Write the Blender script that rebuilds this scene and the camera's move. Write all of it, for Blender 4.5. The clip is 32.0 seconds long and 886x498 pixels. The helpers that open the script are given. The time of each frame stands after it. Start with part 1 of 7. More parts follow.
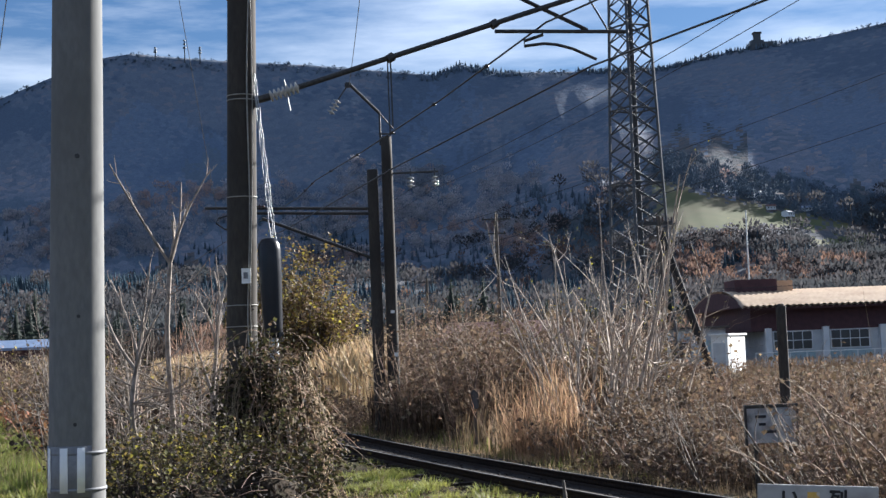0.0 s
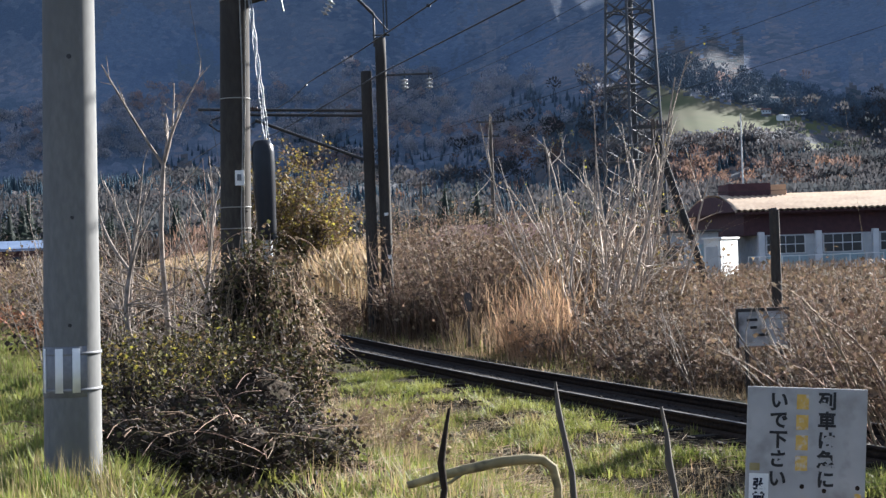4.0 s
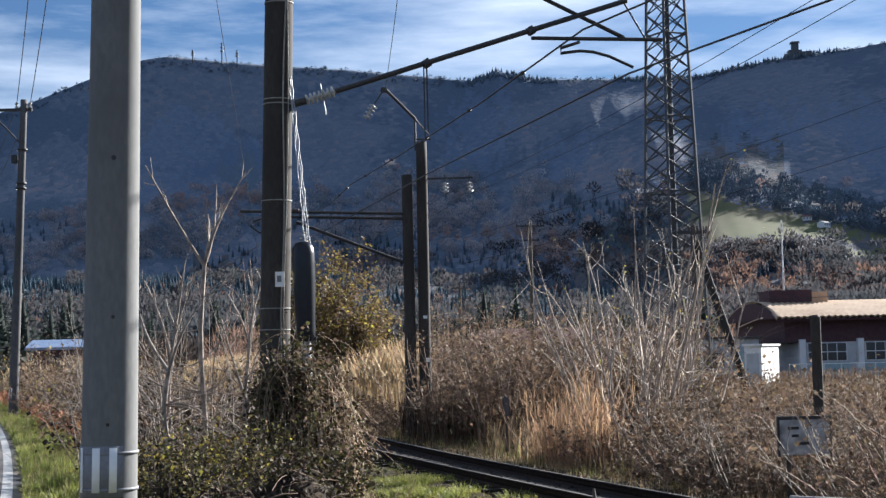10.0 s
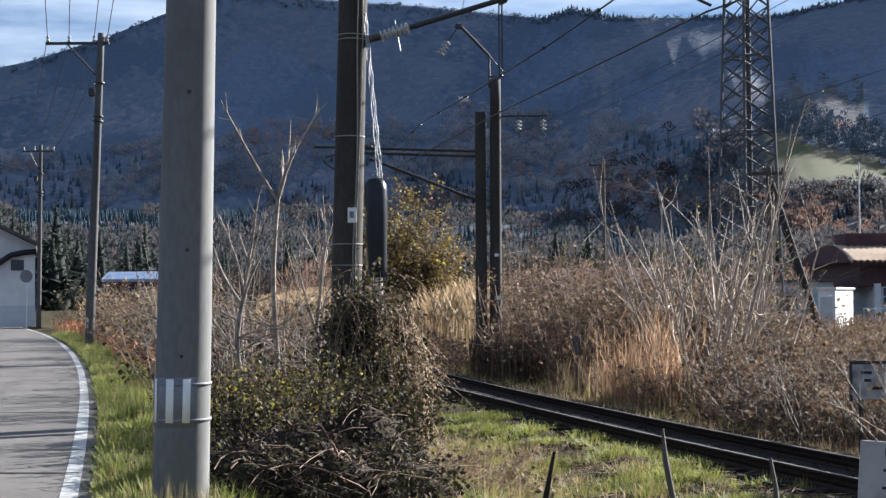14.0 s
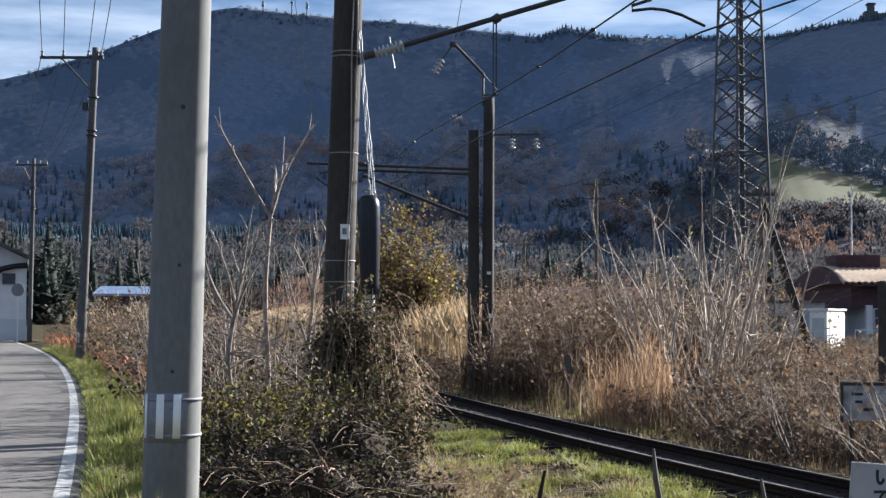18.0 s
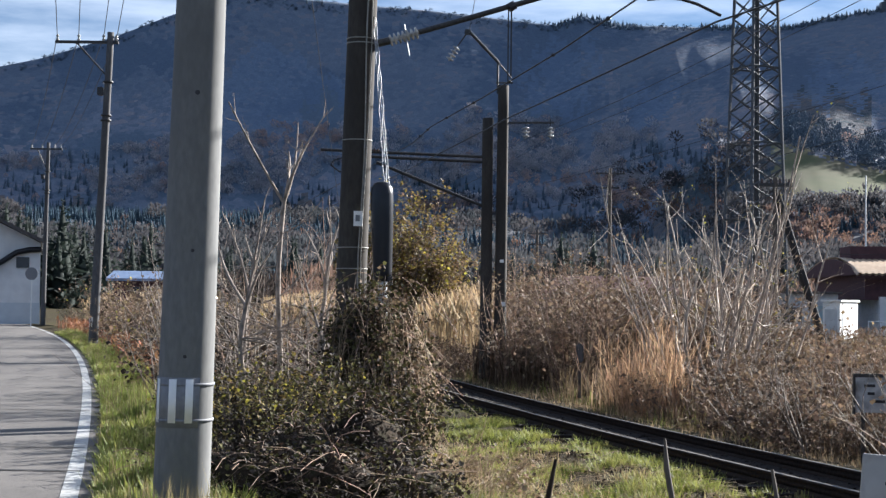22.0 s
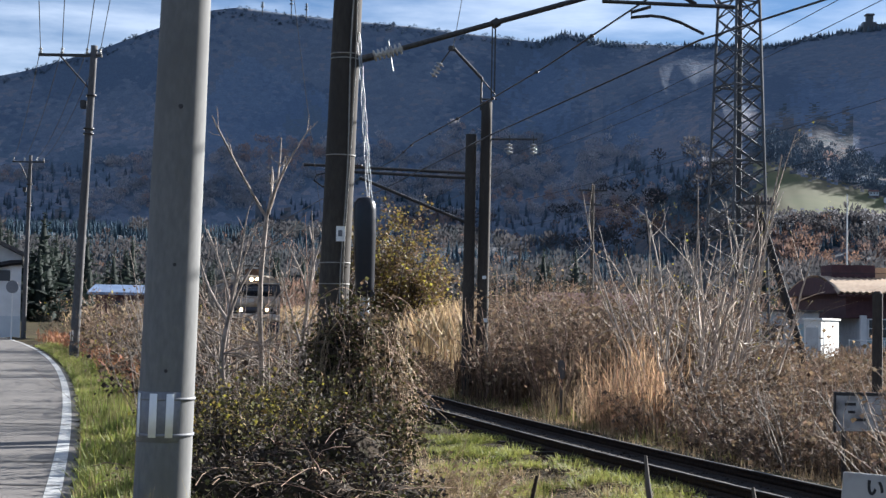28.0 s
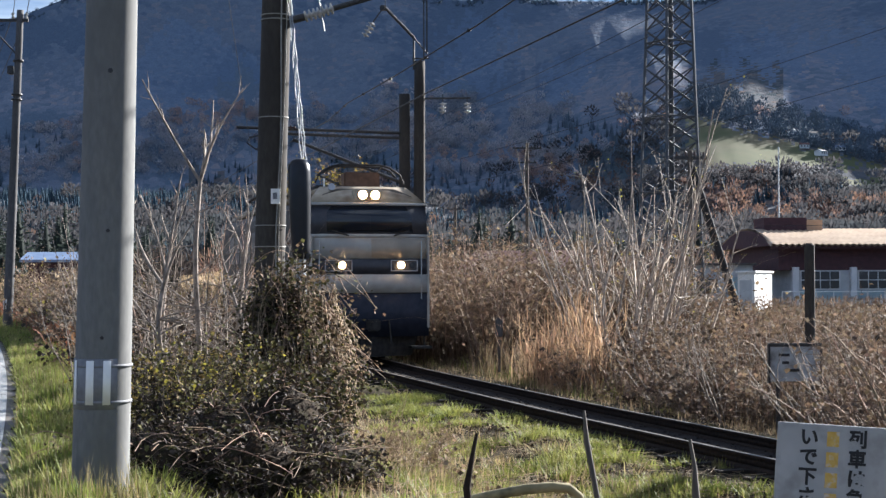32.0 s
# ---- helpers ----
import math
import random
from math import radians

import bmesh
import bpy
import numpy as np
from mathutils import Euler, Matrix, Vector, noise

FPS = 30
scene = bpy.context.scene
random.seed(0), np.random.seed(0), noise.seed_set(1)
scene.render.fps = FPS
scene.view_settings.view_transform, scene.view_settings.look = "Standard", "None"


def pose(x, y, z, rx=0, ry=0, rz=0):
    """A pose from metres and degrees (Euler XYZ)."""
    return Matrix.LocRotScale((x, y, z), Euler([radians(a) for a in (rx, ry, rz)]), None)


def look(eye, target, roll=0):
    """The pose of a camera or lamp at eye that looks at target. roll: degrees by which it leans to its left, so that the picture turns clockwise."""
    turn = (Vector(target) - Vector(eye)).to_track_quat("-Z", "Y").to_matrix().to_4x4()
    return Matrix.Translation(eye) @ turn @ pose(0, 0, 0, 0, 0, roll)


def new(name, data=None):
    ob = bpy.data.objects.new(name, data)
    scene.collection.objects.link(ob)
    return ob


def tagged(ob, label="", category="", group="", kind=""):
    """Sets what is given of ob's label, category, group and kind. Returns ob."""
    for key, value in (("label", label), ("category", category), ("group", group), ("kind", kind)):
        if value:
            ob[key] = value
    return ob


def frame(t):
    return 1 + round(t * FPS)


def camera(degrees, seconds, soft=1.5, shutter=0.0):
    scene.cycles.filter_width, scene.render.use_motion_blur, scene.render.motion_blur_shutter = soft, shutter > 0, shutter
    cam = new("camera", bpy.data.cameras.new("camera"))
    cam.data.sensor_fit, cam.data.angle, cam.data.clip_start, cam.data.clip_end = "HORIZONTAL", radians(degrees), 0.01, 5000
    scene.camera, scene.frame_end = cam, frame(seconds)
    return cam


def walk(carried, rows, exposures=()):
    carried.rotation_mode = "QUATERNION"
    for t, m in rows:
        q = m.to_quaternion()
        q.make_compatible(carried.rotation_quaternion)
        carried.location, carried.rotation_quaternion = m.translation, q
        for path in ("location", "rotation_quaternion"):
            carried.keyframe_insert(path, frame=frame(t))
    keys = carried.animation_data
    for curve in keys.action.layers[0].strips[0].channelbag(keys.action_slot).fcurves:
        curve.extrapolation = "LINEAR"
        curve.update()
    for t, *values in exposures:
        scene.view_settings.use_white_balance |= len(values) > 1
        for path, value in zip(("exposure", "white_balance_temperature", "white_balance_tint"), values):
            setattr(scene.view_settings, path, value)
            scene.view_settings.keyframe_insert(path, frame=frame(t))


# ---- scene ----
cam = camera(32.63, 32.0, soft=1.4)
EYE = (0.0, 0.0, 1.45)
# seconds, yaw, pitch, roll: a phone held by hand on one spot
ROWS = [
    (0.0, -3.327, 3.929, 2.221),
    (0.5, -3.446, 3.996, 2.044),
    (1.0, -3.877, 2.355, 1.762),
    (1.5, -5.223, 1.709, 2.64),
    (2.0, -5.053, 1.407, 3.379),
    (2.5, -4.433, 1.533, 2.531),
    (4.5, -2.747, 0.015, 1.741),
    (5.0, -0.966, 0.795, 1.719),
    (5.5, -0.65, 0.88, 1.862),
    (6.0, 0.334, 3.564, 2.103),
    (6.5, -1.323, 4.548, 1.755),
    (7.0, -0.903, 4.586, 2.781),
    (7.5, -1.85, 3.619, 1.844),
    (8.0, -1.741, 4.312, 1.78),
    (8.5, -1.492, 3.115, 1.716),
    (9.0, -0.338, 2.933, 1.563),
    (9.5, -1.13, 3.773, 1.353),
    (10.0, -2.117, 4.189, 1.328),
    (10.5, -2.249, 4.185, 1.165),
    (11.0, -1.929, 3.706, 1.277),
    (11.5, -0.873, 3.29, 1.523),
    (12.0, -1.385, 3.516, 1.594),
    (12.5, -0.982, 3.053, 0.924),
    (13.0, -1.119, 1.885, 0.622),
    (13.5, -0.069, 1.838, 0.546),
    (14.0, 0.557, 1.869, 0.358),
    (14.5, 0.514, 2.049, 0.589),
    (16.5, 0.628, 2.413, -0.088),
    (17.0, 0.297, 2.59, -0.415),
    (17.5, 0.423, 2.853, -0.499),
    (18.0, 0.25, 2.534, -0.17),
    (18.5, -0.215, 2.509, -0.049),
    (19.0, -0.043, 2.054, -0.172),
    (19.5, 0.336, 1.884, -0.579),
    (20.0, -0.011, 1.58, -0.592),
    (20.5, 0.085, 2.165, -0.557),
    (21.0, 0.689, 2.329, -0.522),
    (21.5, 0.799, 2.154, -0.661),
    (22.0, 0.72, 2.063, -0.717),
    (22.5, 0.303, 1.842, -0.674),
    (23.0, 0.0, 1.475, -0.85),
    (23.5, -0.117, 1.391, -0.748),
    (24.0, -0.243, 1.537, -0.657),
    (24.5, -0.482, 1.852, -0.834),
    (25.0, -0.103, 2.447, -1.17),
    (25.5, 0.12, 2.365, -1.024),
    (27.5, -0.038, 2.366, -1.038),
    (28.0, 0.042, 2.674, -1.075),
    (28.5, 0.092, 2.324, -0.965),
    (29.0, -0.363, 2.271, -0.823),
    (29.5, -1.601, 1.993, -0.746),
    (30.0, -0.839, 1.334, -0.017),
    (30.5, -1.058, 1.872, -0.143),
    (31.0, -1.215, 2.088, -0.053),
    (31.5, -1.463, 1.622, 0.182),
    (32.0, -2.341, 1.177, 0.153),
]
walk(cam, [(t, pose(*EYE, 90 + pitch, roll, yaw)) for t, yaw, pitch, roll in ROWS], exposures=[(t, e, 6150, 10) for t, e in ((0.0, 1.78), (1.0, 1.70), (2.0, 1.80), (5.0, 2.07), (6.0, 1.94), (7.0, 1.62), (8.0, 1.77), (9.0, 1.84), (10.0, 1.77), (11.0, 1.74), (12.0, 1.85), (14.0, 1.81), (17.0, 1.80), (19.0, 1.76), (20.0, 1.85), (23.0, 1.85), (25.0, 1.77), (28.0, 1.81), (30.0, 1.90), (32.0, 1.95))])

# ---- light ----
SUN_AZ, SUN_EL = 50.0, 22.0  # degrees clockwise from +y, degrees up
world = bpy.data.worlds.new("sky")
scene.world = world
world.use_nodes = True
wt = world.node_tree
sky = wt.nodes.new("ShaderNodeTexSky")
sky.sky_type, sky.sun_disc = "NISHITA", False
sky.sun_elevation, sky.sun_rotation = radians(SUN_EL), radians(SUN_AZ)
sky.air_density, sky.dust_density, sky.ozone_density = 1.0, 0.3, 3.0
co = wt.nodes.new("ShaderNodeTexCoord")
mp = wt.nodes.new("ShaderNodeMapping")
mp.inputs["Scale"].default_value = (1.0, 1.0, 5.5)
wt.links.new(co.outputs["Generated"], mp.inputs["Vector"])
cn = wt.nodes.new("ShaderNodeTexNoise")
cn.inputs["Scale"].default_value, cn.inputs["Detail"].default_value, cn.inputs["Roughness"].default_value = 3.2, 9.0, 0.58
wt.links.new(mp.outputs[0], cn.inputs["Vector"])
cr = wt.nodes.new("ShaderNodeValToRGB")
cr.color_ramp.elements[0].position, cr.color_ramp.elements[1].position = 0.42, 0.74
wt.links.new(cn.outputs["Fac"], cr.inputs["Fac"])
cm = wt.nodes.new("ShaderNodeMixRGB")
cm.inputs["Color2"].default_value = (12.8, 14.4, 16.8, 1)
wt.links.new(cr.outputs["Color"], cm.inputs["Fac"])
deep = wt.nodes.new("ShaderNodeMixRGB")  # a clear cold autumn blue
deep.blend_type = "MULTIPLY"
deep.inputs["Fac"].default_value = 1.0
deep.inputs["Color2"].default_value = (0.82, 0.99, 1.24, 1)
wt.links.new(sky.outputs["Color"], deep.inputs["Color1"])
wt.links.new(deep.outputs["Color"], cm.inputs["Color1"])
wt.links.new(cm.outputs["Color"], wt.nodes["Background"].inputs["Color"])
wt.nodes["Background"].inputs["Strength"].default_value = 0.0225

sun = new("sun", bpy.data.lights.new("sun", "SUN"))
sun.data.energy, sun.data.angle, sun.data.color = 5.0, radians(0.5), (1.0, 0.955, 0.89)
az, el = radians(SUN_AZ), radians(SUN_EL)
sun.matrix_world = look((0, 0, 50), (-math.sin(az) * math.cos(el), -math.cos(az) * math.cos(el), 50 - math.sin(el)))

# ---- materials ----
def rgb(c):
    return (c[0], c[1], c[2], 1.0)


def surface(name, c1, c2, scale=8.0, rough=0.8, bump=0.3, metal=0.0, c3=None, scale3=1.0, amount3=0.5, island=0.0, stretch=(1, 1, 1), spec=0.4, translucent=0.0, dist=0.02):
    """Noise between two colours, a third colour in larger patches, and a fine relief."""
    m = bpy.data.materials.new(name)
    m.use_nodes = True
    nt = m.node_tree
    b = nt.nodes["Principled BSDF"]
    tc = nt.nodes.new("ShaderNodeTexCoord")
    mp = nt.nodes.new("ShaderNodeMapping")
    mp.inputs["Scale"].default_value = stretch
    nt.links.new(tc.outputs["Object"], mp.inputs["Vector"])
    n1 = nt.nodes.new("ShaderNodeTexNoise")
    n1.inputs["Scale"].default_value, n1.inputs["Detail"].default_value = scale, 6.0
    nt.links.new(mp.outputs[0], n1.inputs["Vector"])
    r1 = nt.nodes.new("ShaderNodeValToRGB")
    r1.color_ramp.elements[0].position, r1.color_ramp.elements[1].position = 0.32, 0.68
    r1.color_ramp.elements[0].color, r1.color_ramp.elements[1].color = rgb(c1), rgb(c2)
    nt.links.new(n1.outputs["Fac"], r1.inputs["Fac"])
    col = r1.outputs["Color"]
    if c3 is not None:
        n3 = nt.nodes.new("ShaderNodeTexNoise")
        n3.inputs["Scale"].default_value, n3.inputs["Detail"].default_value = scale3, 4.0
        nt.links.new(mp.outputs[0], n3.inputs["Vector"])
        r3 = nt.nodes.new("ShaderNodeValToRGB")
        r3.color_ramp.elements[0].position, r3.color_ramp.elements[1].position = 0.62 - 0.3 * amount3, 0.72 - 0.1 * amount3
        nt.links.new(n3.outputs["Fac"], r3.inputs["Fac"])
        mx = nt.nodes.new("ShaderNodeMixRGB")
        mx.inputs["Color2"].default_value = rgb(c3)
        nt.links.new(r3.outputs["Color"], mx.inputs["Fac"])
        nt.links.new(col, mx.inputs["Color1"])
        col = mx.outputs["Color"]
    if island > 0:
        g = nt.nodes.new("ShaderNodeNewGeometry")
        hs = nt.nodes.new("ShaderNodeHueSaturation")
        ma = nt.nodes.new("ShaderNodeMath")
        ma.operation = "MULTIPLY_ADD"
        ma.inputs[1].default_value, ma.inputs[2].default_value = 2 * island, 1.0 - island
        nt.links.new(g.outputs["Random Per Island"], ma.inputs[0])
        nt.links.new(ma.outputs[0], hs.inputs["Value"])
        mb = nt.nodes.new("ShaderNodeMath")
        mb.operation = "MULTIPLY_ADD"
        mb.inputs[1].default_value, mb.inputs[2].default_value = 0.06 * island, 0.5 - 0.03 * island
        wn = nt.nodes.new("ShaderNodeTexWhiteNoise")
        wn.noise_dimensions = "1D"
        nt.links.new(g.outputs["Random Per Island"], wn.inputs["W"])
        nt.links.new(wn.outputs["Value"], mb.inputs[0])
        nt.links.new(mb.outputs[0], hs.inputs["Hue"])
        nt.links.new(col, hs.inputs["Color"])
        col = hs.outputs["Color"]
    nt.links.new(col, b.inputs["Base Color"])
    b.inputs["Roughness"].default_value, b.inputs["Metallic"].default_value = rough, metal
    b.inputs["Specular IOR Level"].default_value = spec
    if bump > 0:
        bp = nt.nodes.new("ShaderNodeBump")
        bp.inputs["Strength"].default_value, bp.inputs["Distance"].default_value = bump, dist
        nt.links.new(n1.outputs["Fac"], bp.inputs["Height"])
        nt.links.new(bp.outputs["Normal"], b.inputs["Normal"])
    if translucent > 0:
        tr = nt.nodes.new("ShaderNodeBsdfTranslucent")
        nt.links.new(col, tr.inputs["Color"])
        mi = nt.nodes.new("ShaderNodeMixShader")
        mi.inputs["Fac"].default_value = translucent
        nt.links.new(b.outputs[0], mi.inputs[1])
        nt.links.new(tr.outputs[0], mi.inputs[2])
        nt.links.new(mi.outputs[0], nt.nodes["Material Output"].inputs["Surface"])
    return m


def glowing(name, color, strength):
    m = bpy.data.materials.new(name)
    m.use_nodes = True
    b = m.node_tree.nodes["Principled BSDF"]
    b.inputs["Base Color"].default_value = rgb(color)
    b.inputs["Emission Color"].default_value = rgb(color)
    b.inputs["Emission Strength"].default_value = strength
    return m


def glassy(name, color, rough=0.05):
    m = bpy.data.materials.new(name)
    m.use_nodes = True
    b = m.node_tree.nodes["Principled BSDF"]
    b.inputs["Base Color"].default_value = rgb(color)
    b.inputs["Roughness"].default_value = rough
    b.inputs["Specular IOR Level"].default_value = 0.6
    return m


M_CONCRETE = surface("pole_concrete", (0.128, 0.129, 0.126), (0.168, 0.168, 0.162), 30, 0.85, 0.25, dist=0.0012, c3=(0.112, 0.112, 0.108), scale3=2.2, amount3=0.5, stretch=(1, 1, 0.35))
M_OLDCONC = surface("old_pole_concrete", (0.034, 0.029, 0.025), (0.060, 0.052, 0.043), 26, 0.9, 0.35, dist=0.002, c3=(0.028, 0.024, 0.021), scale3=1.6, amount3=0.6, stretch=(1, 1, 0.3))
M_GREYCONC = surface("grey_old_concrete", (0.070, 0.068, 0.070), (0.115, 0.112, 0.112), 26, 0.9, 0.3, dist=0.002, c3=(0.055, 0.053, 0.054), scale3=1.6, amount3=0.5, stretch=(1, 1, 0.3))
M_STEEL = surface("galvanised_steel", (0.30, 0.31, 0.32), (0.42, 0.43, 0.44), 40, 0.55, 0.1, metal=0.6)
M_DARKSTEEL = surface("dark_steel", (0.035, 0.035, 0.038), (0.07, 0.068, 0.065), 30, 0.5, 0.15, metal=0.5)
M_TOWER = surface("tower_steel", (0.050, 0.058, 0.070), (0.100, 0.110, 0.124), 14, 0.6, 0.1, metal=0.3)
M_WIRE = surface("wire_black", (0.02, 0.02, 0.022), (0.035, 0.035, 0.038), 20, 0.5, 0)
M_PORCELAIN = surface("porcelain", (0.34, 0.34, 0.32), (0.48, 0.47, 0.45), 20, 0.25, 0.05)
M_WHITE = surface("white_paint", (0.70, 0.70, 0.68), (0.82, 0.82, 0.80), 12, 0.6, 0.1)
M_GREYPLATE = surface("grey_plate", (0.15, 0.155, 0.17), (0.20, 0.205, 0.22), 25, 0.6, 0.1)
M_BLACKPLASTIC = surface("black_plastic", (0.007, 0.008, 0.012), (0.011, 0.012, 0.018), 9, 0.30, 0.02, dist=0.001, spec=0.35)
# rust colour held near black to include shade on the rail sides
M_RUST = surface("rail_rust", (0.020, 0.015, 0.013), (0.042, 0.031, 0.025), 20, 0.9, 0.3, spec=0.1)
M_RAILTOP = surface("rail_head", (0.075, 0.066, 0.058), (0.14, 0.125, 0.112), 12, 0.5, 0.05, metal=0.3)
# sleepers and ballast darkened to stand for shade between the rails
M_SLEEPER = surface("sleeper_wood", (0.022, 0.018, 0.016), (0.045, 0.037, 0.031), 14, 0.95, 0.4, spec=0.1)
M_BALLAST = surface("ballast_stone", (0.015, 0.013, 0.012), (0.036, 0.030, 0.026), 30, 0.95, 0.4, island=0.45, spec=0.1)
M_GRAVEL = surface("shoulder_gravel", (0.10, 0.09, 0.082), (0.22, 0.20, 0.185), 30, 0.9, 0.4, island=0.5)
M_ASPHALT = surface("asphalt", (0.108, 0.098, 0.090), (0.152, 0.139, 0.127), 60, 0.85, 0.5, c3=(0.094, 0.086, 0.079), scale3=0.6, amount3=0.5)
M_DARKSTREAK = surface("dark_streak", (0.018, 0.018, 0.019), (0.034, 0.033, 0.033), 30, 0.7, 0.3)
M_LINE = surface("road_paint", (0.32, 0.32, 0.31), (0.58, 0.58, 0.56), 24, 0.7, 0.3, c3=(0.24, 0.24, 0.235), scale3=5, amount3=0.4)
M_SOIL = surface("soil_and_litter", (0.028, 0.022, 0.014), (0.075, 0.057, 0.035), 3.0, 0.95, 0.6, c3=(0.060, 0.058, 0.024), scale3=0.5, amount3=0.5, dist=0.05, spec=0.05)

# ---- tools for building ----


def arrays_mesh(name, V, F, mat):
    """A mesh from an array of corners and an array of faces that all have the same number of corners."""
    me = bpy.data.meshes.new(name)
    V, F = np.asarray(V, np.float32).reshape(-1, 3), np.asarray(F, np.int32)
    k = F.shape[1]
    me.vertices.add(len(V))
    me.vertices.foreach_set("co", V.ravel())
    me.loops.add(F.size)
    me.loops.foreach_set("vertex_index", F.ravel())
    me.polygons.add(len(F))
    me.polygons.foreach_set("loop_start", np.arange(0, F.size, k, dtype=np.int32))
    me.update(calc_edges=True)
    me.materials.append(mat)
    return me


def scatter(tv, tf, pos, scale, turn, tilt=None):
    """Copies of a small template at pos, scaled, turned about z and leaned over by tilt; returns corners and faces."""
    pos = np.asarray(pos, float)
    n = len(pos)
    scale = np.asarray(scale, float)
    scale = scale[:, None] if scale.ndim == 1 else scale
    P = tv[None] * scale[:, None, :]
    if tilt is not None:
        c, s = np.cos(tilt)[:, None], np.sin(tilt)[:, None]
        y, z = P[:, :, 1].copy(), P[:, :, 2].copy()
        P[:, :, 1], P[:, :, 2] = y * c - z * s, y * s + z * c
    c, s = np.cos(turn)[:, None], np.sin(turn)[:, None]
    x, y = P[:, :, 0].copy(), P[:, :, 1].copy()
    P[:, :, 0], P[:, :, 1] = x * c - y * s, x * s + y * c
    P += pos[:, None, :]
    F = (tf[None] + (np.arange(n) * len(tv))[:, None, None]).reshape(-1, tf.shape[1])
    return P.reshape(-1, 3), F


def tubes(P, R, sides=4):
    """Tapered tubes along many curves at once. P: n curves of k places; R: their radii."""
    P, R = np.asarray(P, float), np.asarray(R, float)
    n, k, _ = P.shape
    T = np.gradient(P, axis=1)
    T /= np.linalg.norm(T, axis=2, keepdims=True) + 1e-9
    up = np.where(np.abs(T[..., 2:3]) > 0.9, np.array([1.0, 0, 0]), np.array([0, 0, 1.0]))
    A = np.cross(T, up)
    A /= np.linalg.norm(A, axis=2, keepdims=True) + 1e-9
    B = np.cross(T, A)
    th = np.arange(sides) * 2 * np.pi / sides
    V = P[:, :, None] + R[:, :, None, None] * (np.cos(th)[:, None] * A[:, :, None] + np.sin(th)[:, None] * B[:, :, None])
    idx = np.arange(n * k * sides).reshape(n, k, sides)
    a, b = idx[:, :-1], idx[:, 1:]
    F = np.stack([a, np.roll(a, -1, 2), np.roll(b, -1, 2), b], -1).reshape(-1, 4)
    return V.reshape(-1, 3), F


def merge(*pairs):
    V, F, o = [], [], 0
    for v, f in pairs:
        V.append(v)
        F.append(f + o)
        o += len(v)
    return np.concatenate(V), np.concatenate(F)


def smooth(me):
    me.polygons.foreach_set("use_smooth", np.ones(len(me.polygons), bool))
    return me


def empty(name, x, y, z=0.0, rz=0.0):
    ob = new(name)
    ob.matrix_world = pose(x, y, z, 0, 0, rz)
    ob.empty_display_size = 0.2
    return ob


def part(name, shape, mat, parent=None, label=""):
    """Links a bmesh, or corners and faces, as one mesh object under a thing; corners are in the thing's space."""
    if isinstance(shape, tuple):
        me = arrays_mesh(name, shape[0], shape[1], mat)
    else:
        me = bpy.data.meshes.new(name)
        shape.to_mesh(me)
        shape.free()
        me.materials.append(mat)
    ob = new(name, me)
    if parent is not None:
        ob.parent = parent
    return tagged(ob, label)


def box(x0, y0, z0, x1, y1, z1, bevel=0.0):
    bm = bmesh.new()
    add_box(bm, x0, y0, z0, x1, y1, z1)
    if bevel:
        bmesh.ops.bevel(bm, geom=bm.edges[:], offset=bevel, segments=2, affect="EDGES")
    return bm


def add_box(bm, x0, y0, z0, x1, y1, z1, turn=None):
    m = Matrix.Translation(((x0 + x1) / 2, (y0 + y1) / 2, (z0 + z1) / 2)) @ Matrix.Diagonal((abs(x1 - x0), abs(y1 - y0), abs(z1 - z0), 1))
    bmesh.ops.create_cube(bm, size=1.0, matrix=(turn @ m) if turn is not None else m)
    return bm


def rod(bm, a, b, r0, r1=None, seg=8, caps=True):
    """A straight round bar from a to b."""
    a, b = Vector(a), Vector(b)
    d = b - a
    m = Matrix.Translation((a + b) / 2) @ d.to_track_quat("Z", "Y").to_matrix().to_4x4()
    bmesh.ops.create_cone(bm, cap_ends=caps, segments=seg, radius1=r0, radius2=r0 if r1 is None else r1, depth=d.length, matrix=m)
    return bm


def bar(a, b, r0, r1=None, seg=8):
    return rod(bmesh.new(), a, b, r0, r1, seg)


def turned(profile, seg=20):
    """A solid turned about z from (radius, height) pairs, as corners and faces."""
    pr = np.array(profile, float)
    th = np.arange(seg) * 2 * np.pi / seg
    V = np.stack([pr[:, None, 0] * np.cos(th), pr[:, None, 0] * np.sin(th), np.repeat(pr[:, 1:2], seg, 1)], -1)
    idx = np.arange(len(pr) * seg).reshape(len(pr), seg)
    a, b = idx[:-1], idx[1:]
    return V.reshape(-1, 3), np.stack([a, np.roll(a, -1, 1), np.roll(b, -1, 1), b], -1).reshape(-1, 4)


def sag_line(a, b, sag, n=14):
    t = np.linspace(0, 1, n)
    p = np.outer(1 - t, a) + np.outer(t, b)
    p[:, 2] -= 4 * sag * t * (1 - t)
    return p


# ---- the plan ----
RAIL = -0.50  # top of the rails


def step(a, b, x):
    t = np.clip((np.asarray(x, float) - a) / (b - a), 0, 1)
    return t * t * (3 - 2 * t)


def track_x(y):
    """The centre line of the track."""
    y = np.asarray(y, float)
    return 7.57 - 0.215 * y + 0.005 * np.clip(25 - y, 0, 40) ** 2 + 0.38 * (1 - step(18, 34, y))


def road_edge(y):
    """The near edge line of the road."""
    y = np.asarray(y, float)
    return -0.40 - 0.205 * y - 0.00095 * y * y


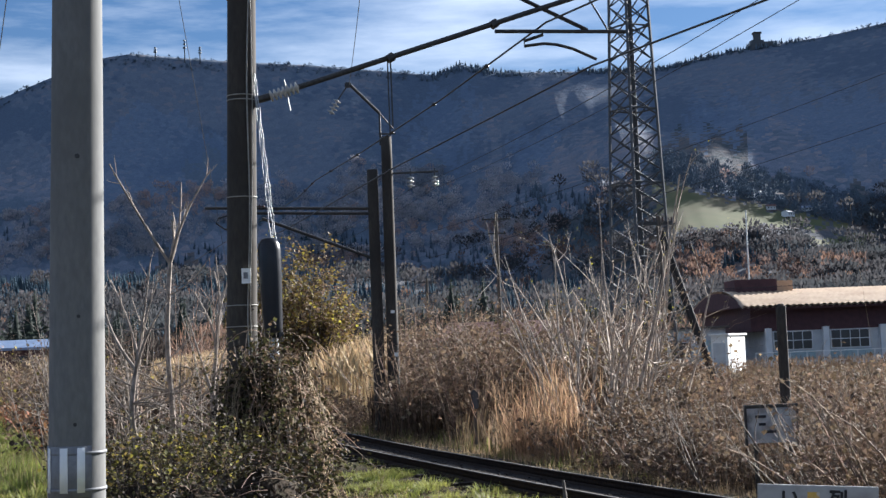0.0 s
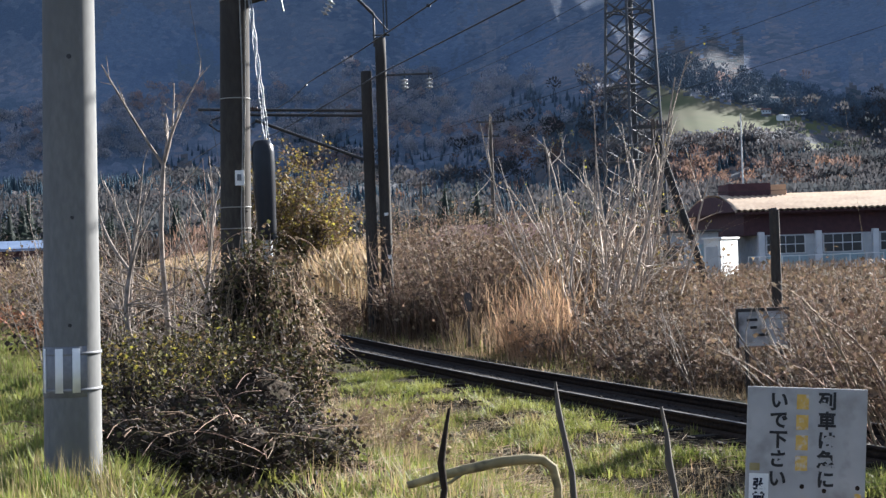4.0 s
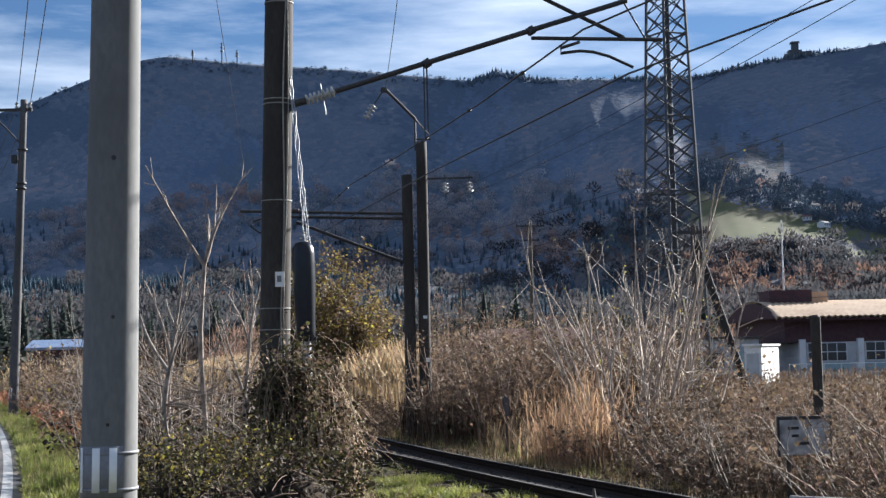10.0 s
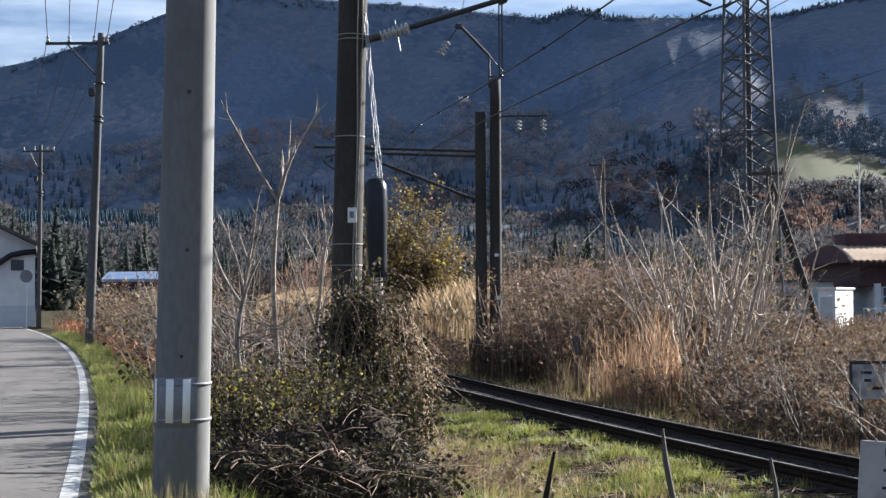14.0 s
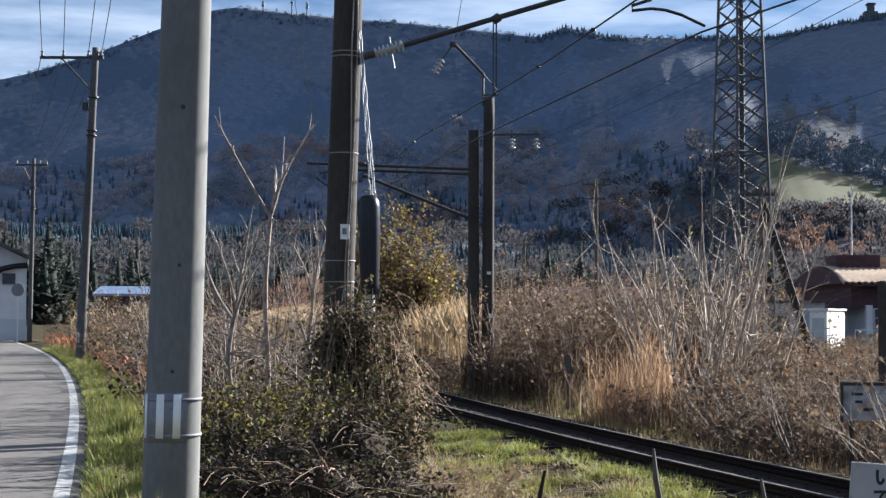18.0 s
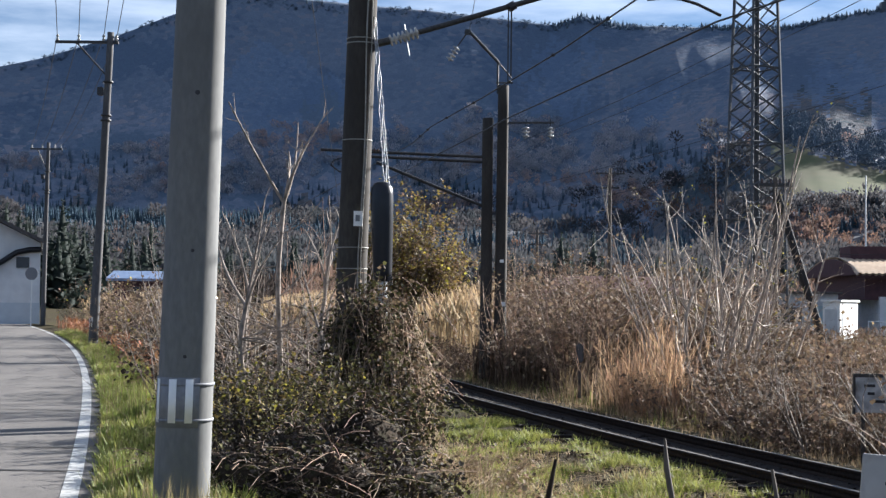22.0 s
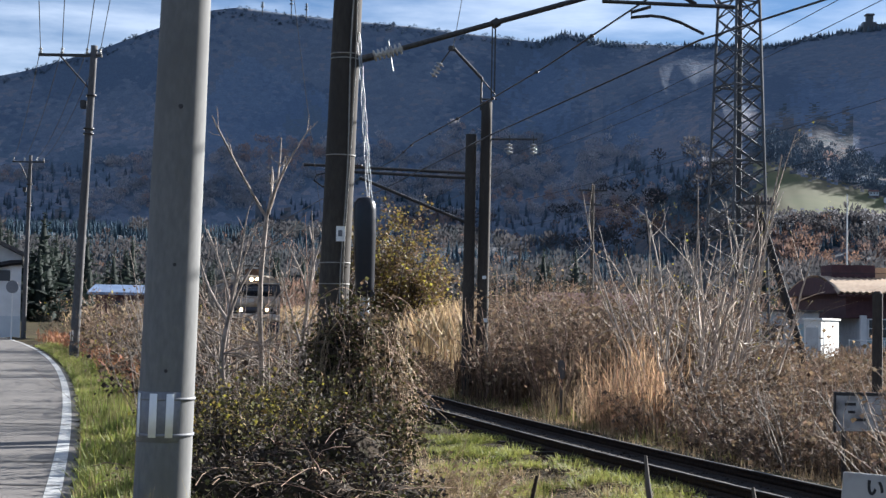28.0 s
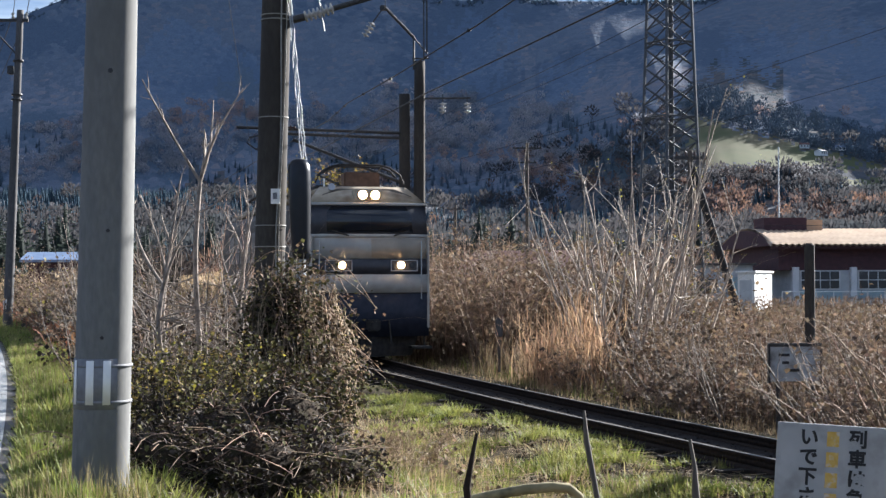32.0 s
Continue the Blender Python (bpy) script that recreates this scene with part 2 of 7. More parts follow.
def ground_z(x, y):
    x, y = np.asarray(x, float), np.asarray(y, float)
    d = (x - track_x(y)) * 0.97
    near = 1 - step(300, 500, y)
    bed = RAIL - 0.20
    z = np.where(d < 0, bed + (0.72 - 0.06) * step(3.0, 6.5, -d) - 0.12 * step(1.6, 2.6, -d), bed + 0.5 * step(3.0, 7.0, d) - 0.1 * step(1.6, 2.6, d))
    r = x - road_edge(y)
    z = np.where(r < 1.6, z * step(0.2, 1.6, r) * 1.0 + 0.02 * (r > 0.1), z)
    z = np.where((r >= 0.2) & (d < -3), z + 0.14 * np.exp(-((r - 1.2) / 0.7) ** 2), z)
    z = np.where(r < 0.1, -0.06, z)
    return z * near - 0.2 * (1 - near)

# ---- ground, road, mountains ----
def grid_mesh(name, X, Y, Z, mat):
    n, m = X.shape
    idx = np.arange(n * m).reshape(n, m)
    F = np.stack([idx[:-1, :-1], idx[1:, :-1], idx[1:, 1:], idx[:-1, 1:]], -1).reshape(-1, 4)
    return smooth(arrays_mesh(name, np.stack([X, Y, Z], -1), F, mat))


def axis(points):
    return np.concatenate([np.linspace(a, b, n, endpoint=False) for a, b, n in points] + [np.array([points[-1][1]])])


gx = axis([(-4600, -300, 16), (-300, -60, 20), (-60, -14, 46), (-14, 14, 110), (14, 60, 46), (60, 300, 20), (300, 4600, 16)])
gy = axis([(-4600, -200, 16), (-200, -10, 20), (-10, 4, 20), (4, 40, 130), (40, 100, 70), (100, 300, 40), (300, 700, 10), (700, 4600, 12)])
GX, GY = np.meshgrid(gx, gy, indexing="ij")
GZ = ground_z(GX, GY)
small = np.exp(-np.hypot(GX, GY) / 120)
wob = np.sin(GX * 2.3 + 1.7 * np.sin(GY * 1.1)) * np.sin(GY * 1.9 + GX * 0.7) * 0.012 * small
GZ = GZ + np.where(GX > road_edge(GY) + 0.3, wob, 0)
tagged(new("ground", grid_mesh("ground", GX, GY, GZ, M_SOIL)), "brown soil and dead litter with grass patches beside the railway", "ground", kind="structure")

ry = np.linspace(-20, 120, 141)
cross = np.array([-4.2, -4.0, -2.0, 0.0, 0.16])
RX = road_edge(ry)[:, None] + cross[None]
RZ = np.tile(np.array([-0.1, 0.0, 0.02, 0.0, -0.012]), (len(ry), 1))
tagged(new("road", grid_mesh("road", RX, np.repeat(ry[:, None], 5, 1), RZ, M_ASPHALT)), "narrow grey asphalt lane bending away beside the grass verge", "road", kind="structure")
LX = road_edge(ry)[:, None] + np.array([-0.135, 0.0])[None]
tagged(new("edge_line", grid_mesh("edge_line", LX, np.repeat(ry[:, None], 2, 1), np.full((len(ry), 2), 0.005), M_LINE)), "worn white edge line painted along the lane", "road marking", kind="structure")

# thin dark uneven lines across the lane
for sy0, sw in ((12.75, 0.045), (14.75, 0.035), (19.6, 0.04)):
    n_ = 40
    su = np.linspace(-3.9, -0.02, n_)
    gs = np.random.default_rng(int(sy0 * 10))
    mid = sy0 + 0.05 * su + np.cumsum(gs.normal(size=n_)) * 0.006
    half = sw * (0.5 + 0.35 * np.abs(gs.normal(size=n_)))
    SX = np.stack([float(road_edge(sy0)) + su] * 2, -1)
    crown_z = np.interp(su, [-4.0, -2.0, 0.0], [0.0, 0.02, 0.0]) + 0.007
    tagged(new("road_streak", grid_mesh("road_streak", SX, np.stack([mid - half, mid + half], -1), np.stack([crown_z] * 2, -1), M_DARKSTREAK)), "thin dark uneven line across the lane", "road seam", kind="structure")

# the skyline: degrees clockwise from +y, degrees up
SKYLINE = np.array([(-60, 6.5), (-35, 6.0), (-22, 7.2), (-15.8, 8.8), (-13.2, 9.7), (-11.1, 10.6), (-9.0, 11.4), (-8.0, 11.55), (-5.0, 11.3), (-1.2, 11.05), (3.5, 10.55), (4.4, 10.9), (5.9, 10.55), (9.5, 10.4), (12.0, 10.35), (13.3, 10.6), (15.5, 10.9), (18.0, 11.05), (22, 11.6), (30, 11.0), (45, 9.0), (60, 7.0)])
R0, R1 = 420.0, 1900.0


def bell(v, c, w):
    return np.exp(-((v - c) / w) ** 2)


def spurs(a, u):
    """Ridges and gullies that run slanting down the slope."""
    b = a + 0.8 * np.sin(u * 4 + a * 0.4)
    wave = np.sin(b * 0.62 + 5.0 * u + 0.9) + 0.5 * np.sin(b * 1.45 - 6.0 * u) + 0.22 * np.sin(b * 3.1 + 14.0 * u + 1.0)
    return 0.55 * wave + 0.07 * np.sin(b * 7.3 + u * 9) + 0.03 * np.sin(b * 17 + u * 31)


def peak_z(a, r):
    """A lower peak before the main ridge."""
    aa, ee = [-14, -11.0, -9.0, -8.3, -7.66, -7.0, -5.6, -4.6, -3.0, -1.0, 2.0], [4.2, 6.8, 9.2, 10.2, 10.6, 10.3, 9.5, 8.9, 7.7, 6.2, 4.0]
    crest = sum(np.interp(a + d, aa, ee) for d in (-0.5, -0.25, 0.0, 0.25, 0.5)) / 5
    return np.tan(np.radians(crest)) * 1650 - np.where(r > 1650, 0.75, 1.0) * np.sqrt((r - 1650) ** 2 + 900) + 15 + 1.5 * np.sin(a * 4 + r / 60)


def hill_z(a, r):
    """Height of the mountain at azimuth a (degrees) and distance r."""
    sky_el = np.interp(a, SKYLINE[:, 0], SKYLINE[:, 1])
    top = np.tan(np.radians(sky_el)) * R1
    foot = np.clip((r - R0) / 880.0, 0, 1) ** 1.2
    rise = 1450.0 + 90.0 * step(-1.0, -7.0, a) - 450.0 * step(3.0, 12.0, a)  # gentler under the meadow
    u = np.clip((r - rise) / (R1 - rise), 0, 1)
    el = 3.0 * foot + (sky_el - 3.0) * u
    amp = (8.0 - 3.0 * step(-2.0, -7.0, a)) * np.clip(u * 2.2, 0.10 * foot, 1) * np.clip((1 - u) * 3, 0, 1)
    lawn = np.exp(-((a - 17.0) / 6.0) ** 4) * np.exp(-((r - 1270) / 170) ** 4)
    rib = 2 * bell(a, 9.3 - 2.0 * (1 - u), 1.6) * bell(u, 0.62, 0.36) + 6 * bell(a, 5.4 - 0.8 * (1 - u), 1.1) * bell(u, 0.5, 0.3) + 6 * bell(a, 1.2, 1.3) * bell(u, 0.45, 0.3)
    spur = 8 * bell(a, 19.5, 4.2) * bell(u, 0.62, 0.24)  # dark shoulder over the meadow
    z = np.tan(np.radians(el)) * r + spurs(a, r / 650.0) * amp * (1 - 0.95 * lawn) + (spur + rib) * (1 - lawn) + lawn * (14.7 - a) * 6.0
    z = np.minimum(z, np.tan(np.radians(sky_el - 0.10 * (1 - u))) * r)
    hump = peak_z(a, r)
    z = z + 0.05 * np.maximum(hump - z, 0) * (r < 1899)
    back = np.clip((r - R1) / 500.0, 0, 1)
    return np.where(r > R1, top * (1 - 0.6 * back), z) - 0.5


def canopy(name, bare1, bare2, rust, dark, cell, lump):
    """Woodland seen from afar: rounded crowns, each with its own colour, and stands of darker conifers."""
    m = bpy.data.materials.new(name)
    m.use_nodes = True
    nt = m.node_tree
    ln = nt.links.new
    b = nt.nodes["Principled BSDF"]
    tc = nt.nodes.new("ShaderNodeTexCoord")
    vo = nt.nodes.new("ShaderNodeTexVoronoi")
    vo.inputs["Scale"].default_value = 1.0 / cell
    ln(tc.outputs["Object"], vo.inputs["Vector"])
    sp = nt.nodes.new("ShaderNodeSeparateColor")
    ln(vo.outputs["Color"], sp.inputs["Color"])
    big = nt.nodes.new("ShaderNodeTexNoise")
    big.inputs["Scale"].default_value, big.inputs["Detail"].default_value = 0.0075, 5.0
    ln(tc.outputs["Object"], big.inputs["Vector"])
    fine = nt.nodes.new("ShaderNodeTexNoise")
    fine.inputs["Scale"].default_value, fine.inputs["Detail"].default_value = 0.55, 6.0
    ln(tc.outputs["Object"], fine.inputs["Vector"])

    def blend(f, lo, hi, c1, c2):
        rp = nt.nodes.new("ShaderNodeMapRange")
        rp.inputs["From Min"].default_value, rp.inputs["From Max"].default_value = lo, hi
        ln(f, rp.inputs["Value"])
        mx = nt.nodes.new("ShaderNodeMixRGB")
        ln(rp.outputs[0], mx.inputs["Fac"])
        for k, c in (("Color1", c1), ("Color2", c2)):
            if isinstance(c, tuple):
                mx.inputs[k].default_value = rgb(c)
            else:
                ln(c, mx.inputs[k])
        return mx.outputs["Color"]

    col = blend(sp.outputs["Red"], 0.0, 1.0, bare1, bare2)
    col = blend(sp.outputs["Green"], 0.80, 0.92, col, rust)
    add = nt.nodes.new("ShaderNodeMath")
    add.operation = "MULTIPLY_ADD"
    add.inputs[1].default_value = 0.16
    ln(sp.outputs["Blue"], add.inputs[0])
    ln(big.outputs["Fac"], add.inputs[2])
    col = blend(add.outputs[0], 0.57, 0.63, col, dark)
    gm = nt.nodes.new("ShaderNodeMixRGB")
    gm.blend_type = "MULTIPLY"
    gm.inputs["Fac"].default_value = 1.0
    ln(col, gm.inputs["Color1"])
    gr = nt.nodes.new("ShaderNodeMapRange")
    gr.inputs["From Min"].default_value, gr.inputs["From Max"].default_value = 0.3, 0.7
    gr.inputs["To Min"].default_value, gr.inputs["To Max"].default_value = 0.86, 1.14
    ln(fine.outputs["Fac"], gr.inputs["Value"])
    ln(gr.outputs[0], gm.inputs["Color2"])
    ln(gm.outputs["Color"], b.inputs["Base Color"])
    b.inputs["Roughness"].default_value, b.inputs["Specular IOR Level"].default_value = 0.95, 0.1
    hi = nt.nodes.new("ShaderNodeMath")
    hi.operation = "MULTIPLY_ADD"
    hi.inputs[1].default_value = -0.9
    ln(vo.outputs["Distance"], hi.inputs[0])
    ln(fine.outputs["Fac"], hi.inputs[2])
    bp = nt.nodes.new("ShaderNodeBump")
    bp.inputs["Strength"].default_value, bp.inputs["Distance"].default_value = 1.0, lump
    ln(hi.outputs[0], bp.inputs["Height"])
    ln(bp.outputs["Normal"], b.inputs["Normal"])
    return m


# haze is put into these woodland colours: lightened and blued
M_HAZEHILL = canopy("hazed_mountain_woodland", (0.108, 0.141, 0.194), (0.139, 0.169, 0.219), (0.161, 0.172, 0.209), (0.088, 0.122, 0.176), 7.5, 0.8)
# slopes turned from the sun: shade and blue haze put into the colour
M_HAZESHADE = canopy("hazy_shaded_slope", (0.110, 0.152, 0.222), (0.132, 0.176, 0.244), (0.146, 0.178, 0.238), (0.100, 0.142, 0.212), 5.5, 0.7)
# browner copy: sunlight on the slope put into the colour
M_SUNSLOPE = canopy("sunlit_slope_woodland", (0.150, 0.170, 0.212), (0.187, 0.194, 0.230), (0.223, 0.206, 0.224), (0.119, 0.150, 0.199), 7.5, 0.8)
# shadowed gaps between crowns as a colour, lightened for haze
M_HAZEGAP = canopy("hazed_tree_gaps", (0.130, 0.160, 0.213), (0.175, 0.200, 0.250), (0.222, 0.215, 0.242), (0.103, 0.140, 0.190), 7.5, 1.0)
M_FOOT = canopy("hazed_valley_woodland", (0.088, 0.098, 0.112), (0.125, 0.125, 0.135), (0.160, 0.128, 0.117), (0.057, 0.077, 0.090), 7.0, 1.0)
M_MEADOW = surface("hill_meadow", (0.075, 0.092, 0.034), (0.125, 0.122, 0.054), 0.03, 0.9, 0.0, c3=(0.130, 0.100, 0.066), scale3=0.009, amount3=0.7)


def meadow(a, r):
    """Where the sloping field lies on the hillside."""
    e = np.degrees(np.arctan2(hill_z(a, r) - 1.45, r))
    upper = 6.0 - 0.29 * (a - 11.9) + 0.06 * np.sin(a * 9)
    lower = 4.25 + 0.05 * np.sin(a * 5) - 0.25 * step(15.5, 18.5, a)
    low_field = (np.abs(e - 3.55) < 0.16) & (a > 17.0)
    return ((e < upper) & (e > lower) & (a > 11.7 + 0.25 * np.sin(e * 6)) | low_field) & (a < 19.5) & (r < 1650)


ha = np.concatenate([np.linspace(-60, -20, 50, endpoint=False), np.linspace(-20, 24, 330, endpoint=False), np.linspace(24, 60, 60)])
hr = np.concatenate([np.linspace(R0, 1000, 34, endpoint=False), np.linspace(1000, 1400, 75, endpoint=False), np.linspace(1400, R1, 120), np.array([1960, 2050, 2200, 2400])])
HA, HR = np.meshgrid(ha, hr, indexing="ij")
hill_me = grid_mesh("mountain", HR * np.sin(np.radians(HA)), HR * np.cos(np.radians(HA)), hill_z(HA, HR), M_HAZEHILL)
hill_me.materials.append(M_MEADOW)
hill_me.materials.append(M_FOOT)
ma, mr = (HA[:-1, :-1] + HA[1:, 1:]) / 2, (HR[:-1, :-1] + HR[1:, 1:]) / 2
hill_me.materials.append(M_HAZESHADE)
hill_me.materials.append(M_SUNSLOPE)
hill_me.materials.append(M_HAZEGAP)
me_ = np.degrees(np.arctan2(hill_z(ma, mr) - 1.45, mr))
ragged = 0.35 * np.sin(ma * 5.3 + me_ * 2.1) + 0.2 * np.sin(ma * 11 - me_ * 6) + 0.22 * np.random.default_rng(98).normal(size=ma.shape)
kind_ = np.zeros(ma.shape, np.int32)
# face colour stands for shade on the peak, shoulder and hollows
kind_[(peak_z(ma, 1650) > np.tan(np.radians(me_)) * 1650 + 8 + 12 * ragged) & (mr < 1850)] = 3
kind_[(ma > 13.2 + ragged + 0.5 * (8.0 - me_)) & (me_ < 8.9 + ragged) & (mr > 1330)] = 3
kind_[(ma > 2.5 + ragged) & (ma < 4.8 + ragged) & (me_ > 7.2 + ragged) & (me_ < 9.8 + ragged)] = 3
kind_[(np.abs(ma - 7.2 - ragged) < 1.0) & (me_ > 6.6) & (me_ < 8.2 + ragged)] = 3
# patches coloured as if the sun caught them
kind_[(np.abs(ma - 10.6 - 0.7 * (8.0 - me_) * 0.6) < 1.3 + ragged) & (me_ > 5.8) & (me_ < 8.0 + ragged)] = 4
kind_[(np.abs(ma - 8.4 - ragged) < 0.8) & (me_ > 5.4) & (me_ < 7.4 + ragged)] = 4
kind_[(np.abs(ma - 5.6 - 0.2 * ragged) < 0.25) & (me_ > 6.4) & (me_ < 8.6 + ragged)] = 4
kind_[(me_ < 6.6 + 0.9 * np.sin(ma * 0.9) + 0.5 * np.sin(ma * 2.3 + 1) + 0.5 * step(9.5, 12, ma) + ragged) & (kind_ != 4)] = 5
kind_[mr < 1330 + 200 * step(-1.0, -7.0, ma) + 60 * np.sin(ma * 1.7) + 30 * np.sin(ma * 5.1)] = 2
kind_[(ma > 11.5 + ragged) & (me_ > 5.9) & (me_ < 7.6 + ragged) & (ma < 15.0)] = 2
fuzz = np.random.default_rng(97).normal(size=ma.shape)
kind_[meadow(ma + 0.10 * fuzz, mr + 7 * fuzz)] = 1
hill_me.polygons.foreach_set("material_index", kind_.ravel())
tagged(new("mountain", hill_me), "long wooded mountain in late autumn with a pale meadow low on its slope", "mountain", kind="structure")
ba = np.linspace(60, 300, 90)
br = np.array([1000, 1500, 2000, 2400])
BA, BR = np.meshgrid(ba, br, indexing="ij")
BZ = np.array([-1, 50, 150, 20])[None] * (0.8 + 0.3 * np.sin(BA * 0.13))
tagged(new("far_hills", grid_mesh("far_hills", BR * np.sin(np.radians(BA)), BR * np.cos(np.radians(BA)), BZ, M_HAZEHILL)), "low wooded hills round the valley", "hills", kind="structure")


# woods on the mountain
th6 = np.arange(6) * np.pi / 3
CONE_V = np.concatenate([np.stack([0.24 * np.cos(th6), 0.24 * np.sin(th6), np.full(6, 0.08)], -1), np.stack([0.13 * np.cos(th6 + 0.5), 0.13 * np.sin(th6 + 0.5), np.full(6, 0.5)], -1), np.array([[0, 0, 1.0], [0, 0, -0.1]])])
CONE_F = np.array([(i, (i + 1) % 6, 6 + i) for i in range(6)] + [((i + 1) % 6, 6 + (i + 1) % 6, 6 + i) for i in range(6)] + [(6 + i, 6 + (i + 1) % 6, 12) for i in range(6)] + [((i + 1) % 6, i, 13) for i in range(6)])
gt = np.random.default_rng(99)


def tuft(n, size):
    """A loose crown: small slanting triangles filling an egg."""
    c = gt.normal(size=(n, 3))
    c /= np.linalg.norm(c, axis=1, keepdims=True)
    c = c * gt.uniform(0.25, 1.0, (n, 1)) ** 0.5 * np.array([0.42, 0.42, 0.45]) + np.array([0, 0, 0.55])
    tri = c[:, None] + gt.normal(size=(n, 3, 3)) * size
    return tri.reshape(-1, 3), np.arange(3 * n).reshape(n, 3)


def spire(n, size):
    """A conifer: drooping sprays round a stem, narrowing upwards."""
    z = gt.uniform(0.05, 1.0, n)
    a = gt.uniform(0, 6.28, n)
    q = (1.02 - z) * 0.22 * gt.uniform(0.4, 1.1, n)
    c = np.stack([q * np.cos(a), q * np.sin(a), z], -1)
    tri = c[:, None] + gt.normal(size=(n, 3, 3)) * size * np.array([1, 1, 0.8]) * (1.15 - z)[:, None, None]
    return tri.reshape(-1, 3), np.arange(3 * n).reshape(n, 3)


def wisp(n, wide, tall):
    """A leafless crown: thin upright sprays fanning out through a rounded head, and a trunk."""
    c = gt.normal(size=(n, 3))
    c /= np.linalg.norm(c, axis=1, keepdims=True)
    c = c * gt.uniform(0.15, 1.0, (n, 1)) ** 0.4 * np.array([0.45, 0.45, 0.42]) + np.array([0, 0, 0.52])
    way = (c - np.array([0, 0, 0.1])) * np.array([1.0, 1.0, 1.3]) + gt.normal(size=(n, 3)) * 0.12
    way *= tall / np.linalg.norm(way, axis=1, keepdims=True)
    side = gt.normal(size=(n, 3))
    side *= wide / np.linalg.norm(side, axis=1, keepdims=True)
    tri = np.stack([c - side, c + side, c + way], 1)
    trunk = np.array([(-0.03, 0, -0.05), (0.03, 0, -0.05), (0.0, 0.0, 0.6)])
    return np.concatenate([tri.reshape(-1, 3), trunk]), np.arange(3 * n + 3).reshape(n + 1, 3)


CROWN_V, CROWN_F = wisp(60, 0.065, 0.17)
NEAR_V, NEAR_F = wisp(170, 0.018, 0.17)
FINE_V, FINE_F = tuft(34, 0.12)
PINE_V, PINE_F = merge(spire(260, 0.045), (CONE_V * np.array([0.35, 0.35, 1.0]), CONE_F))
SPIRE_V, SPIRE_F = merge((CONE_V * np.array([0.5, 0.5, 0.92]), CONE_F), spire(40, 0.065))
# far-slope tree colours, lightened for haze and to offset the slope's shade
M_HAZEWOOD = surface("hazed_bare_woods", (0.27, 0.275, 0.305), (0.50, 0.46, 0.46), 0.06, 0.95, 0, c3=(0.25, 0.265, 0.30), scale3=0.015, amount3=0.4, island=0.15, spec=0.1, translucent=0.4)
M_HAZELARCH = surface("hazed_autumn_woods", (0.35, 0.265, 0.25), (0.52, 0.36, 0.30), 0.06, 0.95, 0, c3=(0.30, 0.265, 0.275), scale3=0.03, amount3=0.3, island=0.15, spec=0.1, translucent=0.4)
M_BARE = surface("bare_woods", (0.052, 0.055, 0.061), (0.096, 0.088, 0.090), 0.07, 0.95, 0, c3=(0.057, 0.065, 0.070), scale3=0.02, amount3=0.5, island=0.15, spec=0.1, translucent=0.4)
M_LARCH = surface("autumn_woods", (0.144, 0.094, 0.078), (0.224, 0.140, 0.101), 0.05, 0.95, 0, c3=(0.132, 0.106, 0.103), scale3=0.03, amount3=0.4, island=0.3, spec=0.1, translucent=0.4)
M_PINE = surface("pine_foliage", (0.016, 0.024, 0.021), (0.034, 0.046, 0.037), 0.3, 0.9, 0, translucent=0.3)
# conifers with haze put into their colour, paler and bluer
M_HAZECEDAR = surface("hazed_conifer_woods", (0.076, 0.108, 0.148), (0.106, 0.138, 0.172), 0.04, 0.95, 0, island=0.2, spec=0.1)
# conifer colour tinted blue for haze
M_CEDAR = surface("conifer_woods", (0.028, 0.051, 0.073), (0.052, 0.083, 0.105), 0.04, 0.95, 0, island=0.3, spec=0.1)
M_BRUSH = surface("valley_brush", (0.042, 0.034, 0.031), (0.082, 0.064, 0.054), 0.1, 0.95, 0, island=0.5, spec=0.1, translucent=0.3)


def woods(name, tv, tf, n, a0, a1, r0, r1, size, mat, seed, keep, label, wide=1.0):
    g = np.random.default_rng(seed)
    a = g.uniform(a0, a1, n)
    r = np.sqrt(g.uniform(r0 ** 2, r1 ** 2, n))
    k = keep(a, r, g) & ~meadow(a, r) & ~meadow(a, r + 30)
    if r0 >= 1200 and r1 < 1700:  # the far woods stand on the steep slope alone
        k &= (r > 1450 + 120 * step(-1.0, -7.0, a)) | (a > 3)
        k &= (a < 7.3) | (a > 11.0) | (elev(a, r) < 5.8)
    a, r = a[k], r[k]
    n = len(a)
    h = size * g.uniform(0.6, 1.25, n)
    pos = np.stack([r * np.sin(np.radians(a)), r * np.cos(np.radians(a)), np.where(r < R0, -0.3, hill_z(a, r)) - 0.3], -1)
    v, f = scatter(tv, tf, pos, np.stack([h * wide, h * wide, h], -1), g.uniform(0, 6.28, n))
    ob = part(name, (v, f), mat)
    smooth(ob.data)
    return tagged(ob, label, "woods", kind="stuff")


def clump(a, r, f=1.0):
    x, y = r * np.sin(np.radians(a)), r * np.cos(np.radians(a))
    return np.sin(x / 71 * f + 2 * np.sin(y / 140)) + np.sin(y / 93 * f + 1.5 * np.sin(x / 120)) + 0.6 * np.sin((x + y) / 37)


def elev(a, r):
    """Degrees above the horizon at which a place on the slope is seen."""
    return np.degrees(np.arctan2(hill_z(a, r) - 1.45, r))


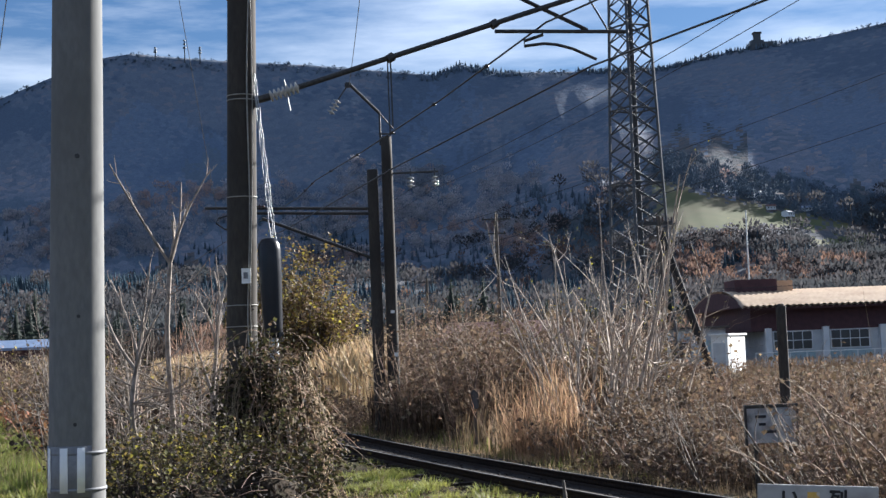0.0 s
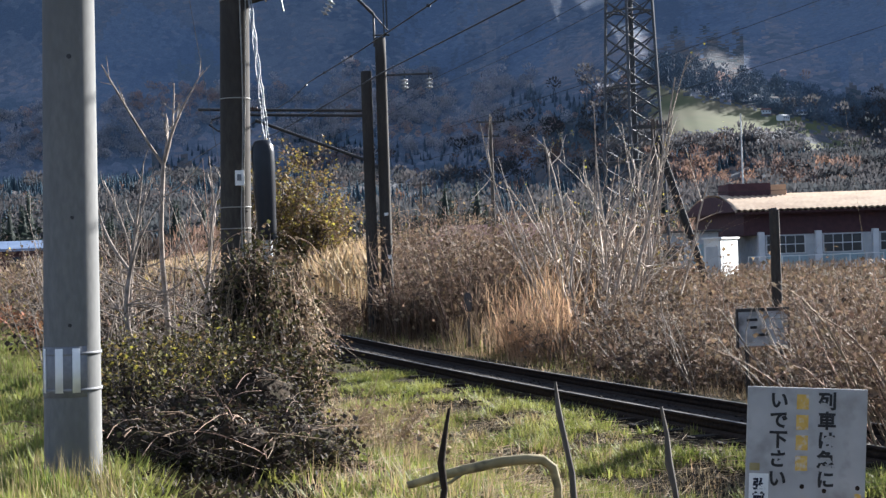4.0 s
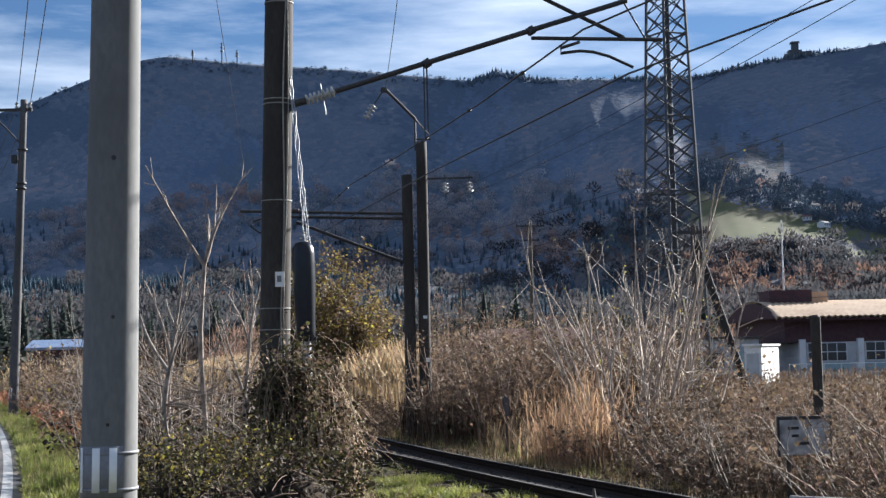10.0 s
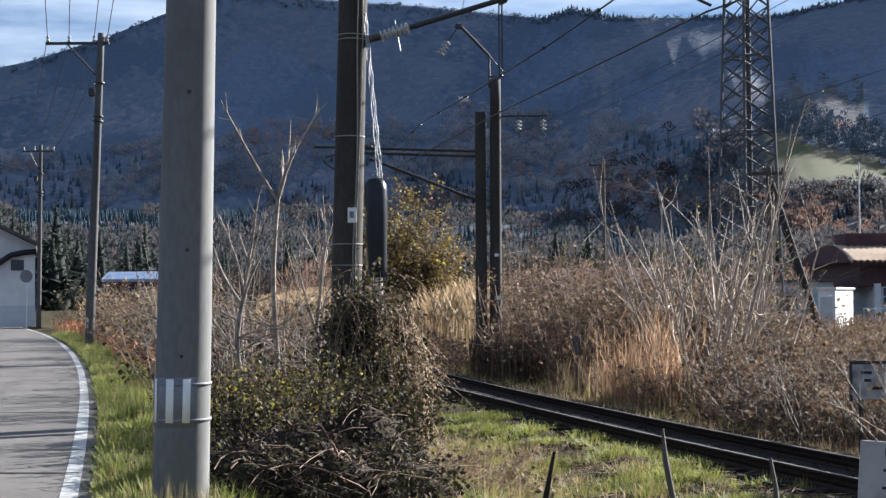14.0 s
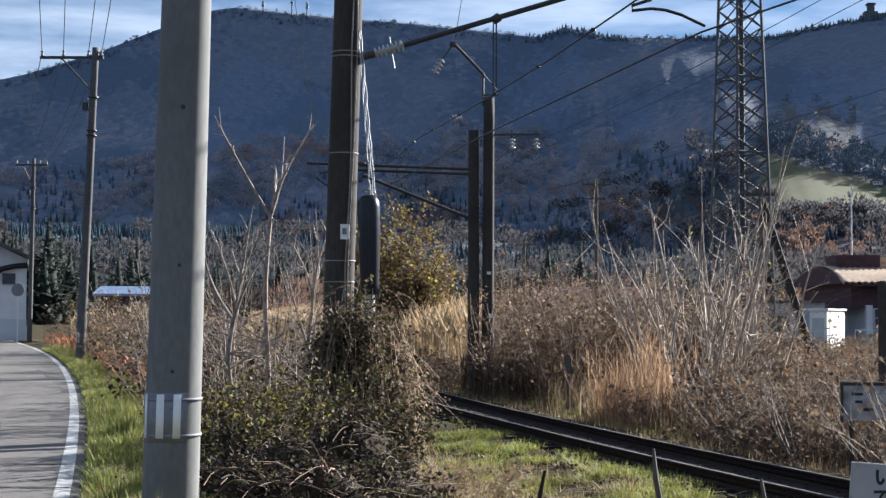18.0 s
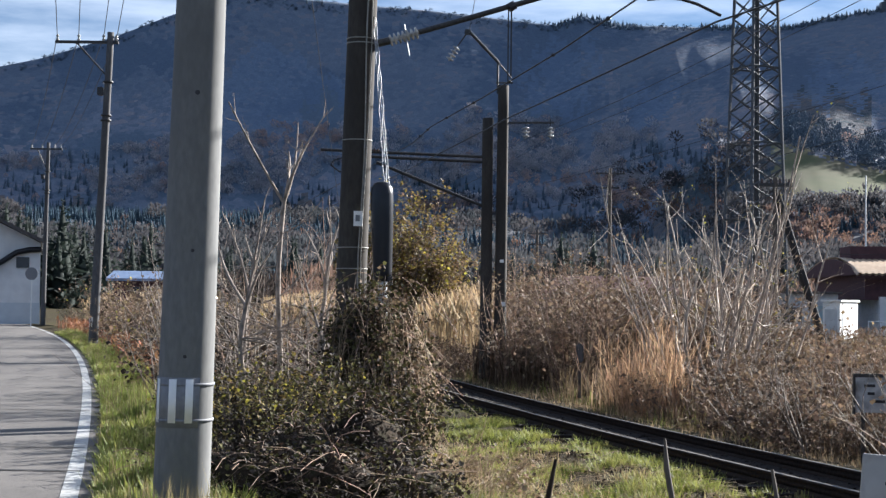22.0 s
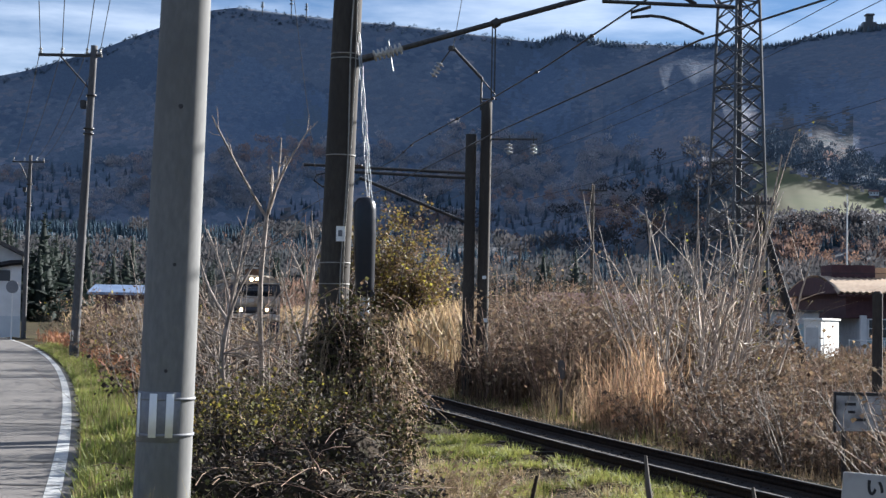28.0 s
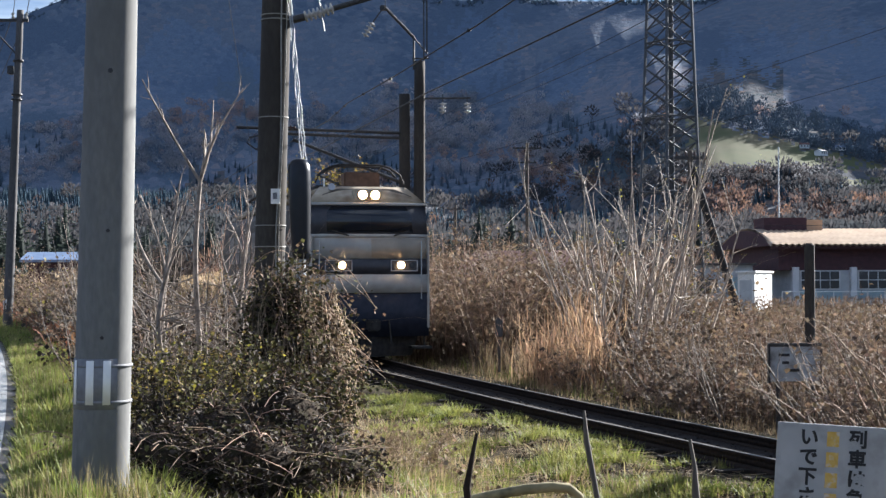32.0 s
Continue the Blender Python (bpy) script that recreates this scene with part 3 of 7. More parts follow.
def patch(a, e, spots):
    """Inside one of the stands (azimuth, elevation, half width, half height)."""
    k = np.zeros(np.shape(a), bool)
    for ca, ce, wa, we in spots:
        k |= ((a - ca) / wa) ** 2 + ((e - ce) / we) ** 2 < 1 + 0.35 * np.sin(a * 7 + e * 3) + 0.2 * np.sin(a * 17)
    return k


CONIFERS = ((-13.5, 4.95, 1.7, 0.5), (7.9, 5.4, 2.0, 0.75), (3.4, 3.3, 2.2, 0.75), (-10.2, 3.6, 1.3, 0.45), (-3.6, 5.2, 1.5, 0.35), (0.6, 4.3, 1.5, 0.4), (13.3, 3.0, 2.2, 0.4), (10.5, 4.4, 1.0, 0.5), (-6.2, 3.9, 1.4, 0.4), (17.5, 2.9, 1.3, 0.4), (-16, 6.2, 1.0, 0.8), (6.5, 2.1, 3.6, 0.55), (-4.6, 2.3, 2.6, 0.5), (1.0, 1.9, 2.6, 0.5), (-12.2, 2.5, 2.4, 0.5), (-15.8, 3.9, 1.9, 0.9), (12.2, 2.0, 2.2, 0.4), (-14.0, 2.8, 2.6, 0.5), (-8.0, 2.8, 1.5, 0.45), (-2.0, 2.8, 1.6, 0.35))
LARCHES = ((13.8, 3.3, 1.7, 0.55), (7.4, 3.7, 2.1, 0.7), (-6.2, 6.0, 1.6, 0.7), (3.4, 4.55, 2.4, 0.3), (-12.0, 6.4, 1.4, 0.5), (-0.6, 3.4, 1.2, 0.4), (-16.5, 7.2, 0.8, 0.4))


def on_slope(a, r, g):
    e = elev(a, r)
    top = 6.6 + 0.9 * np.sin(a * 0.9) + 0.5 * np.sin(a * 2.3 + 1) - 1.2 * step(9.5, 12, a)
    return e, (e < top + 0.5 * g.normal(size=len(a)))


def bare_keep(a, r, g):
    e, k = on_slope(a, r, g)
    k &= ((a < 11.0) | (e < 5.0))
    return k & ~patch(a, e, CONIFERS) & ~patch(a, e, LARCHES) & (clump(a, r, 1.7) + 0.5 * g.normal(size=len(a)) < 1.3)


def larch_keep(a, r, g):
    e, k = on_slope(a, r, g)
    return patch(a, e, LARCHES) & (g.uniform(0, 1, len(a)) < 0.75) | k & (g.uniform(0, 1, len(a)) < 0.05)


def conifer_keep(a, r, g):
    e, k = on_slope(a, r, g)
    return patch(a, e, CONIFERS) & (g.uniform(0, 1, len(a)) < 0.6) | k & (clump(a - 5, r + 90, 1.3) > 1.75) & (g.uniform(0, 1, len(a)) < 0.5) & (e < 6) & (a < 11)


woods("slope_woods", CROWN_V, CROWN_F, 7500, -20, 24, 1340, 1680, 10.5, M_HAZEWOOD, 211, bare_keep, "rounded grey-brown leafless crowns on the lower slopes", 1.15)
woods("foot_woods", CROWN_V, CROWN_F, 3000, -20, 24, 600, 1500, 15.0, M_BARE, 202, bare_keep, "grey-brown leafless trees at the foot of the mountain", 1.1)
woods("autumn_woods", CROWN_V, CROWN_F, 5500, -20, 24, 500, 1500, 9.5, M_LARCH, 203, larch_keep, "rust-brown autumn trees at the foot of the mountain", 0.9)
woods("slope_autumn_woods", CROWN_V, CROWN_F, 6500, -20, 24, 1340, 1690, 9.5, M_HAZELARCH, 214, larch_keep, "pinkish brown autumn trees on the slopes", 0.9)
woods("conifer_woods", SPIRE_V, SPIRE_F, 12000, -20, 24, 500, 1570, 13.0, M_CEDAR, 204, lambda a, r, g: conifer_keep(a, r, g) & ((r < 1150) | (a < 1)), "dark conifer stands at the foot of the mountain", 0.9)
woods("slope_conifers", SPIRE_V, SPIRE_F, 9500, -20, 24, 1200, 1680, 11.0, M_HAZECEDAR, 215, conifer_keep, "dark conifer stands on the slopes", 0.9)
woods("meadow_foot_woods", CROWN_V, CROWN_F, 1100, 10.8, 21, 720, 1180, 12.0, M_BARE, 216, lambda a, r, g: clump(a * 2, r) < 0.8, "grey bare trees below the meadow", 1.1)
woods("meadow_foot_larches", CROWN_V, CROWN_F, 420, 11.2, 19, 720, 1150, 12.0, M_LARCH, 217, lambda a, r, g: clump(a * 2 + 5, r) > 0.5, "orange larches below the meadow", 0.9)
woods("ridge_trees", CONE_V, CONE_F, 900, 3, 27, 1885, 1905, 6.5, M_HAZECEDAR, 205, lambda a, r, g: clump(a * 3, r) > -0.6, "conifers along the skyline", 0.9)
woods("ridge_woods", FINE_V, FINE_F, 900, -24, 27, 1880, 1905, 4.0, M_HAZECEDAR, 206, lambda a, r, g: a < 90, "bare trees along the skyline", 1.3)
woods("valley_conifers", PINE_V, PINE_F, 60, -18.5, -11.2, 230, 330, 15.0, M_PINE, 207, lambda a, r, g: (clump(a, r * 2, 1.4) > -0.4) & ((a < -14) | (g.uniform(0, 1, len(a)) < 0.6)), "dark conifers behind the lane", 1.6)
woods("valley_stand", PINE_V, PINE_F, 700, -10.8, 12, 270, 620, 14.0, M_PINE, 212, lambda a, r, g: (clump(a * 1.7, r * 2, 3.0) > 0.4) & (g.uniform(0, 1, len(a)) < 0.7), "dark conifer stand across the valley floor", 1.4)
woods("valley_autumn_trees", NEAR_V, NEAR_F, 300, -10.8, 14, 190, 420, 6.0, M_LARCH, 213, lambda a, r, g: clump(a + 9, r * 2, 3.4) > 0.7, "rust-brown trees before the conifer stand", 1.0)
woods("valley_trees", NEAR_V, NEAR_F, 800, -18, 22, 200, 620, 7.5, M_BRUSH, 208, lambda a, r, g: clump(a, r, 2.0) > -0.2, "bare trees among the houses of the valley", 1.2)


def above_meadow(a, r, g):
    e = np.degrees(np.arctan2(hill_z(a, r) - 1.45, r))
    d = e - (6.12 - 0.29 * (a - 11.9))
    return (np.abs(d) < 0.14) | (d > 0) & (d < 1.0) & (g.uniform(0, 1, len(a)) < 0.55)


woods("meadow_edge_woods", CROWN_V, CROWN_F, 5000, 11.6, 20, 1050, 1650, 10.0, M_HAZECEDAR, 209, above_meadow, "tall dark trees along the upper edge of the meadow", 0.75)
woods("meadow_trees", SPIRE_V, SPIRE_F, 160, 12.2, 18.5, 1000, 1200, 11.0, M_CEDAR, 210, lambda a, r, g: clump(a * 2, r * 3) > 0.8, "dark trees standing below the meadow", 1.6)

# ---- poles, tower, track ----
def tapered_pole(name, x, y, z0, top, r0, r1, mat, lean=(0.0, 0.0), seg=28):
    th = empty(name, x, y, z0)
    h = top - z0
    n = 14
    zs = np.linspace(0, h, n)
    P = np.stack([lean[0] * zs, lean[1] * zs, zs], -1)[None]
    v, f = tubes(P, np.linspace(r0, r1, n)[None], seg)
    cap = np.array([[lean[0] * h, lean[1] * h, h + 0.01]])
    k = len(v)
    ring = np.arange(k - seg, k)
    me_f = [tuple(q) for q in f] + [(int(ring[i]), int(ring[(i + 1) % seg]), k) for i in range(seg)]
    me = bpy.data.meshes.new("shaft")
    me.from_pydata([tuple(q) for q in np.concatenate([v, cap])], [], me_f)
    me.materials.append(mat)
    smooth(me)
    ob = new("shaft", me)
    ob.parent = th
    return th


near_pole = tagged(tapered_pole("utility_pole", -1.81, 9.85, 0.0, 12.0, 0.184, 0.105, M_CONCRETE, (0.022, 0.0), 40), "tall pale grey concrete utility pole on the grass verge", "utility pole")
cat_pole = tagged(tapered_pole("catenary_pole", -1.49, 19.4, -0.8, 9.0, 0.20, 0.175, M_OLDCONC, (0.027, 0.0)), "weathered brown concrete catenary pole wrapped in vines", "catenary pole")
tagged(tapered_pole("catenary_pole", 0.66, 42.0, -0.6, 6.62, 0.165, 0.15, M_OLDCONC, (0.0, 0.0)), "shorter weathered concrete catenary pole in the reeds", "catenary pole")
pair_b = tagged(tapered_pole("catenary_pole", 1.05, 42.0, -0.6, 7.54, 0.17, 0.15, M_OLDCONC, (0.004, 0.0)), "taller weathered concrete catenary pole in the reeds", "catenary pole")
right_pole = tagged(tapered_pole("catenary_pole", 7.7, 19.6, -0.7, 9.0, 0.185, 0.165, M_OLDCONC, (0.0, 0.0)), "dark concrete catenary pole beyond the track", "catenary pole")
far_pole = tagged(tapered_pole("utility_pole", -10.98, 45.0, -0.1, 9.45, 0.145, 0.10, M_GREYCONC, (0.037, 0.0)), "concrete utility pole beside the lane", "utility pole")
farther_pole = tagged(tapered_pole("utility_pole", -22.2, 80.0, -0.1, 9.75, 0.135, 0.09, M_GREYCONC, (0.01, 0.0)), "distant concrete utility pole at the bend", "utility pole")


def rail_line(side, y0=-30.0, y1=430.0):
    ys = np.concatenate([np.linspace(y0, 40, 70), np.linspace(42, 100, 30), np.linspace(110, y1, 20)])
    xs = track_x(ys)
    dx = np.gradient(xs, ys)
    nrm = np.stack([np.ones_like(dx), -dx], -1)
    nrm /= np.linalg.norm(nrm, axis=1, keepdims=True)
    return np.stack([xs, ys], -1) + nrm * side * 0.55, nrm


def rail(side):
    c, nrm = rail_line(side)
    th = empty("rail", 0, 0, 0)
    def run(name, prof, mat, label):
        n, k = len(c), len(prof)
        V = np.array([[(*(c[i] + nrm[i] * u), RAIL - 0.15 + w) for u, w in prof] for i in range(n)]).reshape(-1, 3)
        idx = np.arange(n * k).reshape(n, k)
        a, b = idx[:-1], idx[1:]
        F = np.stack([a, b, np.roll(b, -1, 1), np.roll(a, -1, 1)], -1)
        return part(name, (V, F.reshape(-1, 4)), mat, th, label)
    run("foot", [(-0.065, -0.06), (-0.065, 0.010), (-0.012, 0.028), (0.012, 0.028), (0.065, 0.010), (0.065, -0.06)], M_RUST, "rusty rail foot")
    run("web", [(-0.010, 0.0275), (-0.010, 0.112), (0.010, 0.112), (0.010, 0.0275)], M_RUST, "rusty rail web")
    hd = run("head", [(-0.032, 0.1115), (-0.032, 0.146), (-0.027, 0.150), (0.027, 0.150), (0.032, 0.146), (0.032, 0.1115)], M_RUST, "rail head worn bright on top")
    hd.data.materials.append(M_RAILTOP)
    mi = np.zeros((len(c) - 1, 6), np.int32)
    mi[:, 2] = 1
    hd.data.polygons.foreach_set("material_index", mi.ravel())
    return tagged(th, "rusty steel rail with a worn bright head", "rail", "rails of the single track")


rail(-1)
rail(1)

# tower
def tower():
    th = empty("lattice_tower", 15.4, 80.0, -0.4)
    H, w0, w1 = 34.0, 1.27, 0.64
    def half(z):
        return w0 + (w1 - w0) * min(z / 24.0, 1.0)
    rot = pose(0, 0, 0, 0, 0, 28)
    corners = [(-1, -1), (1, -1), (1, 1), (-1, 1)]
    for sx, sy in corners:
        bm = bmesh.new()
        pts = [rot @ Vector((sx * half(z), sy * half(z), z)) for z in (0, 12, 24, H)]
        for a, b in zip(pts, pts[1:]):
            rod(bm, a, b, 0.085, 0.08, 6)
        part("leg", bm, M_TOWER, th)
    zs = [0.0]
    while zs[-1] < H - 1:
        zs.append(zs[-1] + max(1.0, half(zs[-1]) * 0.85))
    for i in range(4):
        a, b = corners[i], corners[(i + 1) % 4]
        for z0, z1 in zip(zs, zs[1:]):
            bm = bmesh.new()
            p = lambda c, z: rot @ Vector((c[0] * half(z), c[1] * half(z), z))
            rod(bm, p(a, z0), p(b, z1), 0.042, None, 5)
            rod(bm, p(b, z0), p(a, z1), 0.042, None, 5)
            part("cross_brace", bm, M_TOWER, th)
    for z in (6.5, 10.5, 14.5, 19, 24):
        bm = bmesh.new()
        for i in range(4):
            a, b = corners[i], corners[(i + 1) % 4]
            rod(bm, rot @ Vector((a[0] * half(z), a[1] * half(z), z)), rot @ Vector((b[0] * half(z), b[1] * half(z), z)), 0.055, None, 5)
        part("ring", bm, M_TOWER, th)
    part("cable_ladder", bar((0.1, 0.2, 0), (0.1, 0.2, H), 0.13, None, 6), M_DARKSTEEL, th)
    return tagged(th, "tall grey steel lattice transmission tower behind the thicket", "tower")


tower()

# ---- plants ----
M_PALE = surface("pale_bark", (0.11, 0.09, 0.072), (0.27, 0.225, 0.185), 9, 0.8, 0.25, island=0.4)
M_SAPLING = surface("sapling_bark", (0.13, 0.108, 0.088), (0.34, 0.285, 0.235), 9, 0.8, 0.25, island=0.4, dist=0.003)
M_COPPICE = surface("coppice_bark", (0.19, 0.155, 0.12), (0.42, 0.355, 0.29), 9, 0.8, 0.25, island=0.35)
M_TWIG = surface("brown_twigs", (0.135, 0.085, 0.058), (0.310, 0.215, 0.150), 12, 0.85, 0.2, island=0.6)
M_DRYSTEM = surface("dry_stems", (0.20, 0.145, 0.09), (0.38, 0.28, 0.18), 12, 0.85, 0.2, island=0.45)
# twig tone lowered to stand for shade at the bush feet
M_DARKTWIG = surface("dark_twigs", (0.034, 0.026, 0.021), (0.075, 0.056, 0.045), 12, 0.85, 0.2, island=0.4)
M_STRAW = surface("dry_straw", (0.33, 0.23, 0.125), (0.50, 0.37, 0.22), 6, 0.8, 0, island=0.4, translucent=0.3)
M_RUSTWEED = surface("rusty_dry_weeds", (0.36, 0.215, 0.125), (0.58, 0.40, 0.25), 5, 0.85, 0, island=0.45, translucent=0.45)
M_BROWNWEED = surface("brown_dry_weeds", (0.075, 0.05, 0.034), (0.19, 0.132, 0.09), 5, 0.85, 0, island=0.55, translucent=0.25)
# leaf litter, darkened also for shade beneath and between plants
M_SHADELITTER = surface("shade_and_litter", (0.022, 0.016, 0.012), (0.060, 0.043, 0.030), 9, 0.85, 0, island=0.5, translucent=0.1)
# near-black colour of the added cores, standing for inner shade
M_SHADECORE = surface("shade_core_dark", (0.016, 0.012, 0.009), (0.048, 0.035, 0.024), 22, 0.95, 0.8, c3=(0.030, 0.030, 0.014), scale3=5, amount3=0.4, spec=0.1, dist=0.03)
M_REDWEED = surface("red_dry_weeds", (0.19, 0.075, 0.04), (0.34, 0.16, 0.085), 5, 0.85, 0, island=0.45, translucent=0.3)
M_DEADLEAF = surface("dead_leaf", (0.105, 0.07, 0.044), (0.26, 0.185, 0.12), 9, 0.8, 0, island=0.55, translucent=0.3)
M_VINELEAF = surface("vine_leaves", (0.028, 0.030, 0.013), (0.110, 0.098, 0.040), 7, 0.8, 0, island=0.6, translucent=0.2, spec=0.1)
M_OLIVELEAF = surface("olive_leaf", (0.115, 0.085, 0.028), (0.24, 0.175, 0.055), 7, 0.7, 0, island=0.45, translucent=0.35)
M_YELLOWLEAF = surface("yellow_leaf", (0.19, 0.17, 0.03), (0.36, 0.31, 0.06), 7, 0.7, 0, island=0.5, translucent=0.45)
M_GRASS = surface("green_grass", (0.13, 0.175, 0.028), (0.32, 0.345, 0.085), 2.5, 0.65, 0, island=0.5, translucent=0.35)
M_SHORTGRASS = surface("short_grass", (0.100, 0.115, 0.024), (0.280, 0.275, 0.080), 1.8, 0.75, 0, island=0.6, translucent=0.35, c3=(0.22, 0.17, 0.085), scale3=1.4, amount3=0.35)
M_LUSH = surface("lush_grass", (0.120, 0.148, 0.028), (0.325, 0.325, 0.09), 2.5, 0.65, 0, island=0.45, translucent=0.4)
M_DRYGRASS = surface("half_dry_grass", (0.17, 0.14, 0.06), (0.36, 0.285, 0.145), 2.5, 0.75, 0, island=0.55, translucent=0.35)

LEAF_V = np.array([(0, 0, 0), (0.5, 0.45, 0.12), (0, 1.0, 0.0), (-0.5, 0.45, 0.12)])
LEAF_F = np.array([(0, 1, 2), (0, 2, 3)])
BLADE_V = np.array([(-0.5, 0, 0), (0.5, 0, 0), (-0.38, 0.10, 0.5), (0.38, 0.10, 0.5), (-0.02, 0.42, 0.95), (0.02, 0.42, 0.95)])
BLADE_F = np.array([(0, 1, 3, 2), (2, 3, 5, 4)])
SLIP_V = np.array([(-0.5, 0, 0), (0.5, 0, 0), (0.05, 0.30, 0.95)])
SLIP_F = np.array([(0, 1, 2)])
PLUME_V = np.array([(-0.012, 0, 0), (0.012, 0, 0), (-0.010, 0.02, 0.7), (0.010, 0.02, 0.7), (-0.035, 0.05, 0.80), (0.035, 0.05, 0.80), (-0.005, 0.16, 1.0), (0.005, 0.16, 1.0)])
PLUME_F = np.array([(0, 1, 3, 2), (2, 3, 5, 4), (4, 5, 7, 6)])


def grow(base, way, length, arch, k, g, wob=0.06):
    """Curved shoots: from base along way, bending over by arch."""
    n = len(base)
    t = np.linspace(0, 1, k)[None, :, None]
    P = base[:, None] + way[:, None] * length[:, None, None] * t
    side = g.normal(size=(n, 1, 3)) * length[:, None, None] * wob
    P = P + side * np.sin(t * np.pi * g.uniform(0.6, 1.6, (n, 1, 1)))
    out = way.copy()
    out[:, 2] = 0
    P = P + (out[:, None] * 0.6 + np.array([0, 0, -1.0])) * (arch * length)[:, None, None] * t ** 2
    return P


def branch(P, R, m, g, lo=0.25, hi=0.95, ratio=0.45, spread=0.7, k=4, rise=0.25):
    """m side shoots on each curve."""
    n, kk, _ = P.shape
    par = np.repeat(np.arange(n), m)
    u = g.uniform(lo, hi, n * m) * (kk - 1)
    i = np.clip(u.astype(int), 0, kk - 2)
    w = (u - i)[:, None]
    base = P[par, i] * (1 - w) + P[par, i + 1] * w
    d = P[par, i + 1] - P[par, i]
    d /= np.linalg.norm(d, axis=1, keepdims=True) + 1e-9
    way = d + g.normal(size=(n * m, 3)) * spread + np.array([0, 0, rise])
    way /= np.linalg.norm(way, axis=1, keepdims=True)
    full = np.linalg.norm(P[:, -1] - P[:, 0], axis=1)[par]
    length = full * ratio * g.uniform(0.4, 1.1, n * m) * (1.15 - u / (kk - 1) * 0.6)
    Q = grow(base, way, length, np.full(n * m, -0.02), k, g, 0.05)
    r0 = (R[par, i] * 0.6)
    RR = r0[:, None] * np.linspace(1, 0.35, k)[None]
    return Q, RR


def strew(P, n, g, jitter):
    """Places along curves, for leaves."""
    c = g.integers(0, len(P), n)
    u = g.uniform(0.25, 1, n) * (P.shape[1] - 1)
    i = np.clip(u.astype(int), 0, P.shape[1] - 2)
    w = (u - i)[:, None]
    return P[c, i] * (1 - w) + P[c, i + 1] * w + g.normal(size=(n, 3)) * jitter


def leaf_cloud(pos, size, g):
    n = len(pos)
    return scatter(LEAF_V, LEAF_F, pos, size * g.uniform(0.5, 1.3, n), g.uniform(0, 6.28, n), g.uniform(-1.4, 1.4, n))


def shrub(name, x, y, stems, h, spread, seed, label, category="shrub", group="", bark=None, r0=0.012, arch=0.12, foot=0.35, twigs=5, fine=3, leaves=(), up=1.0, k=6, lean=(0, 0), z=None, sides=4, split=False, dry=0, tang=0.7):
    """Many shoots from one foot, with side twigs and leaves; leaves: (material, number, size, part name)."""
    g = np.random.default_rng(seed)
    th = empty(name, x, y, float(ground_z(x, y)) if z is None else z)
    a = g.uniform(0, 6.28, stems)
    q = np.sqrt(g.uniform(0, 1, stems))
    base = np.stack([np.cos(a) * q * spread * foot, np.sin(a) * q * spread * foot, np.full(stems, -0.05)], -1)
    out = q * spread / h * 0.8
    way = np.stack([np.cos(a) * out + lean[0] + g.normal(size=stems) * 0.08, np.sin(a) * out + lean[1] + g.normal(size=stems) * 0.08, np.full(stems, up)], -1)
    way /= np.linalg.norm(way, axis=1, keepdims=True)
    L = h * g.uniform(0.55, 1.08, stems)
    P = grow(base, way, L, g.uniform(0, 1, stems) * arch, k, g)
    R = r0 * g.uniform(0.6, 1.2, stems)[:, None] * np.linspace(1, 0.3, k)[None]
    curves = [P]
    Q, RQ = branch(P, R, twigs, g, spread=tang, k=4 if split else 3)
    curves.append(Q)
    if fine:
        W, RW = branch(Q, RQ, fine, g, ratio=0.55, k=3 if split else 2)
        curves.append(W)
    if split:  # stems that can be told apart are parts of their own
        for i in range(stems):
            st = part("stem", tubes(P[i:i + 1], R[i:i + 1], sides), bark or M_TWIG, th)
            pr = [tubes(Q[i * twigs:(i + 1) * twigs], RQ[i * twigs:(i + 1) * twigs], 4)]
            if fine:
                j0, j1 = i * twigs * fine, (i + 1) * twigs * fine
                pr.append(tubes(W[j0:j1], RW[j0:j1], 3))
            tagged(part("twig_tangle", merge(*pr), bark or M_TWIG, st), kind="stuff")
    else:
        tagged(part("stem_tangle", tubes(P, R, sides), bark or M_TWIG, th), kind="stuff")
        pr = [tubes(Q, RQ, 3)] + ([tubes(W, RW, 3)] if fine else [])
        tagged(part("twig_tangle", merge(*pr), bark or M_TWIG, th), kind="stuff")
    if dry:  # dead stalks among the living ones
        i = g.integers(0, stems, dry)
        D = grow(base[i] * 1.1, way[i] + g.normal(size=(dry, 3)) * 0.35, L[i] * g.uniform(0.6, 1.15, dry), g.uniform(0, 0.7, dry), 5, g, 0.1)
        tagged(part("dry_tangle", tubes(D, 0.0035 * g.uniform(0.6, 1.3, dry)[:, None] * np.linspace(1, 0.4, 5)[None], 3), M_DRYSTEM, th, "pale dead stalks"), kind="stuff")
    for m, n, size, pn in leaves:
        pos = strew(curves[-1], n, g, size * 0.8)
        tagged(part(pn, leaf_cloud(pos, size, g), m, th), kind="stuff")
    return tagged(th, label, category, group)


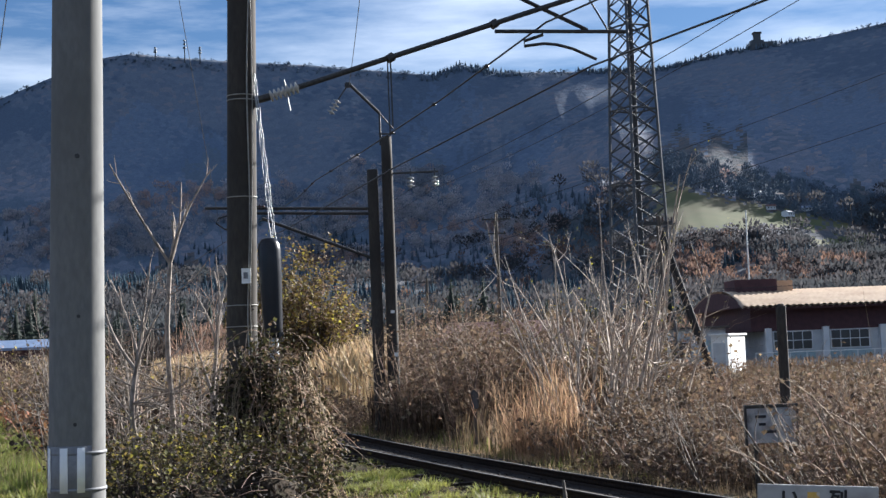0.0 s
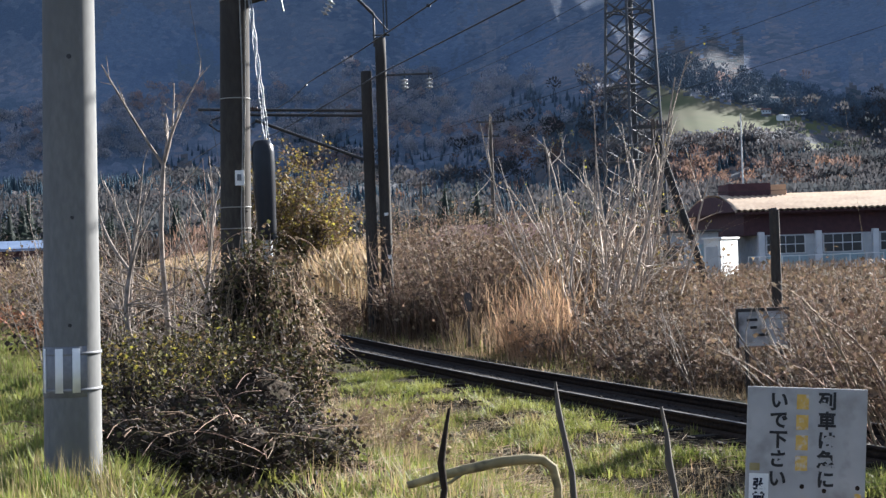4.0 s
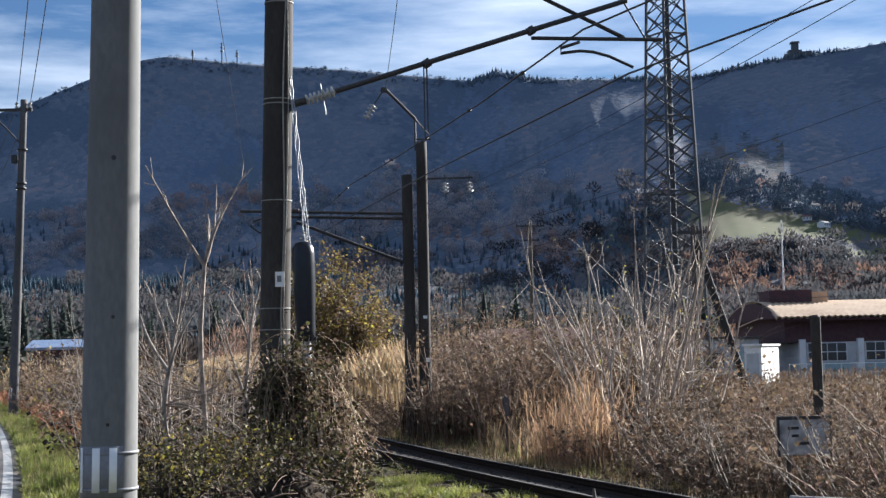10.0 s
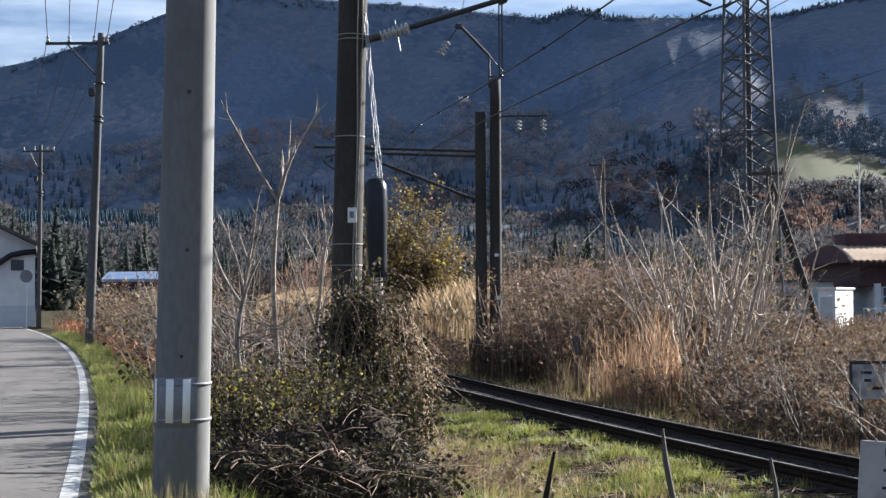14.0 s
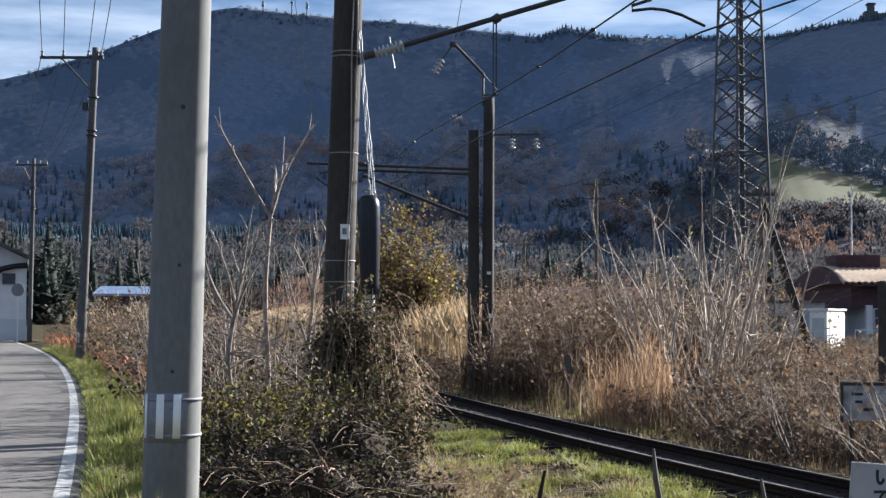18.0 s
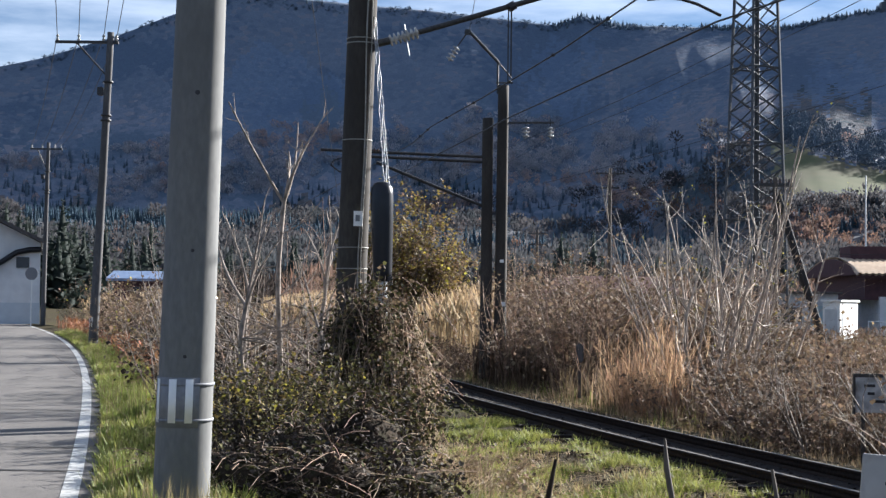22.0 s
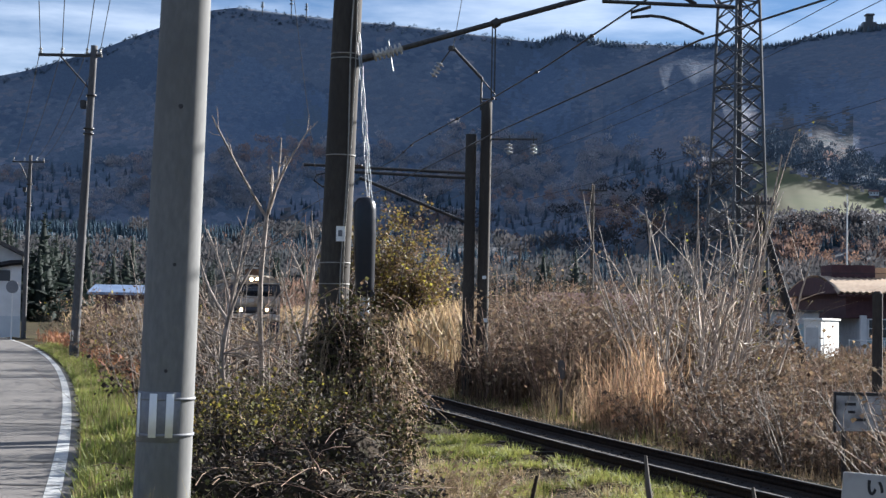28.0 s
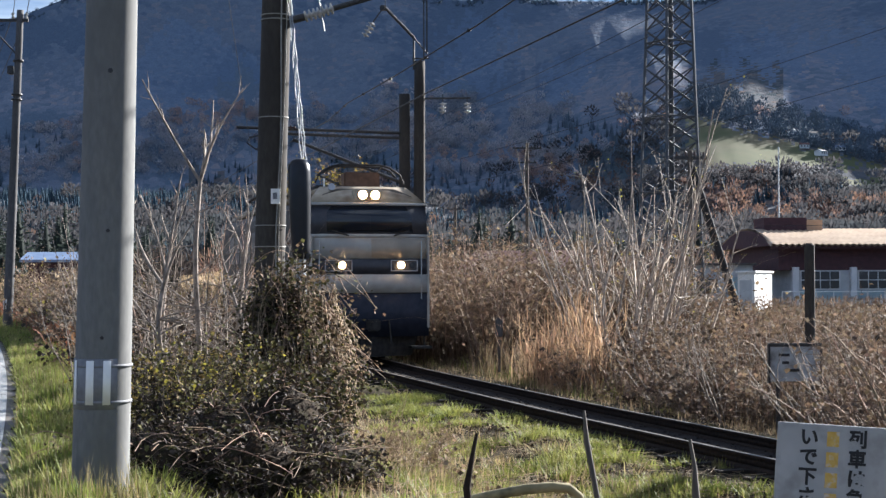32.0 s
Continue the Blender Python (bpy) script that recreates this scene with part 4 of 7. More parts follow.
def stuff_field(name, tv, tf, x0, x1, y0, y1, n, keep, h, w, mat, seed, label, category, tilt=0.25, z=None, lumps=0.0):
    g = np.random.default_rng(seed)
    x, y = g.uniform(x0, x1, n), g.uniform(y0, y1, n)
    m = keep(x, y, g)
    x, y = x[m], y[m]
    n = len(x)
    zz = ground_z(x, y) - 0.02 if z is None else np.full(n, z)
    hh = g.uniform(h[0], h[1], n) * np.clip(1 + lumps * (patchy(x, y, 3.1) + patchy(x + 7, y + 1, 6.3)), 0.25, 2.2)
    sc = np.stack([g.uniform(w[0], w[1], n), hh, hh], -1)
    v, f = scatter(tv, tf, np.stack([x, y, zz], -1), sc, g.uniform(0, 6.28, n), g.normal(size=n) * tilt)
    ob = part(name, (v, f), mat)
    return tagged(ob, label, category, kind="stuff")


def tdist(x, y):
    return (x - track_x(y)) * 0.97


def patchy(x, y, f=0.6):
    return np.sin(x * f * 2.1 + 1.3 * np.sin(y * f)) + np.sin(y * f * 1.7 + 0.9 * np.sin(x * f * 1.4))


# grass of the verge between lane and poles
def verge(name, n, w0, w1, h, w, mat, seed, label, tilt):
    g = np.random.default_rng(seed)
    y = 4.0 + 60 * g.uniform(0, 1, n) ** 1.7
    wide = 1.0 - 0.40 * np.exp(-((y - 10) / 5) ** 2)
    x = road_edge(y) + w0 + (w1 * wide - w0) * g.uniform(0, 1, n)
    hh = g.uniform(h[0], h[1], n) * np.clip(0.8 + 0.45 * patchy(x, y, 1.3) + 0.5 * patchy(x + 3, y, 4.0), 0.12, 2.2)
    sc = np.stack([g.uniform(w[0], w[1], n), hh, hh], -1)
    v, f = scatter(SLIP_V, SLIP_F, np.stack([x, y, ground_z(x, y) - 0.02], -1), sc, g.uniform(0, 6.28, n), g.normal(size=n) * tilt)
    return tagged(part(name, (v, f), mat), label, "grass", kind="stuff")


verge("verge_grass", 125000, 0.13, 1.15, (0.04, 0.13), (0.011, 0.022), M_GRASS, 11, "bright green grass verge along the lane", 0.45)
verge("verge_straw", 34000, 0.13, 1.6, (0.07, 0.22), (0.006, 0.012), M_DRYGRASS, 12, "yellowing blades in the verge", 0.6)
# grass on the slope before the track
stuff_field("slope_grass", SLIP_V, SLIP_F, -5, 6.5, 6, 40, 1500000, lambda x, y, g: (g.uniform(0, 1, len(x)) < np.clip(1.5 - y / 26, 0.22, 1)) & (tdist(x, y) < -0.66) & (x > -0.45 - 0.6 * step(15, 19, y)) & (patchy(x, y, 1.5) + 0.7 * patchy(x + 5, y + 2, 3.5) + 0.5 * g.normal(size=len(x)) + 0.9 * step(9.5, 13.5, y) - 0.8 * (1 - step(0.2, 1.4, x)) > 1.45), (0.035, 0.085), (0.012, 0.026), M_SHORTGRASS, 13, "short patchy green grass on the slope beside the track", "grass", 1.25, lumps=0.7)
stuff_field("slope_straw", SLIP_V, SLIP_F, -5, 6.5, 6, 40, 60000, lambda x, y, g: (tdist(x, y) < -0.64) & (x > -0.25 - 0.8 * step(15, 19, y)) & (patchy(x + 2, y, 1.9) + 0.6 * g.normal(size=len(x)) > 1.1), (0.04, 0.13), (0.004, 0.008), M_DRYGRASS, 14, "dry matted grass on the slope beside the track", "grass", 1.2)
stuff_field("fallen_straw", SLIP_V, SLIP_F, -0.4, 4.5, 7, 24, 26000, lambda x, y, g: (tdist(x, y) < -2.0) & (patchy(x + 4, y, 0.9) + 0.9 * g.normal(size=len(x)) - step(9, 14, y) > -0.7), (0.08, 0.34), (0.005, 0.010), M_STRAW, 15, "flattened straw lying on the slope", "dead grass", 1.45)
stuff_field("slope_dark_litter", LEAF_V, LEAF_F, -1, 6.5, 7, 26, 150000, lambda x, y, g: (tdist(x, y) < -0.8) & (patchy(x + 6, y + 1, 2.3) + 0.8 * g.normal(size=len(x)) > -0.3), (0.03, 0.09), (0.02, 0.05), M_SHADELITTER, 77, "dark leaf litter and shaded gaps between the grass tufts", "leaf litter", 0.7)
stuff_field("slope_leaf_litter", LEAF_V, LEAF_F, -1.2, 6.5, 7, 26, 90000, lambda x, y, g: (tdist(x, y) < -0.8) & (patchy(x + 1, y + 3, 2.1) + 0.5 * g.normal(size=len(x)) + 0.8 * (1 - step(9.5, 13, y)) > 0.1), (0.025, 0.07), (0.015, 0.04), M_DEADLEAF, 17, "dead brown leaves lying on the slope", "leaf litter", 0.5)
stuff_field("far_side_grass", BLADE_V, BLADE_F, -2, 4, 24, 42, 40000, lambda x, y, g: (tdist(x, y) > 2.4) & (tdist(x, y) < 4.2) & (patchy(x, y, 1.0) + 0.4 * g.normal(size=len(x)) > 0.3), (0.06, 0.22), (0.008, 0.014), M_SHORTGRASS, 18, "patches of green grass beyond the rails", "grass", 0.5)
stuff_field("bed_weeds", BLADE_V, BLADE_F, -8, 7, 14, 60, 14000, lambda x, y, g: (np.abs(tdist(x, y)) > 1.9) & (np.abs(tdist(x, y)) < 3.3) & (patchy(x, y, 1.1) > 0.5), (0.06, 0.22), (0.006, 0.012), M_DRYGRASS, 16, "weeds along the edge of the ballast", "weeds", 0.6)
stuff_field("trackside_litter", SLIP_V, SLIP_F, -6, 9, 10, 50, 60000, lambda x, y, g: (tdist(x, y) > 1.25) & (tdist(x, y) < 4.5) & (g.uniform(0, 1, len(x)) < 0.8), (0.05, 0.22), (0.012, 0.03), M_STRAW, 19, "pale straw and leaves lying beyond the rails", "litter", 1.4)
stuff_field("bank_stalks", PLUME_V, PLUME_F, -4, 9, 14, 46, 11000, lambda x, y, g: (tdist(x, y) > 2.4 + 0.3 * g.normal(size=len(x))) & (tdist(x, y) < 4.6), (0.15, 0.6), (0.2, 0.45), M_BROWNWEED, 20, "thin brown stalks along the far edge of the track", "weeds", 0.45)
# ground cover added dark where the bushes' shade lies
for nm, mt, sd, lb in (("ground_vines", M_VINELEAF, 75, "dark vine leaves creeping over the ground"), ("ground_litter", M_SHADELITTER, 76, "dead leaves under the bushes, darkened for shade")):
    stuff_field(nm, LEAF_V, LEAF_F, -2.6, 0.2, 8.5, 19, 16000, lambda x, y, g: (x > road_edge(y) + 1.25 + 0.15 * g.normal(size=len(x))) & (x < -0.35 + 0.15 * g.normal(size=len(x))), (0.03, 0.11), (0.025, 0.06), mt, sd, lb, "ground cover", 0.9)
stuff_field("thicket_weeds", PLUME_V, PLUME_F, -2, 4.2, 26, 46, 5000, lambda x, y, g: (tdist(x, y) > 2.4 + 0.3 * g.normal(size=len(x))) & (tdist(x, y) < 5.0), (0.12, 0.5), (0.15, 0.4), M_BROWNWEED, 27, "brown dry stalks before the thicket", "weeds", 0.6)
gl = np.random.default_rng(72)
tw = np.stack([gl.uniform(-0.6, 4.8, 5000), 7.5 + 15 * gl.uniform(0, 1, 5000) ** 1.7, np.zeros(5000)], -1)
tw = tw[(tdist(tw[:, 0], tw[:, 1]) < -0.8) & (tw[:, 0] > np.maximum(road_edge(tw[:, 1]) + 2.4, -0.4))]
tw[:, 2] = ground_z(tw[:, 0], tw[:, 1]) + 0.02
ta = gl.uniform(0, 6.28, len(tw))
TW = grow(tw, np.stack([np.cos(ta), np.sin(ta), gl.uniform(-0.05, 0.18, len(tw))], -1), gl.uniform(0.1, 0.6, len(tw)), gl.uniform(0, 0.1, len(tw)), 5, gl, 0.05)
tagged(part("fallen_twigs", tubes(TW, gl.uniform(0.002, 0.005, len(tw))[:, None] * np.linspace(1, 0.4, 5)[None], 3), M_DRYSTEM), "dead twigs lying in the grass of the slope", "twigs", kind="stuff")
# taller tufts standing out of the turf
def tufts(name, centres, blades, size, spread, mat, seed, label):
    g = np.random.default_rng(seed)
    n = len(centres)
    big = np.repeat(g.uniform(0.5, 1.3, n), blades)
    c = np.repeat(centres, blades, 0)
    off = g.normal(size=(len(c), 2)) * spread * big[:, None]
    x, y = c[:, 0] + off[:, 0], c[:, 1] + off[:, 1]
    h = size * big * g.uniform(0.5, 1.15, len(c))
    turn = np.arctan2(-off[:, 0], off[:, 1]) + g.normal(size=len(c)) * 0.5
    v, f = scatter(SLIP_V * np.array([1, 1.6, 1]), SLIP_F, np.stack([x, y, ground_z(x, y) - 0.02], -1), np.stack([g.uniform(0.012, 0.026, len(c)), h, h], -1), turn, -g.uniform(0.0, 1.15, len(c)))
    return tagged(part(name, (v, f), mat), label, "grass", kind="stuff")


gq = np.random.default_rng(501)
vy = 7.0 + 42 * gq.uniform(0, 1, 900) ** 1.8
vx = road_edge(vy) + 0.2 + 1.0 * gq.uniform(0, 1, 900)
tufts("verge_tufts", np.stack([vx, vy], -1), 44, 0.17, 0.07, M_LUSH, 502, "leafy green tufts in the verge of the lane")
sy_ = 8.0 + 20 * gq.uniform(0, 1, 9000) ** 1.3
sx_ = gq.uniform(-0.6, 5.5, 9000)
ok = (tdist(sx_, sy_) < -0.85) & (patchy(sx_, sy_, 1.5) + 0.6 * patchy(sx_ + 5, sy_ + 2, 3.5) + 0.5 * gq.normal(size=9000) > 0.45 + 0.8 * (1 - step(9.0, 12.0, sy_)))
tufts("slope_tufts", np.stack([sx_, sy_], -1)[ok], 60, 0.15, 0.085, M_LUSH, 503, "bright green tufts of grass on the slope")
wy = 8.5 + 14 * gq.uniform(0, 1, 400)
wx = gq.uniform(-0.4, 4.5, 400)
ok = (tdist(wx, wy) < -1.6) & (patchy(wx + 2, wy, 1.2) > 0.1)
tufts("dry_tufts", np.stack([wx, wy], -1)[ok], 40, 0.22, 0.08, M_DRYGRASS, 504, "withered tufts of grass on the slope")
# reeds
stuff_field("reeds_beyond_track", PLUME_V, PLUME_F, -30, 5, 42, 130, 60000, lambda x, y, g: (tdist(x, y) > 3.0) & (x < 0.021 * y + 0.25 * np.sin(y * 2)), (2.0, 2.8), (0.8, 1.5), M_STRAW, 21, "tan dry reed bed behind the railway", "reeds", 0.10)
stuff_field("reeds_before_track", PLUME_V, PLUME_F, -24, 0, 36, 95, 20000, lambda x, y, g: (tdist(x, y) < -3.0) & (x > road_edge(y) + 4.6) & (patchy(x, y, 0.35) > -0.3), (1.3, 2.2), (0.7, 1.3), M_STRAW, 22, "tan dry reeds between lane and railway", "reeds", 0.13)
stuff_field("rusty_weeds", PLUME_V, PLUME_F, -20, -4, 24, 78, 22000, lambda x, y, g: (x > road_edge(y) + 1.1 + 0.2 * g.normal(size=len(x))) & (x < road_edge(y) + 2.6), (0.2, 0.7), (0.6, 1.2), M_REDWEED, 23, "rust-red dry weeds beside the lane", "weeds", 0.35)
stuff_field("rusty_clump", PLUME_V, PLUME_F, 1.5, 6.5, 27, 35, 150000, lambda x, y, g: (tdist(x, y) > 2.1) & (g.uniform(0, 1, len(x)) < 0.6 * np.exp(-1.8 * (((x - 3.75) / 0.85) ** 2 + ((y - 30.8) / 1.6) ** 2)) * np.clip(0.6 + 0.5 * patchy(x, y, 3.0), 0.05, 1)), (0.35, 1.35), (0.13, 0.28), M_RUSTWEED, 24, "orange-brown clump of feathery dry weeds beyond the track", "weeds", 0.42, lumps=0.3)
stuff_field("far_weeds", PLUME_V, PLUME_F, -4, 34, 24, 95, 14000, lambda x, y, g: (tdist(x, y) > 3.4), (0.3, 0.9), (0.4, 1.0), M_BROWNWEED, 25, "dry weeds of the waste ground beyond the track", "weeds", 0.3)
stuff_field("near_track_weeds", PLUME_V, PLUME_F, 3.0, 14, 10, 32, 18000, lambda x, y, g: (tdist(x, y) > 2.3 + 0.25 * g.normal(size=len(x))) & (tdist(x, y) < 8), (0.25, 0.95), (0.2, 0.45), M_BROWNWEED, 26, "dense brown dry weeds on the bank beyond the track", "weeds", 0.35)

def mound(parent, x, y, z, rx, ry, h, seed, mat, name="shade_core"):
    """A lumpy closed core, added to block light inside a plant and coloured dark for shade."""
    g = np.random.default_rng(seed)
    k, m = 18, 9
    V = []
    for j in range(m):
        t_ = j / (m - 1)
        w = (1 - t_ ** 2.2) ** 0.5 if t_ < 1 else 0.02
        for i in range(k):
            q = 2 * math.pi * i / k
            f_ = w * (1 + 0.10 * math.sin(3 * q + seed) + 0.12 * g.normal())
            V.append((x + rx * f_ * math.cos(q), y + ry * f_ * math.sin(q), z + h * (t_ + 0.04 * g.normal())))
    idx = np.arange(k * m).reshape(m, k)
    F = np.stack([idx[:-1], np.roll(idx[:-1], -1, 1), np.roll(idx[1:], -1, 1), idx[1:]], -1).reshape(-1, 4)
    core = part(name, (np.array(V), F), mat, parent, "dark closed core added inside the growth to block light")
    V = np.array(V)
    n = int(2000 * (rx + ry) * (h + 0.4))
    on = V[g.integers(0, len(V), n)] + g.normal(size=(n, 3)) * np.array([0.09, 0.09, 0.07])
    tagged(part("dark_foliage", leaf_cloud(on, 0.040, g), M_SHADELITTER, parent, "leaves darkened to stand for inner shade"), kind="stuff")
    on = V[g.integers(0, len(V), n // 3)] + g.normal(size=(n // 3, 3)) * np.array([0.10, 0.10, 0.08])
    tagged(part("foliage", leaf_cloud(on, 0.040, g), M_VINELEAF, parent), kind="stuff")
    b0 = V[g.integers(0, len(V), 90)]
    wd = np.stack([g.normal(size=90), g.normal(size=90) - 0.4, g.normal(size=90) * 0.5 + 0.2], -1)
    tw_ = grow(b0, wd / np.linalg.norm(wd, axis=1, keepdims=True), g.uniform(0.15, 0.5, 90), g.uniform(0, 0.6, 90), 5, g, 0.1)
    tagged(part("twig_tangle", tubes(tw_, np.full((90, 5), 0.0045), 3), M_TWIG, parent), kind="stuff")
    return core


# vine-covered heap round the catenary pole
def vine_heap():
    g = np.random.default_rng(31)
    th = empty("vine_thicket", -1.14, 17.6, -0.75)
    n = 380
    a, q = g.uniform(0, 6.28, n), np.sqrt(g.uniform(0, 1, n))
    base = np.stack([np.cos(a) * q * 0.60 + 0.10 * q, np.sin(a) * q * 0.55, np.full(n, 0.0)], -1)
    way = np.stack([-np.cos(a) * q * 0.14 + g.normal(size=n) * 0.07 + 0.02, -np.sin(a) * q * 0.14 + g.normal(size=n) * 0.07, np.ones(n)], -1)
    way /= np.linalg.norm(way, axis=1, keepdims=True)
    L = (2.45 + 0.16 * np.sin(a * 3) - 0.7 * q ** 2) * g.uniform(0.55, 1.05, n)
    P = grow(base, way, L, np.zeros(n), 7, g, 0.05)
    R = 0.009 * g.uniform(0.5, 1.3, n)[:, None] * np.linspace(1, 0.5, 7)[None]
    tagged(part("stem_tangle", tubes(P, R, 4), M_DARKTWIG, th), kind="stuff")
    # long shoots that spill from the top, most of them on the sunny side
    m = 170
    hang = P[:, -1][g.integers(0, n, m)]
    hw = np.stack([g.normal(size=m) * 0.28 + 0.16, g.normal(size=m) * 0.30 - 0.15, np.full(m, 0.55)], -1)
    H = grow(hang, hw / np.linalg.norm(hw, axis=1, keepdims=True), g.uniform(0.3, 0.85, m), np.full(m, 1.15), 8, g)
    tagged(part("tendril_tangle", tubes(H, np.full((m, 8), 0.005), 3), M_TWIG, th, "thin drooping brown tendrils"), kind="stuff")
    Q, RQ = branch(P, R, 4, g, ratio=0.20, spread=1.0)
    tagged(part("twig_tangle", tubes(Q, RQ, 3), M_TWIG, th), kind="stuff")
    part("foliage", leaf_cloud(np.concatenate([strew(Q, 14000, g, 0.07), strew(P, 8000, g, 0.07), strew(H, 900, g, 0.05)]), 0.052, g), M_VINELEAF, th, "dull green and brown vine leaves")
    part("dead_foliage", leaf_cloud(np.concatenate([strew(Q, 3200, g, 0.08), strew(H, 2200, g, 0.06)]), 0.050, g), M_DEADLEAF, th, "curled dead leaves")
    part("dark_foliage", leaf_cloud(strew(P, 7000, g, 0.10), 0.055, g), M_SHADELITTER, th, "leaves darkened to stand for inner shade")
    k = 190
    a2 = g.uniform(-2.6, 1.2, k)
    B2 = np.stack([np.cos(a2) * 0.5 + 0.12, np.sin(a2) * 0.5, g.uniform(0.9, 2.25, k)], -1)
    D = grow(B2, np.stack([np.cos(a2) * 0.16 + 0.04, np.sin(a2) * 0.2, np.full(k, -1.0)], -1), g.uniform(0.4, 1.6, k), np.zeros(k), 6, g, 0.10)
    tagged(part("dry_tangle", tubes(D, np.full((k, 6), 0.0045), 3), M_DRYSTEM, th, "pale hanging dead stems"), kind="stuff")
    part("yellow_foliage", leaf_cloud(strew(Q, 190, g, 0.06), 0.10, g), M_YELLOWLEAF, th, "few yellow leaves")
    mound(th, 0.02, -0.05, 0.0, 0.46, 0.42, 2.0, 3, M_SHADECORE)
    return tagged(th, "heap of vines and dead leaves climbing the catenary pole", "vine")


vine_heap()
b1 = shrub("bush", -2.05, 14.9, 90, 1.25, 0.62, 32, "half-bare bush with dull green and yellow leaves", "bush", bark=M_DARKTWIG, r0=0.009, twigs=6, fine=3, foot=0.8, leaves=((M_VINELEAF, 3400, 0.042, "foliage"), (M_OLIVELEAF, 1300, 0.038, "olive_foliage"), (M_YELLOWLEAF, 900, 0.038, "yellow_foliage"), (M_SHADELITTER, 1500, 0.036, "dead_foliage")), z=-0.3, dry=60)
mound(b1, 0, 0, 0, 0.5, 0.5, 0.75, 5, M_SHADECORE)
b2 = shrub("bush", -1.75, 13.4, 60, 0.95, 0.55, 33, "low bush with yellowing leaves beside the concrete pole", "bush", bark=M_DARKTWIG, r0=0.008, twigs=6, fine=3, foot=0.8, leaves=((M_VINELEAF, 1800, 0.040, "foliage"), (M_OLIVELEAF, 800, 0.036, "olive_foliage"), (M_SHADELITTER, 1100, 0.035, "dead_foliage"), (M_YELLOWLEAF, 500, 0.036, "yellow_foliage")), z=-0.15, dry=30)
mound(b2, 0, 0, 0, 0.45, 0.5, 0.6, 6, M_SHADECORE)
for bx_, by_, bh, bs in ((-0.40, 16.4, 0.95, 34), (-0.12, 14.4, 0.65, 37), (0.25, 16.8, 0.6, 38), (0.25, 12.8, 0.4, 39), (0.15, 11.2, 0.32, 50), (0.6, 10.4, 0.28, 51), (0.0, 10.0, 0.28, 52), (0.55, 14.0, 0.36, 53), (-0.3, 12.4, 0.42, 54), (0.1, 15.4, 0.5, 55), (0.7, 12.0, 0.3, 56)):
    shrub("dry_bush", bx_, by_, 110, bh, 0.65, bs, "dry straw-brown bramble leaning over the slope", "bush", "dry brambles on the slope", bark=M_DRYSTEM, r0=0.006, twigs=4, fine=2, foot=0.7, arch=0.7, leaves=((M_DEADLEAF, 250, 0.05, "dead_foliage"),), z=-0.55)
shrub("vine_thicket", -1.02, 15.6, 90, 1.25, 0.42, 35, "heap of vines and dead leaves before the catenary pole", "vine", bark=M_DARKTWIG, r0=0.008, twigs=6, fine=3, foot=0.9, arch=0.3, leaves=((M_VINELEAF, 6500, 0.045, "foliage"), (M_DEADLEAF, 1400, 0.045, "dead_foliage"), (M_SHADELITTER, 4200, 0.045, "dark_foliage"), (M_YELLOWLEAF, 150, 0.045, "yellow_foliage")), z=-0.45, dry=30)
# low vines added to darken the shaded ground
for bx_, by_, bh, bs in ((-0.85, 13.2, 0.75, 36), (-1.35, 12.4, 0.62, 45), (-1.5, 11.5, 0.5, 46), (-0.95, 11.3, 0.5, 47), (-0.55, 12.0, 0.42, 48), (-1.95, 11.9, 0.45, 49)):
    vt = shrub("vine_thicket", bx_, by_, 70, bh, 0.5, bs, "dark low tangle of creeping vines under the bushes", "vine", "creeping vines", bark=M_DARKTWIG, r0=0.006, twigs=5, fine=2, foot=0.9, arch=0.5, dry=6, leaves=((M_VINELEAF, 700, 0.036, "foliage"), (M_SHADELITTER, 1100, 0.034, "dead_foliage")), z=-0.14)
    mound(vt, 0, 0, 0, 0.46, 0.42, bh * 0.85, bs, M_SHADECORE)
# bare saplings left of the catenary pole
def forked_sapling(x, y, seed, fork, reach, label):
    """A slim trunk that forks into straight rising limbs, with crooked side branches below."""
    g = np.random.default_rng(seed)
    th = empty("sapling", x, y, float(ground_z(x, y)))
    t = np.linspace(0, 1, 8)[:, None]
    top = np.array([0.03, 0.0, fork])
    trunk = t * top + np.array([0.03, 0.02, 0]) * np.sin(t * 7)
    part("trunk", tubes(trunk[None], np.linspace(0.042, 0.030, 8)[None], 8), M_SAPLING, th)
    def limb(a, b, r, sub_n, bend):
        c = a + t * (b - a) + bend * np.sin(t * np.pi)
        st = part("limb", tubes(c[None], np.linspace(r, r * 0.35, 8)[None], 6), M_SAPLING, th)
        Q, RQ = branch(c[None], np.linspace(r, r * 0.35, 8)[None], sub_n, g, lo=0.2, ratio=0.35, spread=0.55, k=5, rise=0.3)
        W, RW = branch(Q, RQ, 3, g, ratio=0.5, k=3, spread=0.6)
        tagged(part("twig_tangle", merge(tubes(Q, RQ, 4), tubes(W, RW, 3)), M_SAPLING, st), kind="stuff")
    for dx, dz in reach:
        b = top + np.array([dx, g.normal() * 0.3, dz])
        limb(trunk[-1], b, 0.024, 4, g.normal(size=3) * 0.05)
    for k in range(13):  # crooked side branches
        i = g.integers(1, 7)
        s_ = -1 if k % 2 else 1
        b = trunk[i] + np.array([s_ * g.uniform(0.5, 1.15), g.normal() * 0.4, g.uniform(-0.1, 0.9)])
        limb(trunk[i], b, 0.012, 5, np.array([0, 0, g.uniform(-0.12, 0.10)]))
    return tagged(th, label, "tree")


